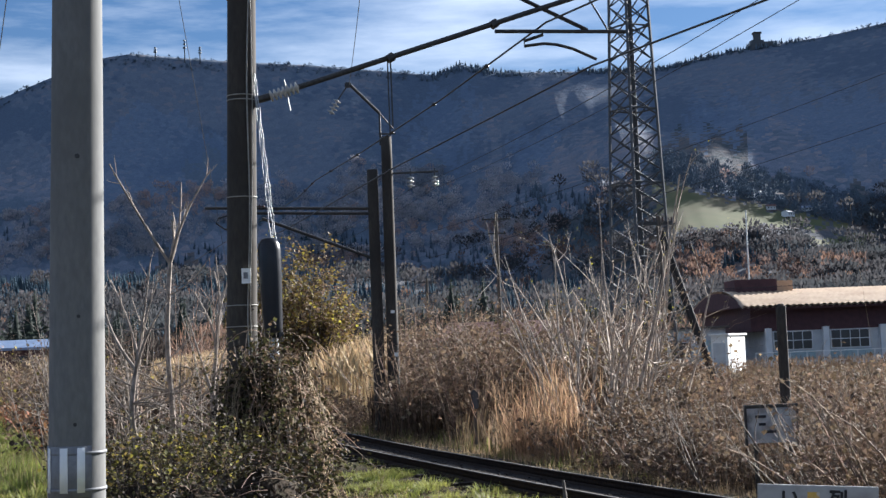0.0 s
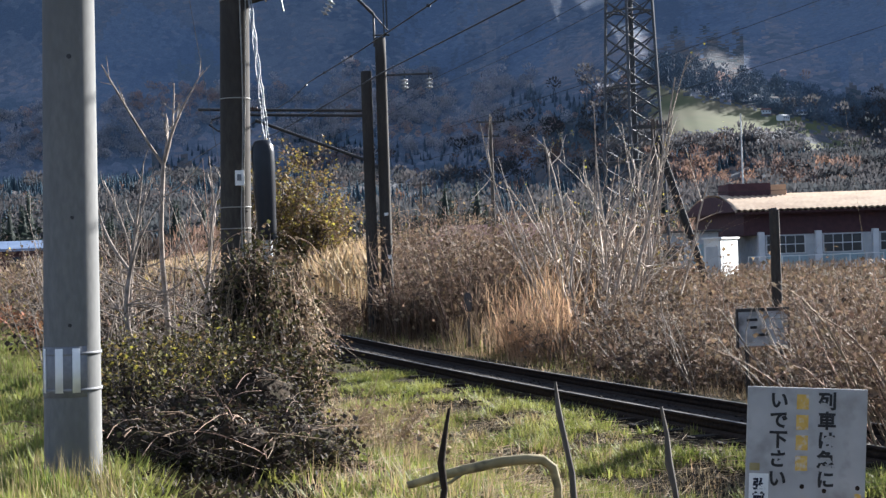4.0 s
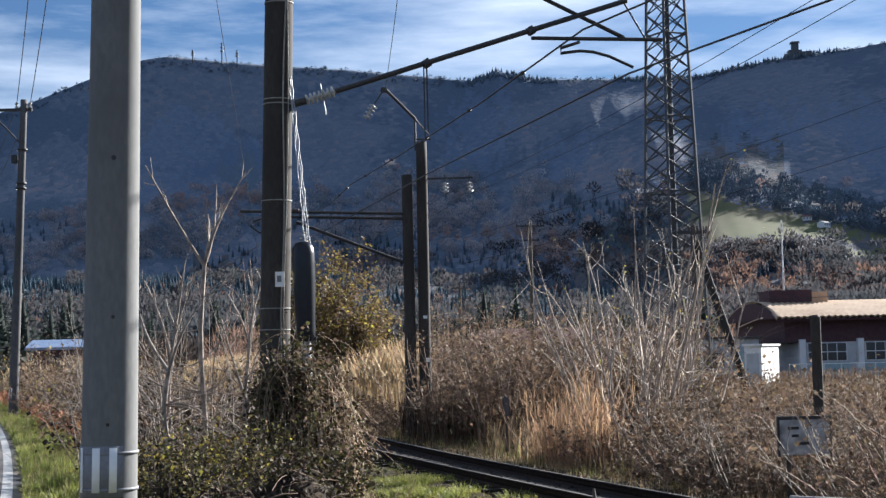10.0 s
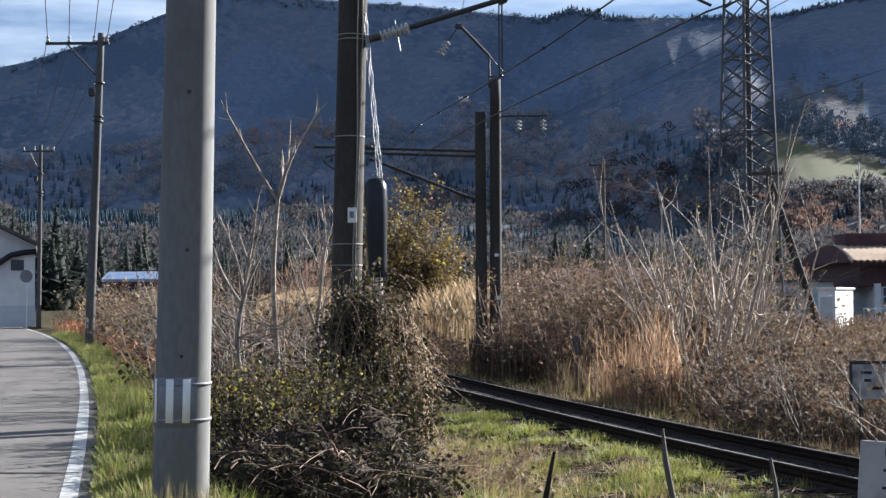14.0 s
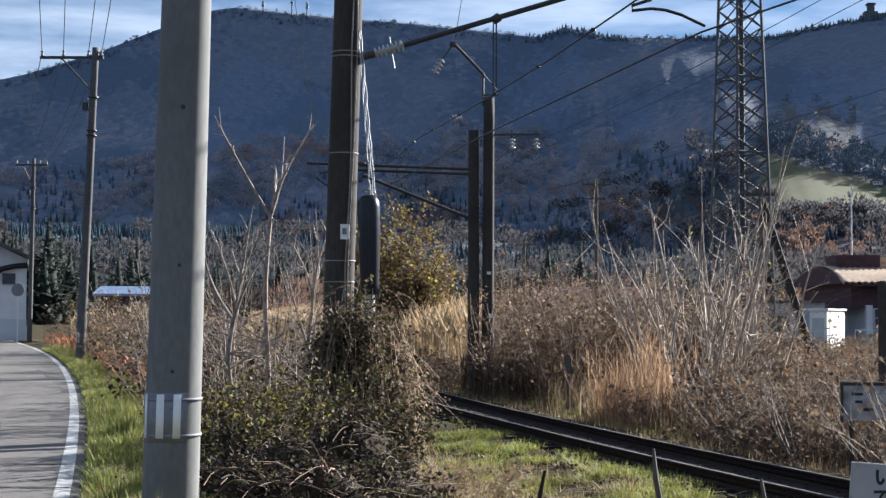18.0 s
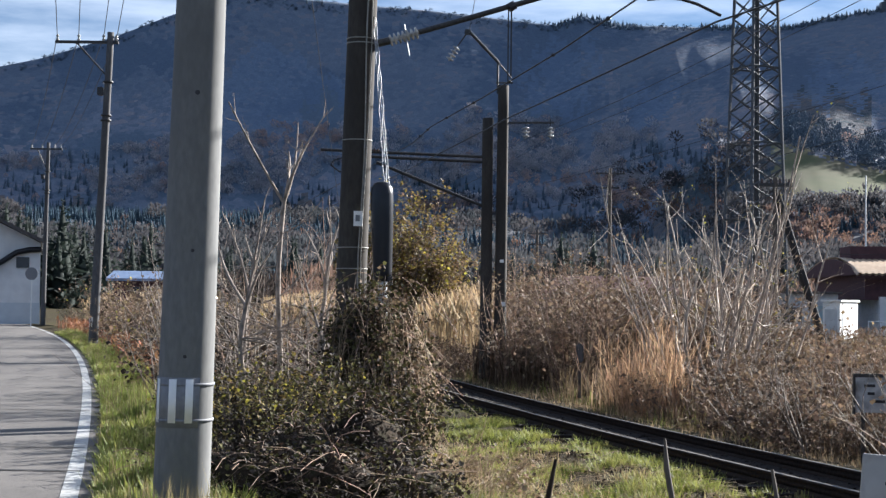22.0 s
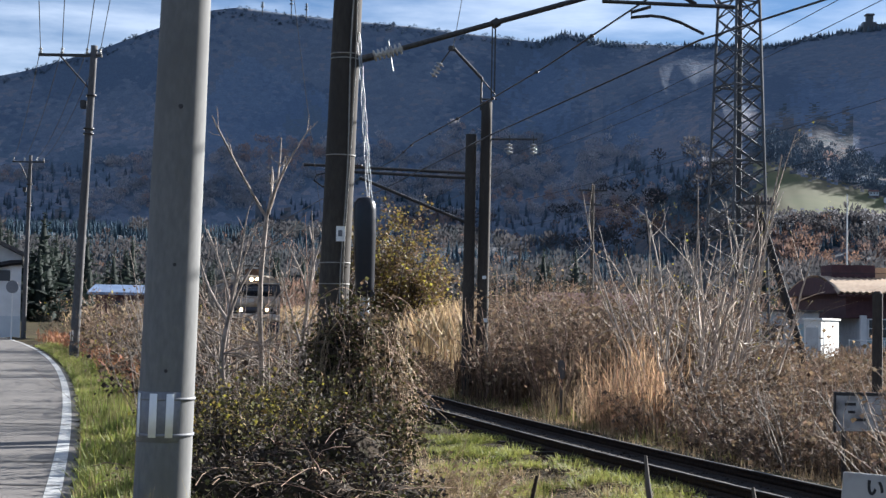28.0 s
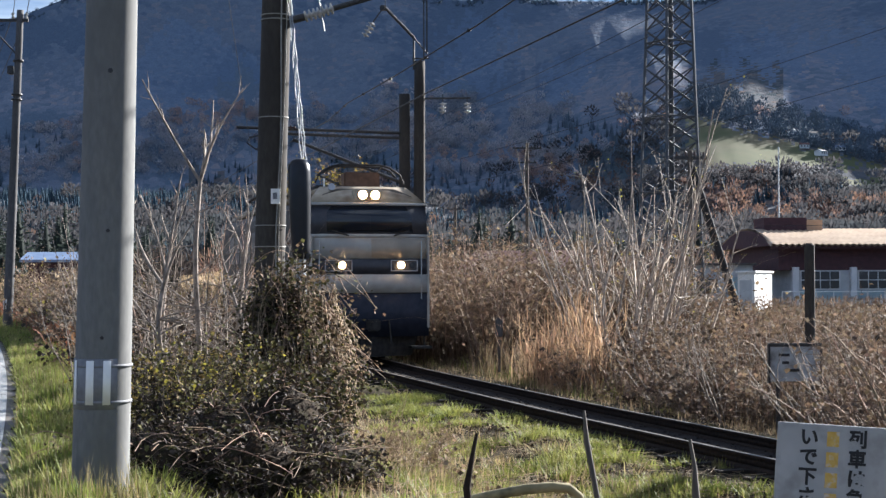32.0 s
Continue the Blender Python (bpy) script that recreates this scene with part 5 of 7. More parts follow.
forked_sapling(-2.5, 20.6, 401, 3.0, ((-0.72, 1.35), (0.16, 1.15), (0.62, 1.25), (0.02, 0.75)), "bare pale sapling whose trunk forks into straight limbs")
forked_sapling(-2.05, 22.0, 402, 1.9, ((0.3, 1.3), (-0.3, 1.0), (0.05, 1.5)), "slim bare sapling beside the catenary pole")
forked_sapling(-2.85, 19.6, 406, 1.5, ((-0.5, 1.1), (0.25, 1.4), (0.5, 0.9)), "slim bare many-branched sapling")
forked_sapling(-1.9, 20.3, 407, 1.2, ((-0.35, 1.2), (0.3, 1.0)), "low bare crooked sapling by the vines")
forked_sapling(-3.2, 22.4, 403, 1.7, ((-0.4, 1.2), (0.4, 1.3)), "slim bare crooked sapling in the brush")
shrub("sapling", -3.2, 21.5, 15, 2.8, 1.7, 42, "cluster of thin bare pale saplings", "tree", bark=M_PALE, r0=0.014, twigs=6, fine=2, foot=0.5, arch=0.06, tang=1.1, split=True)
shrub("sapling", -2.4, 19.9, 16, 2.7, 1.3, 404, "cluster of thin bare grey-brown saplings", "tree", bark=M_PALE, r0=0.011, twigs=6, fine=2, foot=0.7, arch=0.1, tang=1.1, split=True)
shrub("sapling", -2.9, 23.5, 16, 3.4, 1.5, 405, "cluster of thin bare dark saplings", "tree", bark=M_TWIG, r0=0.013, twigs=6, fine=2, foot=0.7, arch=0.1, tang=1.1, split=True)
shrub("sapling", -3.7, 20.2, 10, 2.6, 0.8, 43, "thin bare shoots behind the concrete pole", "tree", bark=M_PALE, r0=0.010, twigs=5, fine=2, foot=0.6, arch=0.1, tang=1.1, split=True)
# tall pale shrub beyond the track
shrub("coppice_shrub", 4.95, 31.3, 26, 5.0, 2.9, 44, "tall many-stemmed bare shrub with pale upright shoots", "shrub", bark=M_COPPICE, r0=0.038, twigs=4, fine=3, foot=0.34, tang=0.9, arch=0.0, sides=6, split=True, leaves=((M_YELLOWLEAF, 200, 0.045, "last_foliage"),))
shrub("coppice_shrub", 6.0, 33.4, 20, 4.2, 2.5, 45, "bare grey shrub with slanting shoots", "shrub", bark=M_COPPICE, r0=0.028, twigs=4, fine=3, foot=0.4, arch=0.08, split=True, leaves=((M_YELLOWLEAF, 120, 0.045, "last_foliage"),))
g5 = np.random.default_rng(50)
for i in range(18):  # brown thicket right of the pole pair
    u = 0.03 + 0.16 * (i + g5.uniform(0, 1)) / 18
    ty = 13.4 / (u + 0.215) + g5.uniform(0, 6)
    tx = u * ty
    shrub("thicket_shrub", tx, ty, 24, 2.1 + 0.03 * ty - 4.0 * max(u - 0.12, 0) + g5.uniform(-0.5, 0.4), 1.9, 60 + i, "tangled dark brown leafless thicket shrub", "shrub", "thicket beyond the track", bark=M_TWIG if i % 4 else M_PALE, r0=0.022, twigs=8, fine=3, foot=0.55, arch=0.45, tang=1.4, dry=24, leaves=((M_DEADLEAF, 550, 0.10, "dead_foliage"), (M_BROWNWEED, 300, 0.10, "brown_foliage")))
for i, (tx, ty, bh, bw) in enumerate(((1.75, 39.5, 2.7, 1.5), (2.75, 38.0, 3.3, 1.7), (3.7, 40.5, 3.2, 1.7), (2.2, 43.5, 3.3, 1.6), (4.4, 44.0, 3.1, 1.6), (6.9, 40.0, 3.1, 1.5))):  # rounder, darker shrubs that stand out of the thicket
    shrub("rounded_shrub", tx, ty, 30, bh + 0.35, bw, 280 + i, "rounded dark brown shrub with shrivelled leaves", "shrub", "rounded shrubs in the thicket", bark=M_TWIG, r0=0.022, twigs=7, fine=3, foot=0.3, arch=0.35, tang=1.3, dry=20, leaves=((M_DEADLEAF, 700 if i < 5 else 400, 0.11, "dead_foliage"),))
stuff_field("strip_straw", SLIP_V, SLIP_F, -4, 7, 20, 46, 90000, lambda x, y, g: (tdist(x, y) > 1.9 + 0.2 * g.normal(size=len(x))) & (tdist(x, y) < 5.2) & (patchy(x, y, 1.4) + 0.7 * g.normal(size=len(x)) > -0.3), (0.06, 0.22), (0.010, 0.02), M_STRAW, 294, "tan dry grass beyond the rails", "grass", 0.9, lumps=0.4)
stuff_field("strip_green", SLIP_V, SLIP_F, -4, 5, 24, 46, 60000, lambda x, y, g: (tdist(x, y) > 1.8 + 0.2 * g.normal(size=len(x))) & (tdist(x, y) < 4.4) & (patchy(x + 3, y, 1.1) + 0.5 * g.normal(size=len(x)) > 0.5), (0.07, 0.26), (0.010, 0.02), M_SHORTGRASS, 295, "green weeds beyond the rails", "grass", 0.6, lumps=0.4)
stuff_field("fringe_grass", BLADE_V, BLADE_F, 0.0, 4.6, 27, 42, 5200, lambda x, y, g: (tdist(x, y) > 2.3) & (tdist(x, y) < 4.2) & (patchy(x, y, 1.3) > 0.35), (0.35, 0.95), (0.02, 0.035), M_STRAW, 291, "tufts of tan dry grass between thicket and track", "grass", 0.35)
stuff_field("fringe_weeds", BLADE_V, BLADE_F, 0.0, 4.6, 27, 42, 2500, lambda x, y, g: (tdist(x, y) > 2.2) & (tdist(x, y) < 3.6) & (patchy(x + 7, y, 1.1) > 0.4), (0.2, 0.5), (0.02, 0.035), M_SHORTGRASS, 292, "green weeds along the foot of the thicket", "grass", 0.4)
for i in range(34):  # bank on the far side, right part
    ty = 13.0 + (i % 20) * 0.98 + 0.3 * (i // 20)
    tx = float(track_x(ty)) + 3.2 + g5.uniform(0, 3.4)
    shrub("bank_shrub", tx, ty, 38, 1.2 + g5.uniform(-0.45, 0.6), 1.5, 90 + i, "dense brown dry brush with pale arching shoots", "shrub", "brush along the bank", bark=M_TWIG if i % 3 else M_PALE, r0=0.011, twigs=6, fine=3, foot=0.7, arch=0.5, lean=(-0.25, -0.1), tang=1.1, dry=14, leaves=((M_DEADLEAF, 900, 0.055, "dead_foliage"), (M_BROWNWEED, 500, 0.09, "brown_foliage")))
for i, (tx, ty) in enumerate(((6.1, 15.4), (6.9, 17.3), (7.9, 19.8), (8.8, 22.3), (5.9, 14.2))):  # taller brush by the outer pole
    shrub("bank_shrub", tx, ty, 60, 2.0 + 0.2 * (i % 3), 1.7, 260 + i, "tall brown dry brush on the bank", "shrub", "brush along the bank", bark=M_TWIG, r0=0.013, twigs=7, fine=3, foot=0.6, arch=0.4, tang=1.1, dry=14, leaves=((M_DEADLEAF, 1000, 0.06, "dead_foliage"), (M_BROWNWEED, 700, 0.065, "brown_foliage")))
for i in range(16):  # brush before the hall
    ty = 30 + 1.3 * i
    tx = ty * (0.20 + 0.13 * ((i * 7) % 16) / 15)
    shrub("waste_shrub", tx, ty, 50, 1.25 + g5.uniform(-0.25, 0.3), 2.0, 230 + i, "tangled brown brush on the waste ground", "shrub", "brush before the hall", bark=M_TWIG, r0=0.011, twigs=6, fine=2, foot=0.8, arch=0.4, tang=1.2, dry=14, leaves=((M_DEADLEAF, 450, 0.11, "dead_foliage"), (M_BROWNWEED, 300, 0.11, "brown_foliage")))
for i, (tx, ty) in enumerate(((5.6, 18.5), (6.3, 20.5), (5.2, 22.5), (7.4, 23.0), (4.9, 25.0), (8.0, 19.5), (6.0, 25.8))):  # pale shoots leaning over the bank
    shrub("leaning_sapling", tx, ty, 8, 1.9, 0.9, 190 + i, "pale bare shoots leaning over the bank", "shrub", "saplings on the bank", bark=M_PALE, r0=0.015, twigs=3, fine=2, foot=0.4, arch=0.15, lean=(-0.45 + 0.12 * (i % 3), -0.1), split=True)
for i, (tx, ty, th_) in enumerate(((-2.6, 24.5, 1.7), (-3.6, 25.5, 1.9), (-3.0, 28.0, 2.0), (-4.0, 29.0, 2.1), (-2.2, 22.6, 1.5), (-3.4, 23.4, 1.5), (-4.4, 32.0, 2.1))):  # brown tangle behind the saplings
    shrub("bramble", tx, ty, 40, th_, 1.5, 600 + i, "dark brown leafless bramble among the saplings", "shrub", "brambles along the lane", bark=M_DARKTWIG, r0=0.011, twigs=6, fine=3, foot=0.8, arch=0.35, tang=1.2, dry=2, leaves=((M_DEADLEAF, 600, 0.08, "dead_foliage"), (M_SHADELITTER, 500, 0.09, "dark_foliage")))
stuff_field("pole_foot_reeds", PLUME_V, PLUME_F, -0.8, 3.0, 36.0, 42.6, 5000, lambda x, y, g: (tdist(x, y) > 1.75 + 0.1 * np.abs(g.normal(size=len(x)))) & (tdist(x, y) < 3.4) & (y > 38.5) & (patchy(x, y, 2.0) > -0.8), (0.6, 1.4), (0.6, 1.2), M_BROWNWEED, 293, "brown dry reeds round the foot of the pole pair", "reeds", 0.18)
for i, (tx, ty) in enumerate(((-0.25, 46.2), (-0.9, 49.5), (0.35, 44.6), (-0.3, 51.5))):  # low brush before the reed bed
    shrub("bramble", tx, ty, 44, 1.15 + 0.15 * (i % 2), 1.1, 680 + i, "low brown brush before the reed bed", "shrub", "brush before the reeds", bark=M_DARKTWIG if i % 2 else M_TWIG, r0=0.011, twigs=6, fine=2, foot=0.8, arch=0.4, tang=1.2, dry=10, leaves=((M_DEADLEAF, 500, 0.07, "dead_foliage"), (M_BROWNWEED, 700, 0.08, "brown_foliage")))
for i in range(10):  # brown brush behind the verge
    ty = 33 + 3.1 * i
    shrub("bramble", float(road_edge(ty)) + 2.5 + 0.7 * (i % 2), ty, 44, 1.7 + 0.05 * i + 0.3 * (i % 3), 1.5, 640 + i, "brown twiggy brush behind the verge", "shrub", "brambles along the lane", bark=M_TWIG if i % 3 else M_DARKTWIG, r0=0.012, twigs=6, fine=3, foot=0.7, arch=0.4, tang=1.2, dry=12, leaves=((M_DEADLEAF, 700, 0.10, "dead_foliage"), (M_BROWNWEED, 500, 0.11, "brown_foliage"), (M_YELLOWLEAF, 60, 0.10, "yellow_foliage")))
for i in range(22):  # brambles between lane and railway
    ty = 24 + i * 2.9
    lo, hi = float(road_edge(ty)) + 2.2, float(track_x(ty)) - 3.4
    tx = lo + (hi - lo) * g5.uniform(0.05, 0.75)
    shrub("bramble", tx, ty, 46, 1.5 + g5.uniform(-0.2, 1.0), 1.9, 120 + i, "brown leafless bramble beside the lane", "shrub", "brambles along the lane", bark=M_TWIG if i % 2 and i > 5 else M_DARKTWIG, r0=0.009, twigs=6, fine=3, foot=0.7, arch=0.35, tang=1.2, dry=14, leaves=((M_DEADLEAF, 1100, 0.06, "dead_foliage"), (M_YELLOWLEAF, 120, 0.06, "yellow_foliage")))
shrub("yellow_tree", -2.5, 62.0, 80, 6.2, 2.4, 160, "small tree hung with yellow and brown autumn leaves", "tree", bark=M_DARKTWIG, r0=0.03, twigs=7, fine=4, foot=0.35, arch=0.12, leaves=((M_YELLOWLEAF, 2200, 0.13, "yellow_foliage"), (M_OLIVELEAF, 9000, 0.14, "foliage"), (M_DEADLEAF, 9000, 0.13, "dead_foliage")))
shrub("yellow_tree", -0.2, 64.0, 60, 4.2, 3.6, 161, "shrubby tree with sparse yellow leaves", "tree", bark=M_DARKTWIG, r0=0.025, twigs=7, fine=4, foot=0.4, arch=0.15, leaves=((M_YELLOWLEAF, 900, 0.10, "yellow_foliage"), (M_DEADLEAF, 3000, 0.12, "dead_foliage")))

# ---- fittings on the poles ----
M_BROWNCER = surface("brown_porcelain", (0.05, 0.03, 0.022), (0.09, 0.05, 0.035), 20, 0.25, 0.05)
M_CABLE = surface("grey_cable", (0.20, 0.19, 0.17), (0.30, 0.285, 0.26), 20, 0.6, 0.05)


def band(parent, z, r, lean, mat=None, h=0.012):
    v, f = turned([(r, z - h), (r + 0.008, z - h), (r + 0.008, z + h), (r, z + h)], 28)
    v[:, 0] += lean * z
    return part("band", (v, f), mat or M_STEEL, parent, "thin steel band")


def curve_part(name, pts, r, mat, parent=None, label="", sides=6):
    P = np.array(pts, float)[None]
    rr = np.full((1, P.shape[1]), r)
    ob = part(name, tubes(P, rr, sides), mat, parent, label)
    smooth(ob.data)
    return ob


def pole_r(z, h, r0, r1):
    return r0 + (r1 - r0) * z / h


# near pole: plate with white stripes, bands, step holes
def wrap(parent, z0, z1, a0, a1, r, lean, mat, name, label=""):
    n = 12
    a = np.radians(np.linspace(a0, a1, n))
    V, F = [], []
    for rr in (r, r + 0.004):
        for z in (z0, z1):
            for q in a:
                V.append((rr * math.cos(q) + lean * z, rr * math.sin(q), z))
    def i(k, j, m):
        return (k * 2 + j) * n + m
    for m in range(n - 1):
        F.append((i(1, 0, m), i(1, 0, m + 1), i(1, 1, m + 1), i(1, 1, m)))
        F.append((i(0, 0, m), i(0, 1, m), i(0, 1, m + 1), i(0, 0, m + 1)))
        F.append((i(0, 1, m), i(1, 1, m), i(1, 1, m + 1), i(0, 1, m + 1)))
        F.append((i(0, 0, m), i(0, 0, m + 1), i(1, 0, m + 1), i(1, 0, m)))
    for m in (0, n - 1):
        F.append((i(0, 0, m), i(1, 0, m), i(1, 1, m), i(0, 1, m)))
    return part(name, (np.array(V), np.array(F)), mat, parent, label)


r_near = pole_r(0.8, 12, 0.184, 0.105) + 0.002
wrap(near_pole, 0.635, 0.955, 180, 309, r_near, 0.022, M_GREYPLATE, "marker_plate", "grey plate strapped round the pole")
for a0, a1 in ((210, 219), (246, 262), (280, 295)):
    wrap(near_pole, 0.665, 0.945, a0, a1, r_near + 0.005, 0.022, M_WHITE, "white_stripe", "white reflective stripe")
for z in (0.68, 0.91, 6.0):
    band(near_pole, z, pole_r(z, 12, 0.184, 0.105) + 0.001, 0.022, M_GREYPLATE if z < 3 else M_CABLE, 0.009)
for z, a in ((1.77, 283), (2.79, 280), (1.09, 276)):
    r = pole_r(z, 12, 0.184, 0.105)
    c = Vector((r * math.cos(radians(a)) + 0.022 * z, r * math.sin(radians(a)), z))
    n = Vector((math.cos(radians(a)), math.sin(radians(a)), 0))
    part("step_hole", bar(c - n * 0.01, c + n * 0.003, 0.012 if z < 2 else 0.016, None, 10), M_WIRE, near_pole, "dark step bolt hole")

# catenary pole: bands, cable, label
for z in (2.68, 2.95, 4.33, 5.58, 5.64, 6.9):
    band(cat_pole, z, pole_r(z, 9.8, 0.20, 0.175) + 0.001, 0.027, M_CABLE, 0.007)
zs = np.linspace(2.3, 9.0, 24)
aa = np.radians(-62 + 5 * np.sin(zs * 1.9) + 8 * np.clip(2.8 - zs, 0, 1))
rr = 0.20 - 0.025 * zs / 9.8 + 0.014 + 0.05 * np.clip(2.7 - zs, 0, 1)
curve_part("cable", np.stack([rr * np.cos(aa) + 0.027 * zs, rr * np.sin(aa), zs], -1), 0.011, M_CABLE, cat_pole, "pale cable clipped to the pole")
aa2 = np.radians(-50 + 6 * np.sin(zs * 1.3 + 1))
curve_part("cable", np.stack([(rr + 0.004) * np.cos(aa2) + 0.027 * zs, (rr + 0.004) * np.sin(aa2), zs], -1), 0.008, M_CABLE, cat_pole, "pale cable clipped to the pole")
part("label_plate", box(0.10, -0.232, 3.22, 0.215, -0.215, 3.41), M_WHITE, cat_pole, "small white number plate")
part("label_mark", box(0.125, -0.236, 3.28, 0.18, -0.2325, 3.36), M_GREYPLATE, cat_pole, "grey bars of unreadable print")
for p_, x_ in ((pair_b, 0.03), (pair_b, -0.02)):
    part("label_plate", box(x_, -0.185, 2.0 if x_ > 0 else 3.2, x_ + 0.11, -0.17, 2.11 if x_ > 0 else 3.28), M_WHITE, p_, "small white number plate")
part("label_plate", box(-0.05, -0.20, 2.78, 0.06, -0.185, 2.86), M_WHITE, right_pole, "small white number plate")


# long insulator and bracket over the track
def insulator(parent, a, b, n, r, mat, name="insulator"):
    a, b = Vector(a), Vector(b)
    prof = [(0.02, 0.0)]
    L = (b - a).length
    for i in range(n):
        z = L * (i + 0.15) / n
        prof += [(0.028, z), (r, z + L / n * 0.25), (r * 0.96, z + L / n * 0.4), (0.028, z + L / n * 0.55)]
    prof.append((0.02, L))
    v, f = turned(prof, 14)
    m = Matrix.Translation(a) @ (b - a).to_track_quat("Z", "Y").to_matrix().to_4x4()
    v = np.array([tuple(m @ Vector(q)) for q in v])
    ob = part(name, (v, f), mat, parent, "ribbed porcelain insulator")
    return smooth(ob.data) and ob


def along(u, z):
    """A place on the line from the catenary pole square across the track: u metres out."""
    return (-1.30 + 0.977 * u, 19.4 + 0.21 * u, z)


br = empty("overhead_bracket", -1.30, 19.4, 4.9)
inv = Matrix.Translation((1.30, -19.4, -4.9))


def L(p):
    return tuple(inv @ Vector(p))


part("hinge", box(-0.02, -0.08, -0.15, 0.12, 0.08, 0.12, 0.015), M_DARKSTEEL, br)
part("end_fitting", bar(L(along(0.08, 4.77)), L(along(0.32, 4.84)), 0.05, None, 10), M_DARKSTEEL, br)
insulator(br, L(along(0.32, 4.84)), L(along(0.71, 4.968)), 7, 0.078, M_PORCELAIN)
part("insulator_horn", bar(L(along(0.52, 5.06)), L(along(0.59, 4.66)), 0.008, None, 6), M_STEEL, br)
part("main_tube", bar(L(along(0.71, 4.968)), L(along(4.80, 6.32)), 0.036, None, 12), M_DARKSTEEL, br, "dark slanting steel tube")
part("clamp", bar(L(along(1.91, 5.345)), L(along(1.99, 5.395)), 0.06, None, 10), M_DARKSTEEL, br)
part("clamp", bar(L(along(3.37, 5.83)), L(along(3.45, 5.88)), 0.06, None, 10), M_DARKSTEEL, br)
part("registration_tube", bar(L(along(3.42, 5.755)), L(along(5.30, 5.79)), 0.027, None, 10), M_DARKSTEEL, br)
part("cross_tube", bar(L(along(-0.05, 6.37)), L(along(5.30, 6.36)), 0.022, None, 10), M_DARKSTEEL, br, "level steel tube above the bracket")
part("brace", bar(L(along(3.46, 6.37)), L(along(4.75, 5.80)), 0.03, None, 8), M_DARKSTEEL, br)
part("brace", bar(L(along(4.77, 6.28)), L(along(5.06, 5.80)), 0.014, None, 6), M_DARKSTEEL, br)
part("drop_rod", bar(L(along(1.95, 5.345)), L(along(1.95, 4.45)), 0.012, None, 6), M_DARKSTEEL, br)
curve_part("steady_arm", [L(along(u, z)) for u, z in ((4.10, 5.79), (4.10, 5.72), (3.83, 5.63), (3.83, 5.56), (4.11, 5.60), (4.30, 5.59), (4.53, 5.535), (4.87, 5.395))], 0.022, M_DARKSTEEL, br, "bent steady arm", 8)
tagged(br, "dark steel overhead line bracket with a white ribbed insulator", "overhead bracket")

# tension balancer that hangs beside the catenary pole
tb = empty("tension_balancer", -1.0, 19.15, 1.3)
m_t = pose(0, 0, 0, 0, -1.2, 0)
def tb_part(name, prof, mat, label=""):
    v, f = turned(prof, 26)
    v = np.array([tuple(m_t @ Vector(q)) for q in v])
    ob = part(name, (v, f), mat, tb, label)
    smooth(ob.data)
    ob.data.set_sharp_from_angle(angle=radians(50))
    return ob
tb_part("cover", [(0.0, 0.42), (0.095, 0.42), (0.115, 0.47), (0.120, 0.55), (0.142, 1.2), (0.146, 1.52), (0.136, 1.60), (0.100, 1.665), (0.04, 1.69), (0.0, 1.69)], M_BLACKPLASTIC, "glossy black cylindrical cover")
tb_part("rod_sleeve", [(0.0, -0.1), (0.055, -0.1), (0.058, 0.42), (0.0, 0.42)], M_STEEL, "bare steel sleeve")
part("lug", box(0.06, -0.14, 0.36, 0.12, -0.06, 0.5, 0.015), M_DARKSTEEL, tb)
for dx, ph in ((-0.035, 0), (0.03, 1.5), (0.0, 3.0)):
    t = np.linspace(0, 1, 26)
    pts = np.stack([0.03 - 0.20 * t + dx * (1 - 0.5 * t) + 0.006 * np.sin(t * 40 + ph), 0.02 + 0.15 * t + 0.006 * np.cos(t * 40 + ph), 1.62 + 2.2 * t], -1)
    curve_part("hanger_wire", pts, 0.007, M_STEEL, tb, "twisted steel hanger wire", 5)
tagged(tb, "black tube balancer hung on wires beside the catenary pole", "tensioner")

# fittings of the pole pair
pb = empty("overhead_bracket", 0.66, 42.0, 4.0)
P0 = (0.66, 42.0, 4.0)
def Q(x, z, dy=0.0):
    return (x - P0[0], 0.21 * (x - P0[0]) * 1.0 + dy, z - P0[2])
part("upper_tube", bar(Q(0.55, 5.54), Q(-3.9, 5.60), 0.042, None, 8), M_DARKSTEEL, pb)
part("lower_tube", bar(Q(0.55, 5.40), Q(-3.3, 5.46), 0.042, None, 8), M_DARKSTEEL, pb)
part("stay_tube", bar(Q(0.6, 4.15), Q(-2.4, 5.30), 0.045, None, 8), M_DARKSTEEL, pb)
curve_part("steady_arm", [Q(x, z) for x, z in ((-3.2, 5.42), (-3.55, 5.32), (-3.62, 5.18), (-3.4, 5.02), (-2.9, 5.0))], 0.025, M_DARKSTEEL, pb, "bent steady arm")
part("steady_post", bar(Q(-3.2, 5.6), Q(-3.2, 4.85), 0.02, None, 6), M_DARKSTEEL, pb)
insulator(pb, Q(-2.9, 5.62), Q(-2.3, 5.62), 6, 0.07, M_BROWNCER)
tagged(pb, "dark steel bracket tubes reaching over the track from the pole pair", "overhead bracket")
pt = empty("feeder_bracket", 1.08, 42.0, 7.5)
def W(x, z):
    return (x - 1.08, 0.0, z - 7.5)
part("upright", bar(W(0.92, 7.3), W(0.92, 8.25), 0.03, None, 8), M_DARKSTEEL, pt)
part("upright", bar(W(1.2, 7.5), W(1.2, 9.7), 0.022, None, 6), M_DARKSTEEL, pt)
part("foot_bar", bar(W(0.88, 7.62), W(1.35, 7.62), 0.025, None, 6), M_DARKSTEEL, pt)
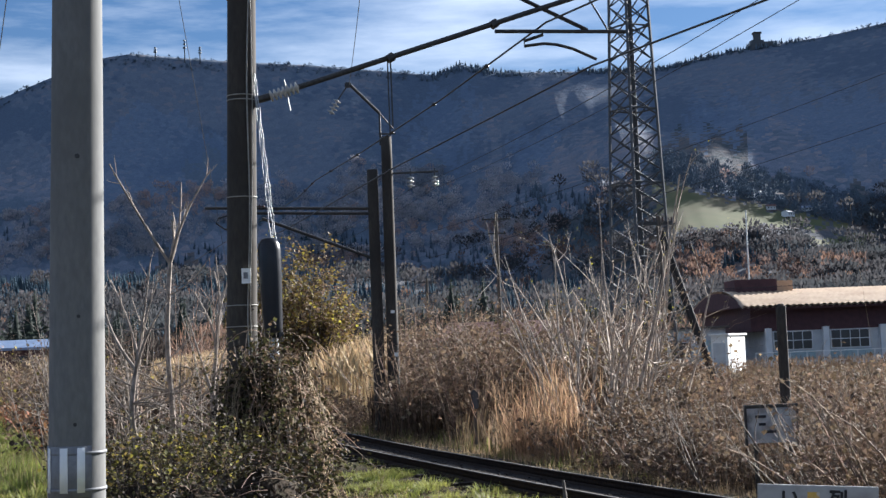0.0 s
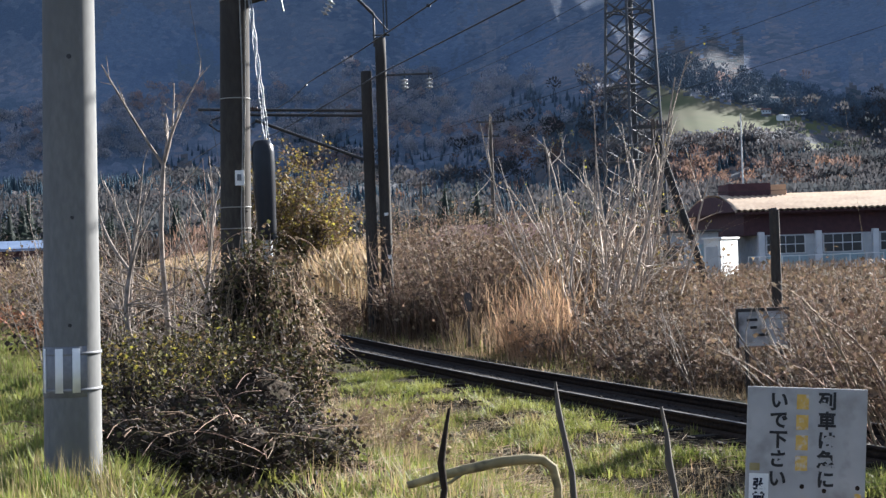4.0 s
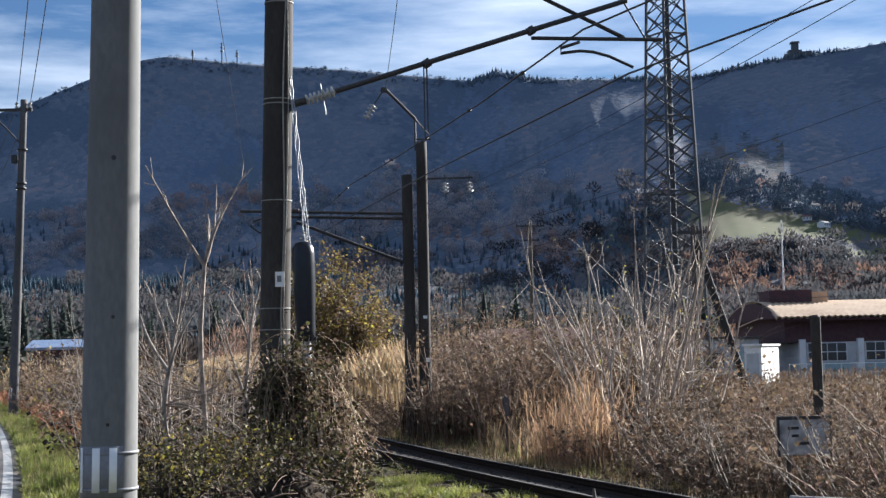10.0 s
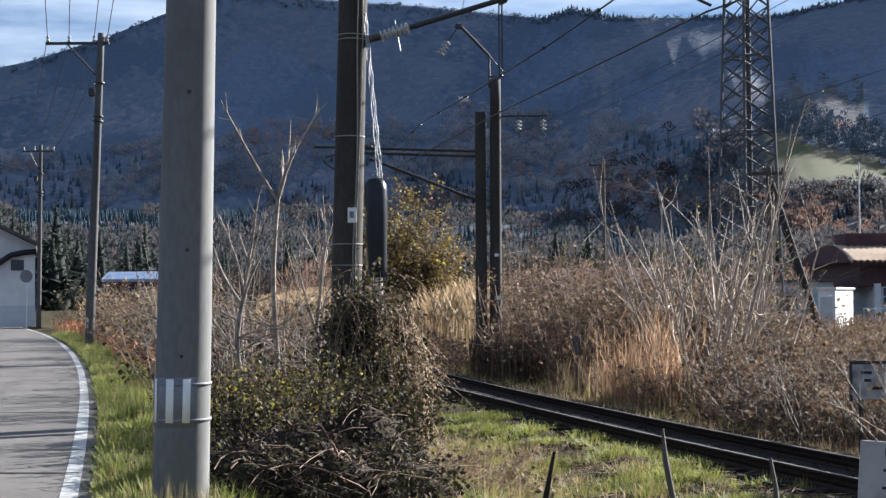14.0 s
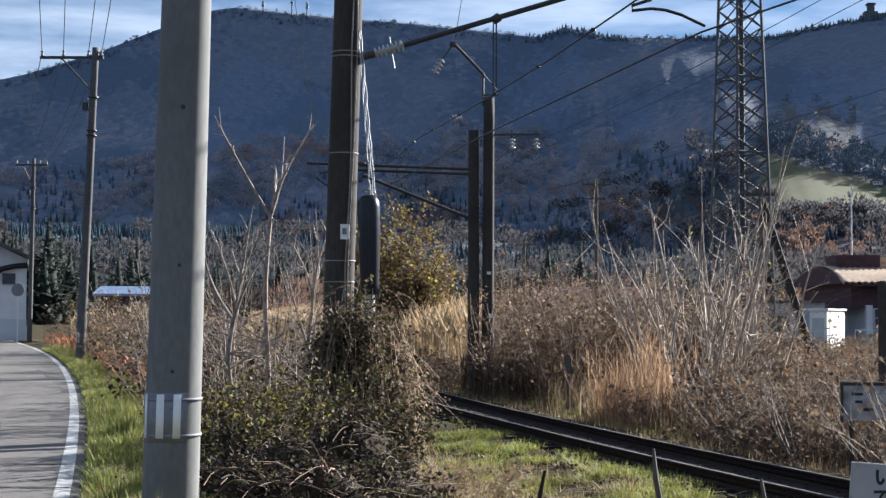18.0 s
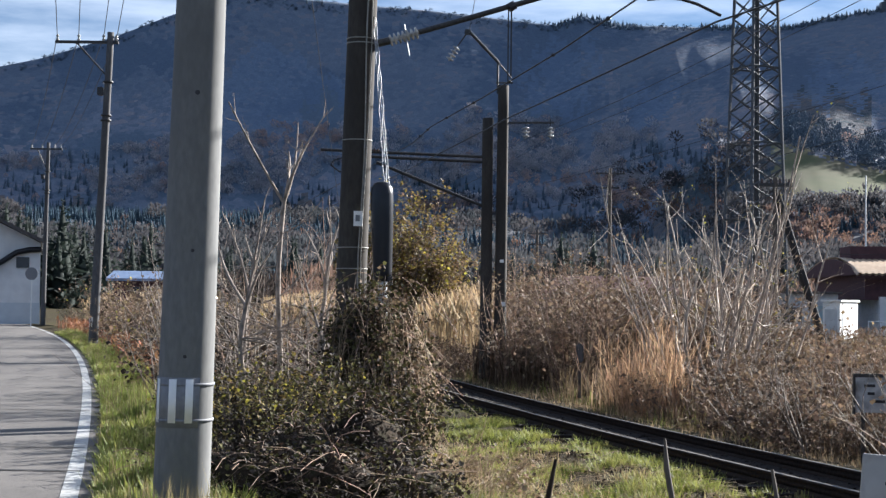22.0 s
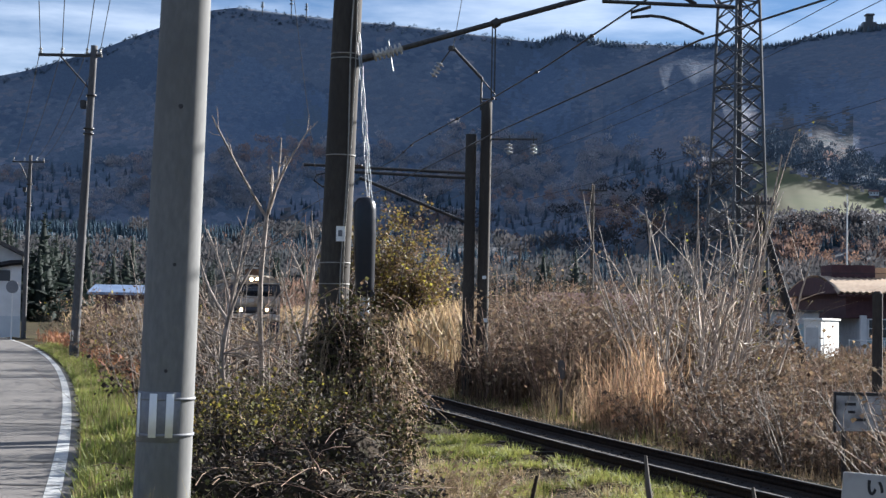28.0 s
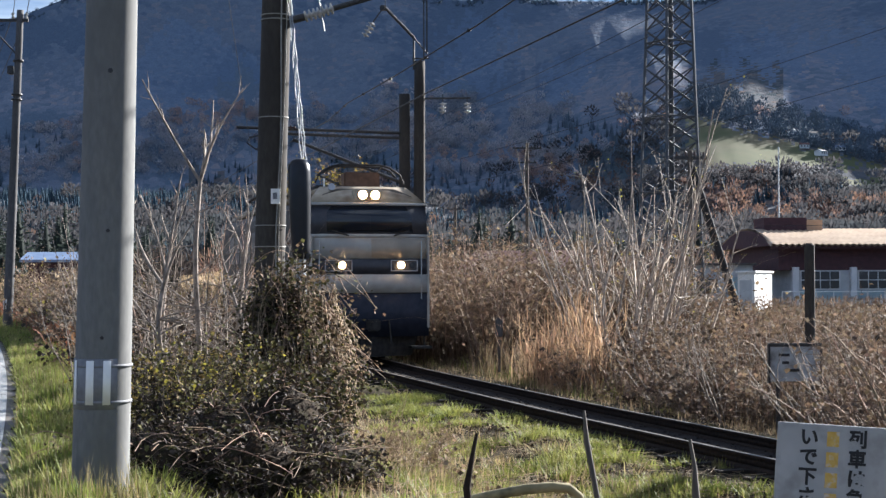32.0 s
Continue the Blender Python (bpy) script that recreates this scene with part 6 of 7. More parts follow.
part("slant_arm", bar(W(0.92, 8.2), W(0.08, 9.08), 0.042, None, 8), M_DARKSTEEL, pt)
part("strut", bar(W(0.92, 8.2), W(1.3, 7.75), 0.02, None, 6), M_DARKSTEEL, pt)
part("arm_head", box(-1.1, -0.05, 1.45, -0.92, 0.05, 1.6, 0.02), M_DARKSTEEL, pt)
part("link", bar(W(0.06, 9.02), W(-0.22, 8.62), 0.02, None, 6), M_DARKSTEEL, pt)
insulator(pt, W(-0.22, 8.62), W(-0.46, 8.22), 4, 0.12, M_PORCELAIN)
part("cross_arm", bar(W(1.0, 6.5), W(2.5, 6.52), 0.03, None, 6), M_DARKSTEEL, pt)
for x in (1.72, 2.4):
    part("pin", bar(W(x, 6.62), W(x, 6.38), 0.015, None, 6), M_DARKSTEEL, pt)
    insulator(pt, W(x, 6.40), W(x, 6.08), 3, 0.10, M_PORCELAIN)
tagged(pt, "steel feeder arm with glassy white insulators on a pole top", "feeder bracket")


# lane poles: cross arms and insulators
def lane_fittings(pole, base, h, lean, arm_l, arm_r, z):
    bx = lean * z
    part("cross_arm", box(bx - arm_l, -0.06, z - 0.04, bx + arm_r, 0.03, z + 0.04), M_DARKSTEEL, pole)
    part("arm_brace", bar((bx - arm_l * 0.6, 0, z - 0.04), (bx - 0.1, 0, z - 1.0), 0.025, None, 6), M_DARKSTEEL, pole)
    for k in range(4):
        x = bx - arm_l + 0.06 + (arm_l + arm_r - 0.12) * (0, 0.36, 0.78, 1.0)[k]
        insulator(pole, (x, 0, z + 0.04), (x, 0, z + 0.24), 2, 0.055, M_PORCELAIN)
    for zz in (z - 1.2, z - 2.2, z - 2.35):
        band(pole, zz, 0.15, lean, M_DARKSTEEL, 0.03)
    part("junction_box", box(bx - 0.35, -0.1, z - 1.6, bx - 0.18, 0.1, z - 1.35, 0.02), M_DARKSTEEL, pole)


lane_fittings(far_pole, None, 9.5, 0.037, 1.65, 0.25, 9.25)
lane_fittings(farther_pole, None, 9.8, 0.01, 0.95, 0.75, 9.5)
for a0, a1 in ((172, 194), (212, 227), (247, 262)):
    wrap(far_pole, 0.72, 1.02, a0, a1, 0.143, 0.037, M_WHITE, "white_stripe", "white reflective stripe")


# wires
def wire(pts, r=0.008, label="black overhead wire", name="wire", group="overhead wires", mat=None):
    P = np.array(pts, float)
    o = P[0]
    ob = curve_part(name, P, r, mat or M_WIRE)
    return tagged(ob, label, "wire", group)


for k, f in enumerate((0, 0.36, 0.78, 1.0)):
    xa = -10.98 + 0.34 - 1.6 + 1.8 * f
    wire(sag_line((xa, 45.0, 9.35), (-3.1 + 1.9 * f, 9.85, 11.0), 0.35, 24), 0.011, "thin power line between the lane's poles", group="lane power lines")
    wire(sag_line((xa, 45.0, 9.35), (-22.2 - 0.8 + 1.6 * f, 80, 9.6), 0.45, 24), 0.012, "thin power line between the lane's poles", group="lane power lines")
def trk(y, off=0.0):
    return float(track_x(y)) + off
contact = [(trk(y, o), y, z) for y, o, z in ((-20, 0.3, 5.1), (0, 0.2, 5.15), (10, 0, 5.16))] + [(3.30, 19.85, 5.20), (0.9, 30.5, 5.22), (trk(42, -0.1), 42.9, 5.25), (trk(70), 70, 5.2), (trk(110), 110, 5.2), (trk(200), 200, 5.2)]
wire(contact, 0.014, "copper-dark contact wire over the track", "contact_wire", "railway overhead line")
mess = [(trk(-20, 0.3), -20, 6.1), (trk(5), 5, 5.95), (2.7, 19.85, 5.80), (1.6, 25, 5.68), (0.3, 31, 5.65), (-0.8, 36.5, 5.73), (trk(42), 42.9, 6.0), (trk(70), 70, 5.95), (trk(110), 110, 6.2)]
wire(mess, 0.014, "dark messenger wire over the track", "messenger_wire", "railway overhead line")
for y in (22.5, 25.5, 28.5, 31.5, 34.5, 37.5, 40):
    i = np.interp(y, [p[1] for p in mess], np.arange(len(mess)))
    k = min(int(i), len(mess) - 2)
    p = [mess[k][c] + (mess[k + 1][c] - mess[k][c]) * (i - k) for c in range(3)]
    bm = bmesh.new()
    bmesh.ops.create_icosphere(bm, subdivisions=1, radius=0.045, matrix=Matrix.Translation(p) @ Matrix.Diagonal((1, 1.4, 0.8, 1)))
    tagged(part("wire_clip", bm, M_WIRE), "small black clip on the messenger wire", "wire clip", "clips on the messenger wire")
wire(sag_line((0.62, 19.3, 9.0), (0.1, 42, 9.0), 0.2), 0.008, "thin wire between the catenary poles", group="railway feeder wires")
for x0, z0, x1 in ((1.72, 6.05, 8.2), (2.4, 6.05, 8.9)):
    wire(sag_line((x0, 42, z0), (x1 - 0.5, 19.6, z0 + 1.2), 0.25), 0.007, "thin feeder wire beyond the track", group="railway feeder wires")
    wire(sag_line((x0, 42, z0), (x0 - 9, 90, z0), 0.4), 0.007, "thin feeder wire beyond the track", group="railway feeder wires")
wire(sag_line((-2.6, 19.4, 9.5), (-4.2, 60, 0.3), 0.0, 4), 0.006, "thin stay wire in the brush", group="railway feeder wires")
# lines high over the right slope
for k in range(2):
    wire(sag_line((60, 130, 24 + 5 * k), (10, 190, 13.5 + 3.2 * k), 0.8, 16), 0.03, "distant power line before the hillside", group="distant power lines")
wire(sag_line((34, 70, 5.2), (13.2, 80, 4.6), 0.7, 16), 0.014, "slack service wire to the hall", group="distant power lines")

# ---- sleepers, fastenings, ballast ----
def sleepers():
    bm = box(-1.0, -0.1, -0.13, 1.0, 0.1, 0.0, 0.012)
    me = bpy.data.meshes.new("sleeper")
    bm.to_mesh(me)
    bm.free()
    me.materials.append(M_SLEEPER)
    th = empty("sleeper_row", float(track_x(30)), 30.0, RAIL - 0.149)
    y = 9.0
    g = np.random.default_rng(70)
    while y < 62:
        x = float(track_x(y))
        s = float(track_x(y + 0.1) - track_x(y - 0.1)) / 0.2
        ob = new("sleeper", me)
        ob.parent = th
        ob.matrix_local = pose(x - th.location.x, y - 30.0, g.uniform(-0.012, 0.0), 0, 0, -math.degrees(math.atan(s)) + g.normal() * 0.6)
        y += 0.66
    return tagged(th, "row of dark timber sleepers sunk in the ballast", "sleepers")


sleepers()
STONE_V = np.array([(0.5, 0, 0.1), (0.1, 0.48, 0), (-0.5, 0.05, 0.08), (0.0, -0.5, 0.02), (0.08, 0.06, 0.42), (-0.02, 0.0, -0.3)])
STONE_F = np.array([(0, 1, 4), (1, 2, 4), (2, 3, 4), (3, 0, 4), (1, 0, 5), (2, 1, 5), (3, 2, 5), (0, 3, 5)])
gb = np.random.default_rng(71)
nb = 12000
by = 8 + 52 * gb.uniform(0, 1, nb) ** 1.5
bd = gb.normal(size=nb) * 1.15
bx = track_x(by) + bd
bz = RAIL - 0.172 + 0.02 * gb.uniform(-1, 1, nb) - 0.10 * step(1.5, 2.6, np.abs(bd))
keep = (bd < 1.25) & (bd > -0.55)
v, f = scatter(STONE_V, STONE_F, np.stack([bx, by, bz], -1)[keep], gb.uniform(0.03, 0.075, nb)[keep], gb.uniform(0, 6.28, nb)[keep], gb.uniform(-0.6, 0.6, nb)[keep])
tagged(part("ballast", (v, f), M_BALLAST), "ballast burying the sleepers, darkened for the rails' shade", "ballast", kind="stuff")

keep = ((bd > 1.1) & (bd < 2.4))
v, f = scatter(STONE_V, STONE_F, np.stack([bx, by, bz - 0.05], -1)[keep], gb.uniform(0.025, 0.06, nb)[keep], gb.uniform(0, 6.28, nb)[keep], gb.uniform(-0.6, 0.6, nb)[keep])
tagged(part("shoulder_gravel", (v, f), M_GRAVEL), "paler gravel along the shoulder of the track", "gravel", kind="stuff")

# strip added to fill the bed up to the rails, near black for shade
cy = np.linspace(6, 64, 117)
cu = np.array([-0.68, -0.62, 0.0, 1.0, 1.45])
CX = track_x(cy)[:, None] + cu[None]
CZ = np.tile(RAIL + np.array([-0.34, -0.156, -0.153, -0.156, -0.34]), (len(cy), 1))
tagged(new("track_bed", grid_mesh("track_bed", CX, np.repeat(cy[:, None], 5, 1), CZ, M_BALLAST)), "dark strip filling the track bed, shade put into its colour", "track bed", kind="structure")

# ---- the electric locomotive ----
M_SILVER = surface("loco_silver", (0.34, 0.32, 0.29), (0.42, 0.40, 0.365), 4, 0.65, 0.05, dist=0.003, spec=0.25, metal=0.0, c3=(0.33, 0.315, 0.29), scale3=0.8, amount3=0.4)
# the body's silver, darkened for the side turned from the sun
M_SIDE = surface("shade_darkened_loco_side", (0.115, 0.102, 0.088), (0.170, 0.150, 0.130), 3, 0.75, 0.05, dist=0.003, spec=0.2, c3=(0.08, 0.07, 0.06), scale3=0.7, amount3=0.5)
M_NAVY = surface("loco_navy", (0.018, 0.022, 0.036), (0.030, 0.035, 0.052), 6, 0.6, 0.05, dist=0.003, spec=0.2)
# roof grey warmed to tan: the roof lamps' glow put into the colour
M_ROOF = surface("loco_roof", (0.40, 0.325, 0.235), (0.52, 0.44, 0.34), 6, 0.75, 0.1, dist=0.003, spec=0.2, c3=(0.20, 0.14, 0.09), scale3=1.2, amount3=0.5)
M_RUSTBOX = surface("rusty_box", (0.10, 0.055, 0.035), (0.17, 0.095, 0.06), 8, 0.8, 0.1)
M_TANPANEL = surface("loco_tan", (0.30, 0.255, 0.20), (0.37, 0.315, 0.25), 4, 0.6, 0.05, c3=(0.25, 0.21, 0.165), scale3=0.8, amount3=0.4)
M_BAND = surface("loco_dark_band", (0.035, 0.035, 0.042), (0.05, 0.05, 0.058), 8, 0.4, 0.05)
M_UNDER = surface("underframe", (0.02, 0.019, 0.018), (0.045, 0.04, 0.036), 10, 0.85, 0.2)
M_GLASS = glassy("windscreen", (0.012, 0.016, 0.024), 0.12)
M_LAMP = glowing("lamp_on", (1.0, 0.62, 0.28), 9.0)
M_CHROME = surface("lamp_frame", (0.35, 0.35, 0.36), (0.45, 0.45, 0.46), 20, 0.3, 0.02, metal=0.8)

HW, LEN = 1.45, 19.6  # half width, length; the front faces -y in its own space


def front_y(z):
    """How far the nose leans back with height."""
    return 0.02 if z < 1.65 else 0.02 + (z - 1.65) * 0.07 if z < 3.05 else 0.118 + (z - 3.05) * 0.34


def slab(z0, z1, grow_out, y0=None, inset=0.0, n=9, halfw=None):
    """A piece of the nose between two heights, bowed across and leaning back."""
    w = halfw or HW
    V, F = [], []
    for k, off in ((0, -grow_out), (1, 0.12)):
        for z in (z0, z1):
            for i in range(n):
                u = -1 + 2 * i / (n - 1)
                bow = 0.22 * abs(u) ** 3.0
                V.append((u * (w - inset), front_y(z) + bow + off, z))
    def q(k, j, i):
        return (k * 2 + j) * n + i
    for i in range(n - 1):
        F.append((q(0, 0, i), q(0, 0, i + 1), q(0, 1, i + 1), q(0, 1, i)))
        F.append((q(1, 0, i), q(1, 1, i), q(1, 1, i + 1), q(1, 0, i + 1)))
        F.append((q(0, 1, i), q(0, 1, i + 1), q(1, 1, i + 1), q(1, 1, i)))
        F.append((q(0, 0, i), q(1, 0, i), q(1, 0, i + 1), q(0, 0, i + 1)))
    for i in (0, n - 1):
        F.append((q(0, 0, i), q(0, 1, i), q(1, 1, i), q(1, 0, i)))
    return np.array(V), np.array(F)


def half_slab(z0, z1, grow_out):
    """The part of the nose between its middle and one side."""
    V, F = slab(z0, z1, grow_out, n=17)
    F = F[np.all(V[F][:, :, 0] > -0.001, axis=1)]
    used, idx = np.unique(F, return_inverse=True)
    return V[used], idx.reshape(F.shape)


def locomotive():
    th = empty("locomotive", 0, 0, RAIL)
    # body: cross-section drawn along the length
    ys = [0.26, 0.6, 1.4, LEN - 1.4, LEN - 0.3]
    sec = [(-HW, 1.0), (-HW, 3.55), (-HW + 0.05, 3.78), (-HW + 0.35, 4.02), (-0.7, 4.18), (0.7, 4.18), (HW - 0.35, 4.02), (HW - 0.05, 3.78), (HW, 3.55), (HW, 1.0)]
    V = []
    for j, y in enumerate(ys):
        for x, z in sec:
            lean = front_y(z) if j == 0 else max(front_y(z) - 0.25, 0) * (j == 1)
            V.append((x, y + lean, z))
    n = len(sec)
    F = [(j * n + i, (j + 1) * n + i, (j + 1) * n + (i + 1) % n, j * n + (i + 1) % n) for j in range(len(ys) - 1) for i in range(n)]
    me = bpy.data.meshes.new("body")
    me.from_pydata(V, [], F + [tuple(range(n)), tuple(reversed(range((len(ys) - 1) * n, len(ys) * n)))])
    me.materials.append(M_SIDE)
    body = new("body", me)
    body.parent = th
    tagged(body, "silver-grey locomotive body side")
    part("nose_skirt_panel", slab(0.60, 1.65, 0.00), M_NAVY, th, "dark navy lower front")
    part("lower_band", slab(1.65, 2.09, 0.006), M_SILVER, th, "silver band under the headlamps")
    part("lamp_band", slab(2.09, 2.47, 0.0), M_BAND, th, "dark band between the headlamps")
    part("upper_band", slab(2.47, 3.03, 0.006), M_SILVER, th, "silver panel under the windscreen")
    part("windscreen_surround", slab(3.03, 3.78, 0.004), M_BAND, th)
    part("windscreen", slab(3.09, 3.74, 0.012, inset=0.07), M_GLASS, th, "wide dark windscreen")
    part("windscreen_post", slab(3.06, 3.76, 0.018, inset=0.0, n=3, halfw=0.035), M_BAND, th)
    part("brow", slab(3.76, 3.83, 0.05), M_SILVER, th, "pale edge of the roof over the windscreen")
    V2, F2 = slab(3.83, 4.24, 0.03)
    V2[V2[:, 2] > 4.0] *= np.array([0.74, 1.0, 1.0])
    V2[V2[:, 2] > 4.0] += np.array([0.0, 0.35, 0.0])
    part("roof_front", (V2, F2), M_ROOF, th, "tan sloping roof front")
    part("lower_seam", slab(1.63, 1.655, 0.010), M_UNDER, th)
    part("screen_sill", slab(2.97, 3.06, 0.016), M_SILVER, th, "pale sill under the windscreen")
    part("tan_panel", half_slab(2.49, 2.95, 0.012), M_TANPANEL, th, "tan half of the front panel under the windscreen")
    V3, F3 = slab(3.10, 3.22, 0.016, n=3, halfw=0.13)
    part("cab_notice", (V3 + np.array([1.0, 0.13, 0.03]), F3), M_STEEL, th, "pale notice behind the windscreen")
    part("roof", box(-1.05, 0.95, 4.12, 1.05, LEN - 0.9, 4.24, 0.03), M_ROOF, th)
    for s in (-1, 1):
        part("corner_pillar", box(s * HW - 0.045 if s > 0 else -HW - 0.012, 0.2, 0.8, s * HW + 0.012 if s > 0 else -HW + 0.045, 0.34, 3.0, 0.01), M_SILVER, th)
        hl = part("headlamp_unit", box(s * 0.80 - 0.34, -0.01 + 0.08, 2.16, s * 0.80 + 0.34, 0.2, 2.44, 0.03), M_BAND, th, "rectangular headlamp housing")
        part("lamp_frame", box(s * 0.80 - 0.33, 0.052, 2.415, s * 0.80 + 0.33, 0.075, 2.435), M_CHROME, hl)
        part("lamp_frame", box(s * 0.80 - 0.33, 0.052, 2.165, s * 0.80 + 0.33, 0.075, 2.185), M_CHROME, hl)
        for sx in (-0.33, 0.31):
            part("lamp_frame", box(s * 0.80 + sx, 0.052, 2.165, s * 0.80 + sx + 0.02, 0.075, 2.435), M_CHROME, hl)
        part("lamp", bar((s * 0.72, 0.02, 2.31), (s * 0.72, 0.07, 2.31), 0.085, None, 18), M_LAMP, hl, "lit warm-white headlamp")
        part("marker_lamp", bar((s * 1.0, 0.04, 2.31), (s * 1.0, 0.07, 2.31), 0.07, None, 14), M_GLASS, hl)
        part("wiper", bar((s * 0.55, 0.08, 3.02), (s * 0.95, 0.14, 3.14), 0.018, None, 6), M_UNDER, th, "black wiper")
        part("handrail", bar((s * 1.25, 0.16, 1.5), (s * 1.25, 0.16, 2.9), 0.014, None, 6), M_CHROME, th)
        part("buffer_step", box(s * 1.25 - 0.25, 0.1, 0.30, s * 1.25 + 0.25, 0.5, 0.36), M_UNDER, th)
        part("step_post", bar((s * 1.35, 0.3, 0.32), (s * 1.35, 0.3, 1.0), 0.02, None, 6), M_UNDER, th)
    rl = part("roof_lamp_box", box(-0.36, 0.40, 3.86, 0.36, 0.95, 4.16, 0.03), M_ROOF, th, "roof lamp housing")
    for s in (-1, 1):
        part("lamp_ring", bar((s * 0.155, 0.36, 4.01), (s * 0.155, 0.43, 4.01), 0.135, None, 20), M_BAND, rl)
        part("lamp", bar((s * 0.155, 0.33, 4.01), (s * 0.155, 0.37, 4.01), 0.105, None, 20), M_LAMP, rl, "lit warm-white roof lamp")
    # plough, coupler
    bm = bmesh.new()
    vs = [bm.verts.new(p) for p in ((-1.1, 0.55, 0.12), (1.1, 0.55, 0.12), (0.0, 0.05, 0.12), (-1.25, 0.5, 0.62), (1.25, 0.5, 0.62), (0.0, 0.02, 0.62))]
    for q in ((0, 2, 5, 3), (2, 1, 4, 5), (3, 5, 4), (0, 1, 2), (0, 3, 4, 1)):
        bm.faces.new([vs[i] for i in q])
    part("snow_plough", bm, M_UNDER, th, "black snow plough")
    part("coupler", box(-0.14, -0.35, 0.74, 0.14, 0.2, 1.02, 0.04), M_UNDER, th, "black knuckle coupler")
    part("brake_hose", bar((0.4, -0.03, 1.0), (0.45, -0.08, 0.45), 0.025, None, 6), M_UNDER, th)
    part("underframe", box(-1.3, 0.6, 0.75, 1.3, LEN - 0.5, 1.02, 0.02), M_UNDER, th)
    for y in (2.6, 9.2, 15.8):
        bg = part("bogie", box(-1.1, y - 1.4, 0.42, 1.1, y + 1.4, 0.78, 0.05), M_UNDER, th, "black bogie frame")
        for dy in (-0.95, 0.95):
            for s in (-1, 1):
                part("wheel", bar((s * 0.50, y + dy, 0.43), (s * 0.64, y + dy, 0.43), 0.43, None, 24), M_UNDER, bg, "dark steel wheel")
    # side details
    for s in (-1, 1):
        for y in np.arange(4.2, 15.8, 1.45):
            lv = part("louvre_panel", box(s * HW - 0.015, y, 2.5, s * HW + 0.015, y + 1.1, 3.4), M_BAND, th, "dark side louvre")
        part("cab_door", box(s * HW - 0.012, 1.75, 1.05, s * HW + 0.012, 2.35, 3.4), M_SILVER, th)
        part("cab_window", box(s * HW - 0.014, 0.95, 2.75, s * HW + 0.016, 1.55, 3.45), M_GLASS, th)
        part("side_band", box(s * HW - 0.008, 0.5, 1.0, s * HW + 0.010, LEN - 0.5, 1.65), M_NAVY, th)
    # pantograph, folded, and roof gear
    def pan(y):
        pg = part("pantograph_base", box(-0.75, y - 0.7, 4.22, 0.75, y + 0.7, 4.30, 0.02), M_UNDER, th, "folded pantograph")
        for s in (-1, 1):
            part("arm", bar((s * 0.5, y - 0.7, 4.35), (s * 0.75, y + 0.9, 4.68), 0.03, None, 6), M_UNDER, pg)
            part("arm", bar((s * 0.75, y + 0.9, 4.68), (s * 0.55, y - 0.9, 4.78), 0.022, None, 6), M_UNDER, pg)
            insulator(pg, (s * 0.6, y - 0.5, 4.12), (s * 0.6, y - 0.5, 4.35), 3, 0.09, M_PORCELAIN)
        curve_part("collector_strip", [(-1.12, y - 0.9, 4.36), (-1.02, y - 0.9, 4.58), (-0.75, y - 0.9, 4.76), (-0.5, y - 0.9, 4.82), (0.5, y - 0.9, 4.82), (0.75, y - 0.9, 4.76), (1.02, y - 0.9, 4.58), (1.12, y - 0.9, 4.36)], 0.028, M_UNDER, pg)
        curve_part("collector_strip", [(-1.0, y - 0.5, 4.55), (-0.85, y - 0.5, 4.70), (-0.6, y - 0.5, 4.80), (0.6, y - 0.5, 4.80), (0.85, y - 0.5, 4.70), (1.0, y - 0.5, 4.55)], 0.028, M_UNDER, pg)
    pan(2.4)
    pan(LEN - 3.2)
    part("roof_equipment", box(-0.6, 4.6, 4.14, 0.6, 6.4, 4.50, 0.05), M_UNDER, th)
    part("roof_box", box(-0.45, 1.2, 4.20, 0.45, 1.65, 4.62, 0.04), M_RUSTBOX, th, "rust-brown roof box")
    part("horn", bar((-0.85, 0.95, 4.16), (-0.85, 0.7, 4.22), 0.05, 0.09, 10), M_CHROME, th)
    part("aerial", bar((-0.95, 1.2, 4.10), (-0.95, 1.2, 4.45), 0.02, None, 6), M_WHITE, th)
    return tagged(th, "silver and navy electric locomotive with lit headlamps on the track", "locomotive")


loco = locomotive()

# ---- buildings and objects round the track ----
M_REDWALL = surface("dark_red_wall", (0.055, 0.026, 0.032), (0.085, 0.038, 0.044), 3, 0.8, 0.1)
M_ROOFTIN = surface("faded_tin_roof", (0.370, 0.260, 0.175), (0.493, 0.370, 0.252), 1.2, 0.6, 0.1, c3=(0.317, 0.202, 0.126), scale3=0.25, amount3=0.4)
M_PALEWALL = surface("pale_wall", (0.42, 0.44, 0.46), (0.55, 0.57, 0.58), 2.0, 0.8, 0.1)
M_WALLWHITE = surface("white_wall", (0.58, 0.59, 0.60), (0.70, 0.71, 0.72), 1.5, 0.8, 0.1)
M_BLUEPANEL = surface("pale_blue_panel", (0.26, 0.36, 0.40), (0.34, 0.44, 0.47), 2, 0.6, 0.05)
# white wall tinted blue to stand for shade low on the house
M_BLUESHADE = surface("blue_shade_wall", (0.44, 0.49, 0.54), (0.52, 0.57, 0.61), 1.5, 0.8, 0.1)
# tan for the roof box's lit side, sunlight put into the colour
M_SUNLITSIDE = surface("sunlit_side_tan", (0.48, 0.30, 0.18), (0.56, 0.37, 0.24), 2, 0.8, 0.1)
M_DARKROOF = surface("dark_roof", (0.05, 0.045, 0.045), (0.09, 0.08, 0.078), 3, 0.6, 0.1)
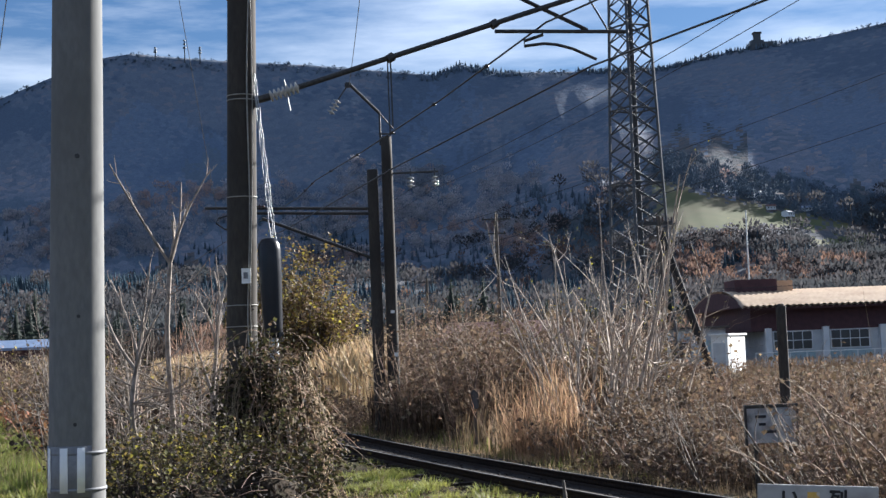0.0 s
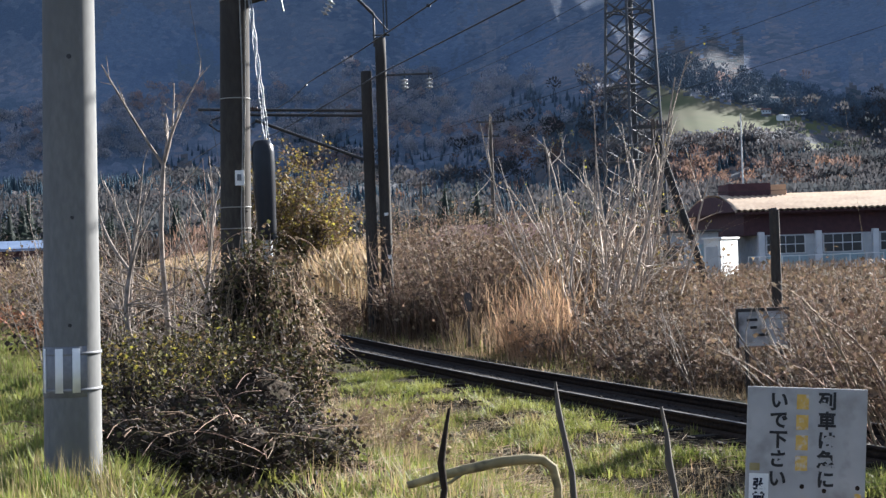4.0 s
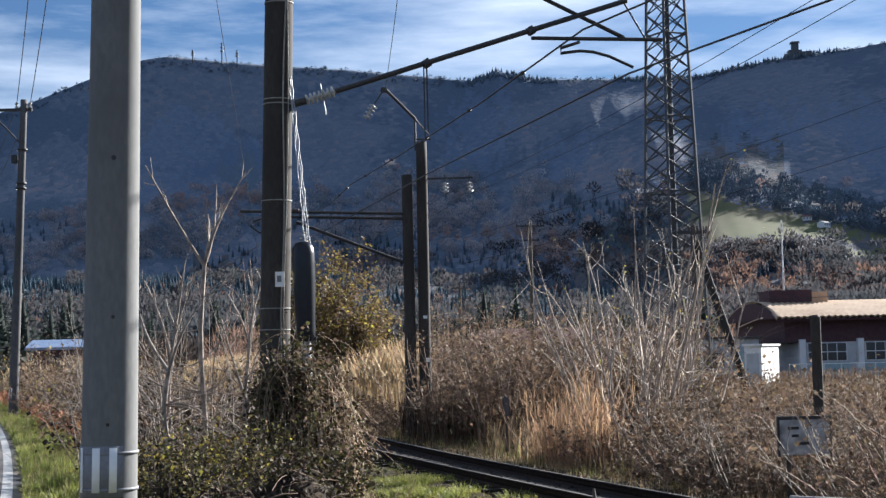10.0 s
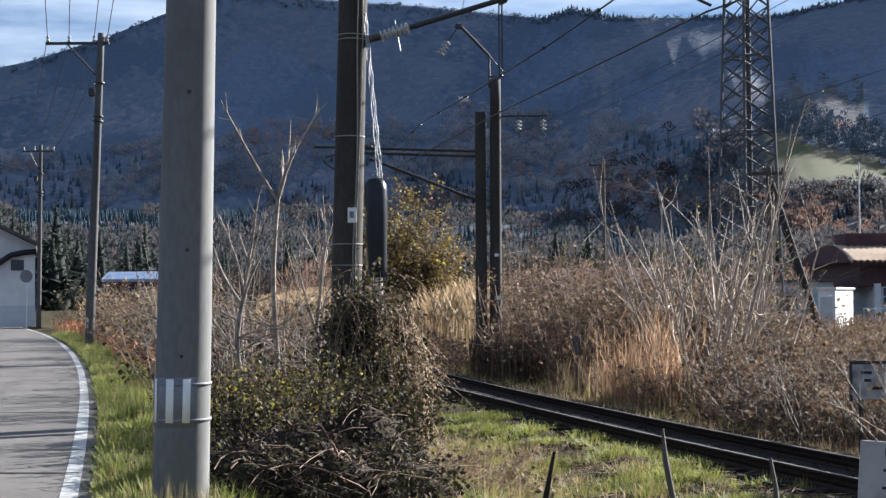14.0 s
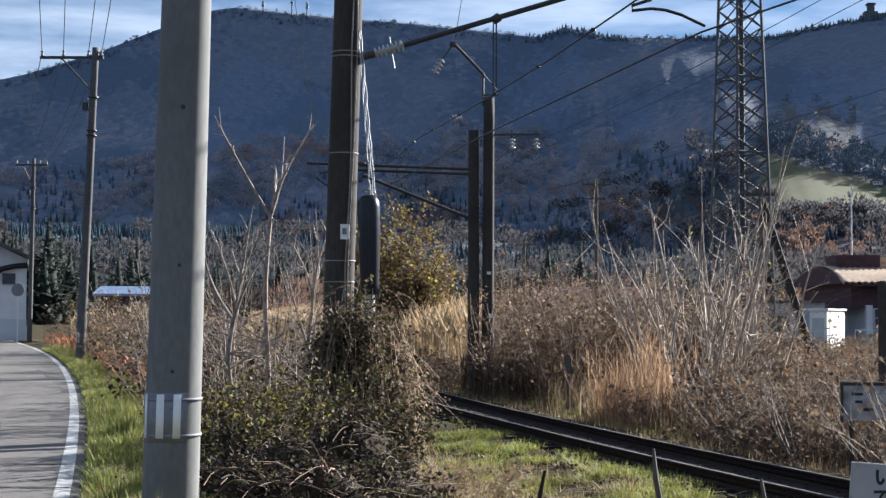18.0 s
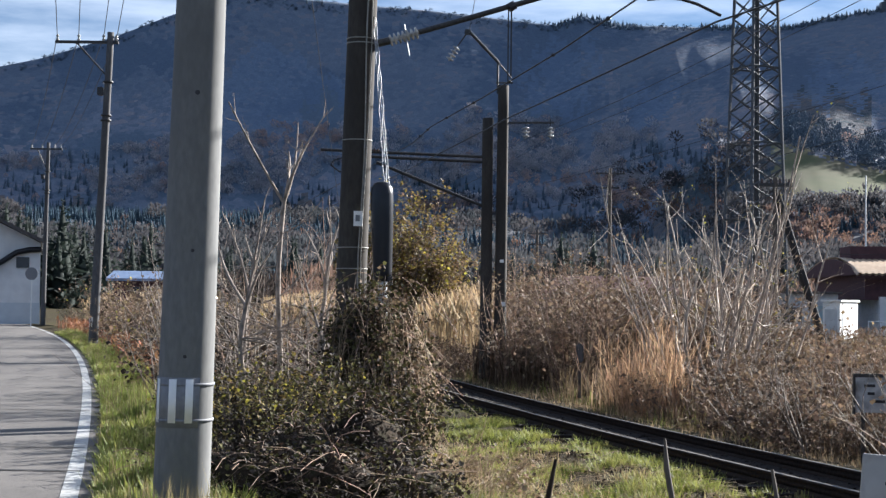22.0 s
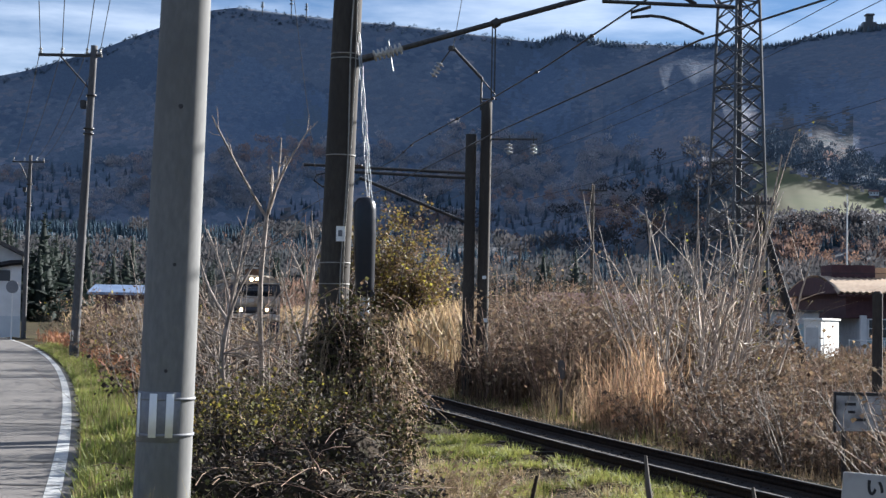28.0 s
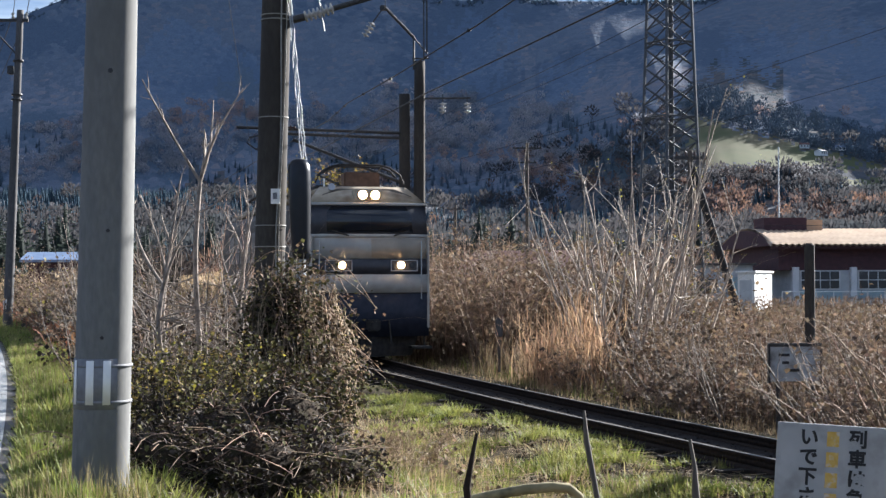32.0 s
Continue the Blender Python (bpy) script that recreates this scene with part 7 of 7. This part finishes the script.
M_BLUEROOF = surface("blue_tin_roof", (0.14, 0.20, 0.32), (0.20, 0.27, 0.40), 2, 0.5, 0.1)
M_REDROOF = surface("red_tin_roof", (0.085, 0.036, 0.03), (0.125, 0.052, 0.042), 2, 0.6, 0.1)
M_WINDOW = glassy("window_glass", (0.03, 0.035, 0.04), 0.08)
M_WOODPOST = surface("weathered_post", (0.055, 0.048, 0.043), (0.12, 0.102, 0.086), 20, 0.9, 0.3, stretch=(1, 1, 0.2))
# post wood darkened for the backlit face of the strut
M_SHADEWOOD = surface("shaded_wood", (0.020, 0.019, 0.019), (0.042, 0.039, 0.037), 20, 0.9, 0.3, stretch=(1, 1, 0.2))
M_SIGN = surface("faded_sign_paint", (0.33, 0.325, 0.32), (0.42, 0.415, 0.41), 5, 0.6, 0.05, c3=(0.27, 0.26, 0.25), scale3=6, amount3=0.3)
M_BOARD = surface("weathered_board", (0.34, 0.34, 0.35), (0.50, 0.50, 0.49), 8, 0.7, 0.1, c3=(0.16, 0.155, 0.15), scale3=4, amount3=0.5)
M_INK = surface("black_lettering", (0.012, 0.012, 0.014), (0.025, 0.025, 0.028), 20, 0.6, 0)
M_ORANGEINK = surface("faded_orange_lettering", (0.55, 0.33, 0.06), (0.66, 0.44, 0.12), 25, 0.6, 0, c3=(0.56, 0.50, 0.42), scale3=30, amount3=0.4)


def hall():
    th = empty("sports_hall", 26.2, 100.0, -0.5)
    W, D = 30.0, 14.0
    # arched corrugated roof: ribs run from eave to eave
    n, m = 150, 14
    xs = np.linspace(-0.5, W, n)
    V = []
    for j in range(m):
        a = j / (m - 1)
        y = -1.1 + (D + 2.2) * a
        z = 4.15 + 1.35 * math.sin(math.pi * (0.02 + 0.96 * a)) ** 0.9
        lead = 0.9 * (1 - min(1.0, a * 5)) * 0.5
        for i, x in enumerate(xs):
            V.append((x + (1.2 * a if i == 0 else 0) + lead * 0, y, z + (0.055 if i % 2 else -0.055)))
    idx = np.arange(n * m).reshape(m, n)
    F = np.stack([idx[:-1, :-1], idx[:-1, 1:], idx[1:, 1:], idx[1:, :-1]], -1).reshape(-1, 4)
    V = np.array(V)
    V2 = V - np.array([0, 0, 0.12])
    part("roof", merge((V, F), (V2, F[:, ::-1])), M_ROOFTIN, th, "faded tan corrugated roof")
    arch = [(-1.1 + (D + 2.2) * k / 13, 4.15 + 1.35 * math.sin(math.pi * (0.02 + 0.96 * k / 13)) ** 0.9 - 0.1) for k in range(14)]
    bm = bmesh.new()
    ends = [[bm.verts.new((x, y, z)) for y, z in arch] for x in (-0.35, -0.2)]
    bm.faces.new(ends[0])
    bm.faces.new(ends[1][::-1])
    for k in range(13):
        bm.faces.new((ends[0][k], ends[1][k], ends[1][k + 1], ends[0][k + 1]))
    part("gable_wall", bm, M_REDWALL, th, "dark red arched gable")
    part("upper_wall", box(0.3, 0.0, 2.55, W, D, 4.3), M_REDWALL, th, "dark red upper wall under the eave")
    part("lower_wall", box(1.25, 0.05, 0.0, W, D, 2.55), M_PALEWALL, th, "pale lower wall")
    part("eave_board", box(-0.5, -1.0, 3.98, W, -0.9, 4.1), M_REDWALL, th)
    for k in range(7):
        x = 1.75 + k * 3.9
        wf = part("window", box(x, -0.06, 1.25, x + 2.7, 0.06, 2.50), M_WALLWHITE, th)
        for i in range(4):
            for j in range(2):
                part("pane", box(x + 0.08 + i * 0.65, -0.075, 1.32 + j * 0.6, x + 0.67 + i * 0.65, -0.05, 1.86 + j * 0.6), M_WINDOW, wf)
        part("panel", box(x - 0.1, -0.08, 0.65, x + 2.8, 0.02, 1.2), M_BLUEPANEL, th, "pale blue panel under the window")
        part("column", box(x - 0.55, -0.35, 0.0, x - 0.15, 0.1, 2.75), M_WALLWHITE, th)
    lb = part("roof_lantern", box(0.5, 4.5, 4.9, 3.5, 7.5, 6.25), M_REDWALL, th, "dark red box on the roof")
    part("lantern_lit_side", box(3.5, 4.5, 4.9, 4.6, 7.5, 6.10), M_SUNLITSIDE, lb, "side coloured tan to stand for sunlight")
    return tagged(th, "low hall with a faded corrugated roof and dark red wall", "hall")


hall()
sh = empty("shed", 19.75, 83.2, -0.6, -28)
part("wall", box(0, 0, 0, 0.95, 4.0, 2.4), M_WHITE, sh)
part("roof", box(-0.1, -0.12, 2.4, 1.05, 4.12, 2.52, 0.02), M_WHITE, sh)
part("door", box(0.12, -0.03, 0.05, 0.8, -0.002, 2.0), M_PALEWALL, sh)
part("shutter", box(0.952, 0.5, 0.05, 0.98, 3.4, 2.1), M_WHITE, sh)
tagged(sh, "small white shed before the hall", "shed")
an = empty("annex", 20.6, 101.0, -0.5)
part("wall", box(0, 0, 0, 4.4, 4, 2.9), M_PALEWALL, an)
part("roof", box(-0.3, -0.4, 2.9, 4.6, 4.2, 3.05, 0.02), M_DARKROOF, an)
part("door", box(2.6, -0.04, 0, 3.5, -0.004, 2.1), M_BLUEPANEL, an)
part("window", box(0.6, -0.04, 1.0, 2.0, -0.004, 2.0), M_WINDOW, an)
tagged(an, "pale low annex beside the hall", "annex")
fn = empty("white_railing", 25.4, 95.0, -0.6)
for i in range(9):
    part("post", bar((i * 1.1, 0, 0), (i * 1.1, 0, 1.3), 0.03, None, 6), M_WHITE, fn)
for z in (0.65, 1.25):
    part("rail_bar", bar((0, 0, z), (8.8, 0, z), 0.03, None, 6), M_WHITE, fn)
tagged(fn, "white tubular railing before the hall", "railing")


def gable_house(name, x, y, z, w, d, h, rise, rz, wall, roof, label, windows=2, over=0.4):
    th = empty(name, x, y, z, rz)
    bm = bmesh.new()
    pts = [(-w / 2, -d / 2, 0), (w / 2, -d / 2, 0), (w / 2, d / 2, 0), (-w / 2, d / 2, 0), (-w / 2, -d / 2, h), (w / 2, -d / 2, h), (w / 2, d / 2, h), (-w / 2, d / 2, h), (-w / 2, 0, h + rise), (w / 2, 0, h + rise)]
    vs = [bm.verts.new(p) for p in pts]
    for f in ((0, 1, 5, 4), (2, 3, 7, 6), (1, 2, 6, 9, 5), (3, 0, 4, 8, 7)):
        bm.faces.new([vs[i] for i in f])
    part("wall", bm, wall, th)
    for s in (-1, 1):
        bm = bmesh.new()
        a, b = Vector((0, 0, h + rise + 0.06)), Vector((0, s * (d / 2 + over), h + 0.06 - rise * over / (d / 2)))
        q = [(-w / 2 - over, a.y, a.z), (w / 2 + over, a.y, a.z), (w / 2 + over, b.y, b.z), (-w / 2 - over, b.y, b.z)]
        lo = [bm.verts.new(p) for p in q]
        hi = [bm.verts.new((p[0], p[1], p[2] + 0.14)) for p in q]
        bm.faces.new(lo)
        bm.faces.new(hi[::-1])
        for i in range(4):
            bm.faces.new((lo[i], lo[(i + 1) % 4], hi[(i + 1) % 4], hi[i]))
        bmesh.ops.recalc_face_normals(bm, faces=bm.faces[:])
        part("roof", bm, roof, th)
    for i in range(windows):
        wx = -w / 2 + w * (i + 0.5) / windows
        part("window", box(wx - 0.5, -d / 2 - 0.04, h * 0.45, wx + 0.5, -d / 2 - 0.004, h * 0.8), M_WINDOW, th)
    return tagged(th, label, "house")


# white house at the bend of the lane
hs = empty("roadside_house", -27.65, 83.2, 0.0, 16.0)
bm = bmesh.new()
pr = [(-4.2, 0), (4.2, 0), (4.2, 4.55), (0.0, 6.6), (-4.2, 4.55)]
f0 = [bm.verts.new((x, 0, z)) for x, z in pr]
f1 = [bm.verts.new((x, 9, z)) for x, z in pr]
bm.faces.new(f0)
bm.faces.new(f1[::-1])
for i in range(5):
    bm.faces.new((f0[i], f1[i], f1[(i + 1) % 5], f0[(i + 1) % 5]))
bmesh.ops.recalc_face_normals(bm, faces=bm.faces[:])
part("wall", bm, M_WALLWHITE, hs, "pale rendered gable wall")
for s in (-1, 1):
    m = pose(0, 4.4, 6.72, 0, s * 26, 0)
    bm = add_box(bmesh.new(), 0 if s > 0 else -5.0, -5.2, -0.08, 5.0 if s > 0 else 0, 5.2, 0.1, m)
    part("roof", bm, M_DARKROOF, hs, "dark roof with a thick verge")
part("window", box(2.9, -0.06, 3.15, 3.6, -0.01, 3.75), M_WINDOW, hs)
# thin band laid on the wall to colour its bluish shade
part("blue_shade_band", box(-4.22, -0.04, 0, 4.22, -0.005, 1.2), M_BLUESHADE, hs, "lower wall coloured bluish for its shade")
curve_part("flue_pipe", [(0.8, -0.25, 2.7), (2.2, -0.25, 3.5), (2.9, -0.25, 4.0), (3.6, -0.25, 4.15), (4.25, -0.2, 4.2)], 0.16, M_BLACKPLASTIC, hs, "fat black flue pipe", 10)
tagged(hs, "pale rendered house with a dark roof at the lane's bend", "house")
ms = empty("round_sign", -22.7, 79.5, 0.0)
part("post", bar((0, 0, 0), (0, 0, 3.0), 0.04, None, 8), M_WHITE, ms)
part("disc", bar((0, -0.05, 2.75), (0, -0.02, 2.75), 0.32, None, 24), M_GREYPLATE, ms, "grey back of a round sign")
part("rim", bar((0, -0.03, 2.75), (0, -0.012, 2.75), 0.345, None, 24), M_STEEL, ms)
tagged(ms, "round road sign seen from behind on a white post", "road sign")
gable_house("store_shed", -17.6, 84.0, 0.75, 2.8, 3.0, 1.75, 0.35, 0, M_REDWALL, M_BLUEROOF, "low red-brown shed with a pale blue tin roof", 1)

# school behind the thicket
M_SCHOOLWALL = surface("dull_wall", (0.17, 0.17, 0.18), (0.25, 0.25, 0.26), 2.0, 0.85, 0.1)
sc = empty("school_building", 7.4, 132.0, -0.4)
part("wall", box(0, 0, 0, 11.5, 8, 3.0), M_SCHOOLWALL, sc)
bm = bmesh.new()
rf = [(-0.5, -0.6, 2.9), (12, -0.6, 2.9), (12, 8.6, 2.9), (-0.5, 8.6, 2.9), (1.2, 4, 4.5), (10.3, 4, 4.5)]
vs = [bm.verts.new(p) for p in rf]
for f in ((0, 1, 5, 4), (1, 2, 5), (2, 3, 4, 5), (3, 0, 4), (0, 3, 2, 1)):
    bm.faces.new([vs[i] for i in f])
part("roof", bm, M_REDROOF, sc, "dull red hipped roof")
for i in range(6):
    for z in (1.2,):
        part("window", box(0.6 + i * 1.85, -0.05, z, 1.9 + i * 1.85, -0.005, z + 1.3), M_WINDOW, sc)
tagged(sc, "dull grey low building with a red roof", "building")

# houses of the town and the hillside
gh = np.random.default_rng(300)
spots = []
for a, r in ((-10.9, 520), (-7.9, 460), (-6.2, 480), (-3.4, 560), (-9.9, 620), (5.2, 560), (17.4, 380)):
    spots.append((a, r, -0.4))
for a, r in ((15.1, 1290), (15.5, 1300), (16.1, 1300), (16.7, 1295), (17.1, 1280), (15.8, 1265), (12.7, 1130), (12.2, 1120), (13.2, 1110), (17.4, 900), (17.9, 905), (-9.1, 960), (-6.9, 900), (-13.6, 980), (-3.0, 960), (7.3, 940), (16.4, 1255)):
    spots.append((a, r, None))
roofs = (M_DARKROOF, M_BLUEROOF, M_REDROOF, M_STEEL, M_DARKROOF)
rn = ("dark", "blue", "red", "grey metal", "dark")
for i, (a, r, z) in enumerate(spots):
    x, y = r * math.sin(radians(a)), r * math.cos(radians(a))
    zz = z if z is not None else (float(hill_z(np.array(a), np.array(float(r)))) - 0.3)
    gable_house("house", x, y, zz, gh.uniform(7, 11), gh.uniform(6, 8), gh.uniform(2.8, 4.6), gh.uniform(1.2, 2.0), gh.uniform(-40, 40), M_WALLWHITE if i % 3 else M_PALEWALL, roofs[i % 5], "distant pale house with a %s roof" % rn[i % 5], 3)

# masts and lookout on the ridge, pole on the slope
def ridge_at(a, r=1893.0):
    return r * math.sin(radians(a)), r * math.cos(radians(a)), float(hill_z(np.array(a), np.array(r)))
for a, h in ((-6.03, 29), (-5.46, 21), (-7.12, 16)):
    x, y, z = ridge_at(a)
    th = empty("radio_mast", x, y, z)
    part("mast", bar((0, 0, -2), (0, 0, h), 0.9, 0.6, 6), M_TOWER, th)
    for k in range(3):
        part("platform", bar((0, 0, h * (0.62 + 0.16 * k)), (0, 0, h * (0.62 + 0.16 * k) + 1.3), 2.3 - 0.4 * k, None, 8), M_TOWER, th)
    tagged(th, "distant radio mast on the ridge", "mast", "masts on the ridge")
x, y, z = ridge_at(15.6)
th = empty("lookout_building", x, y, z)
part("block", box(-8, -5, -4, 8, 5, 9), M_TOWER, th)
part("tower", box(-3.5, -3.5, 9, 4.5, 3.5, 17, 0.3), M_TOWER, th)
part("top", box(-4.6, -4.6, 17, 5.6, 4.6, 19.5, 0.3), M_DARKROOF, th)
part("wing", box(8, -4, -4, 20, 4, 7), M_TOWER, th)
tagged(th, "dark lookout building on the skyline", "building")
x, y = 300 * math.sin(radians(14.87)), 300 * math.cos(radians(14.87))
th = empty("flag_pole", x, y, 0)
part("shaft", bar((0, 0, -0.5), (0, 0, 27.0), 0.22, 0.12, 8), M_WHITE, th)
tagged(th, "tall thin white pole in the distance", "pole")


# strutted pole, far poles, post, boards
def wood_pole(name, x, y, z, top, r, arms, label, strut=None):
    th = empty(name, x, y, z)
    part("shaft", bar((0, 0, -0.3), (0, 0, top - z), r, r * 0.75, 10), M_WOODPOST, th)
    for za, l, rr in arms:
        part("cross_arm", box(-l, -0.06, za - z - 0.06, rr, 0.06, za - z + 0.06), M_DARKSTEEL, th)
        for s in np.linspace(-l + 0.1, rr - 0.1, 4):
            part("insulator", bar((s, 0, za - z + 0.06), (s, 0, za - z + 0.2), 0.045, 0.03, 8), M_BROWNCER, th)
    if strut:
        part("strut", bar((0.05, 0, strut[1] - z), (strut[0] - x, -0.2, -0.2), r * 1.15, r * 1.2, 10), M_SHADEWOOD, th, "slanting timber strut")
    return tagged(th, label, "utility pole")


wood_pole("strutted_pole", 10.3, 50.0, -0.4, 5.75, 0.11, ((5.5, 0.55, 0.55),), "short pole with a slanting strut and cross arm", (12.15, 5.2))
wood_pole("utility_pole", 11.15, 115.0, -0.4, 11.9, 0.17, ((11.5, 1.1, 1.1), (10.4, 0.7, 0.7)), "distant wooden pole with cross arms")
wood_pole("utility_pole", 7.4, 150.0, -0.4, 8.9, 0.17, ((8.5, 0.9, 0.9), (7.4, 0.9, 0.9)), "distant wooden pole with cross arms")
wood_pole("utility_pole", -10.6, 150.0, -0.4, 8.6, 0.16, ((8.2, 0.8, 0.8),), "distant wooden pole with cross arms")
cp = empty("concrete_post", 7.72, 27.0, -0.5)
part("shaft", bar((0, 0, -0.1), (0, 0, 2.56), 0.095, 0.09, 14), M_OLDCONC, cp)
part("cap", bar((0, 0, 2.56), (0, 0, 2.60), 0.08, 0.05, 14), M_OLDCONC, cp)
tagged(cp, "short dark concrete post standing in the brush", "post")
bd = empty("track_board", 5.95, 21.6, -0.72)
part("panel", box(-0.36, -0.02, 0.70, 0.36, 0.02, 1.20, 0.005), M_BOARD, bd, "weathered pale panel")
part("frame", box(-0.39, -0.03, 1.20, 0.39, 0.03, 1.25), M_DARKSTEEL, bd)
for s in (-1, 1):
    part("frame", box(s * 0.377 - 0.015, -0.03, 0.66, s * 0.377 + 0.015, 0.03, 1.20), M_DARKSTEEL, bd)
for s in (-0.25, 0.25):
    part("leg", box(s - 0.03, -0.03, -0.2, s + 0.03, 0.0, 0.70), M_DARKSTEEL, bd)
for k, w in enumerate((0.16, 0.10, 0.2)):
    part("print_bar", box(-0.24 + 0.05 * k, -0.026, 1.06 - 0.11 * k, -0.24 + 0.05 * k + w, -0.0215, 1.10 - 0.11 * k), M_INK, bd)
tagged(bd, "weathered grey trackside board in the brush", "board")
kp = empty("kilometre_post", 2.62, 33.6, -0.6)
part("block", box(-0.08, -0.06, 0.78, 0.08, 0.06, 1.20, 0.03), M_GREYCONC, kp, "grey weathered box")
part("post", box(-0.03, -0.03, 0, 0.03, 0.03, 0.72, 0.005), M_WOODPOST, kp)
tagged(kp, "grey weathered box on a trackside post among twigs", "post")

# stakes at the edge of the slope
def stake(x, y, top, mat, r, label, lean=(0.03, 0.0), name="stake"):
    z0 = float(ground_z(x, y)) - 0.1
    th = empty(name, x, y, z0)
    h = top - z0
    k = 7
    zs = np.linspace(0, h, k)
    g = np.random.default_rng(int(x * 100) + 5)
    P = np.stack([lean[0] * (zs - h) + g.normal(size=k) * r * 0.5, lean[1] * zs, zs], -1)[None]
    part("shaft", tubes(P, (r * np.array([1.15, 1.1, 1.0, 1.0, 0.95, 0.85, 0.45]) * g.uniform(0.75, 1.25, 7))[None], 7), mat, th)
    return tagged(th, label, "stake")


stake(0.50, 8.2, 0.62, M_RUST, 0.021, "rusty iron stake at the foot of the slope", (0.09, 0))
stake(1.10, 8.2, 0.74, M_WOODPOST, 0.02, "weathered wooden stake in the grass", (-0.13, 0))
stake(1.69, 8.2, 0.58, M_WOODPOST, 0.02, "short weathered wooden stake in the grass", (-0.11, 0))


# warning board beside the crossing
def letters(text, x, z, size, mat, parent, name="letter"):
    c = bpy.data.curves.new(name, "FONT")
    c.body, c.size, c.extrude, c.align_x = text, size, 0.0006, "CENTER"
    c.offset = 0.0035
    tmp = bpy.data.objects.new(name, c)
    me = bpy.data.meshes.new_from_object(tmp)
    bpy.data.objects.remove(tmp)
    me.materials.clear()
    me.materials.append(mat)
    ob = new(name, me)
    ob.parent = parent
    ob.matrix_local = pose(x, -0.0145, z, 90, 0, 0)
    return ob


wb = empty("warning_board", 2.40, 8.0, -0.35)
wb.matrix_world = pose(2.375, 8.02, -0.35, 0, 3.8, -3)
part("panel", box(-0.322, -0.012, 0.15, 0.322, 0.012, 1.02, 0.003), M_SIGN, wb, "faded white painted panel")
for s in (-0.2, 0.2):
    part("leg", box(s - 0.03, 0.013, -0.3, s + 0.03, 0.06, 0.9), M_WOODPOST, wb)
for k, ch in enumerate("列車は急に"):
    letters(ch, 0.105, 0.915 - 0.105 * k, 0.10, M_INK, wb)
for k, ch in enumerate("いで下さい"):
    letters(ch, -0.155, 0.915 - 0.105 * k, 0.10, M_INK, wb)
for k in range(4):
    part("faded_mark", box(-0.06, -0.0135, 0.905 - 0.11 * k, 0.005, -0.0124, 0.985 - 0.11 * k), M_ORANGEINK, wb, "faded orange lettering")
part("faded_mark", box(0.265, -0.0135, 0.36, 0.30, -0.0124, 0.46), M_ORANGEINK, wb, "faded orange lettering")
part("mark", box(-0.305, -0.0135, 0.57, -0.25, -0.0124, 0.61), M_DRYGRASS, wb, "faded green company mark")
st = part("sticker", box(-0.305, -0.0135, 0.2, -0.20, -0.0123, 0.555), M_WHITE, wb, "bluish white sticker")
for k, ch in enumerate("弘前"):
    o = letters(ch, -0.252, 0.475 - 0.075 * k, 0.065, M_NAVY, wb)
for x, z in ((-0.02, 0.49), (0.1, 0.47), (0.28, 0.49)):
    part("rust_spot", bar((x, -0.0135, z), (x, -0.0122, z), 0.013, None, 10), M_RUST, wb)
tagged(wb, "faded white trackside warning board with black lettering", "sign")

# a dead branch lying by the stakes
M_BRANCH = surface("mossy_branch", (0.20, 0.165, 0.085), (0.34, 0.28, 0.15), 6, 0.85, 0.3, c3=(0.10, 0.085, 0.05), scale3=7, amount3=0.5)
fb = empty("fallen_branch", 0.85, 8.9, 0.0)
cs = np.array([(0.30, 0.10), (0.48, 0.150), (0.66, 0.190), (0.84, 0.222), (1.00, 0.232), (1.10, 0.222), (1.165, 0.17), (1.19, 0.06), (1.195, -0.10)])
P = np.stack([cs[:, 0] - 0.85, 0.03 * np.sin(cs[:, 0] * 6), cs[:, 1]], -1)[None]
part("limb", tubes(P, np.array([[0.022, 0.027, 0.030, 0.031, 0.031, 0.030, 0.028, 0.026, 0.022]]), 10), M_BRANCH, fb)
part("twig", tubes(np.array([[(-0.2, 0.0, 0.18), (-0.3, -0.05, 0.12), (-0.42, -0.12, 0.10)]]), np.array([[0.012, 0.009, 0.004]]), 6), M_BRANCH, fb)
tagged(fb, "bent yellowish dead branch lying by the stakes", "branch")


# ---- the moving train ----
def motions():
    rows = []
    for k in range(17):
        t = k * 2.0
        y = 36.2 + 12.1 * (32.0 - t)
        rows.append((t, pose(7.57 - 0.215 * y, y, RAIL, 0, 0, 12.13)))
    walk(loco, rows)


motions()
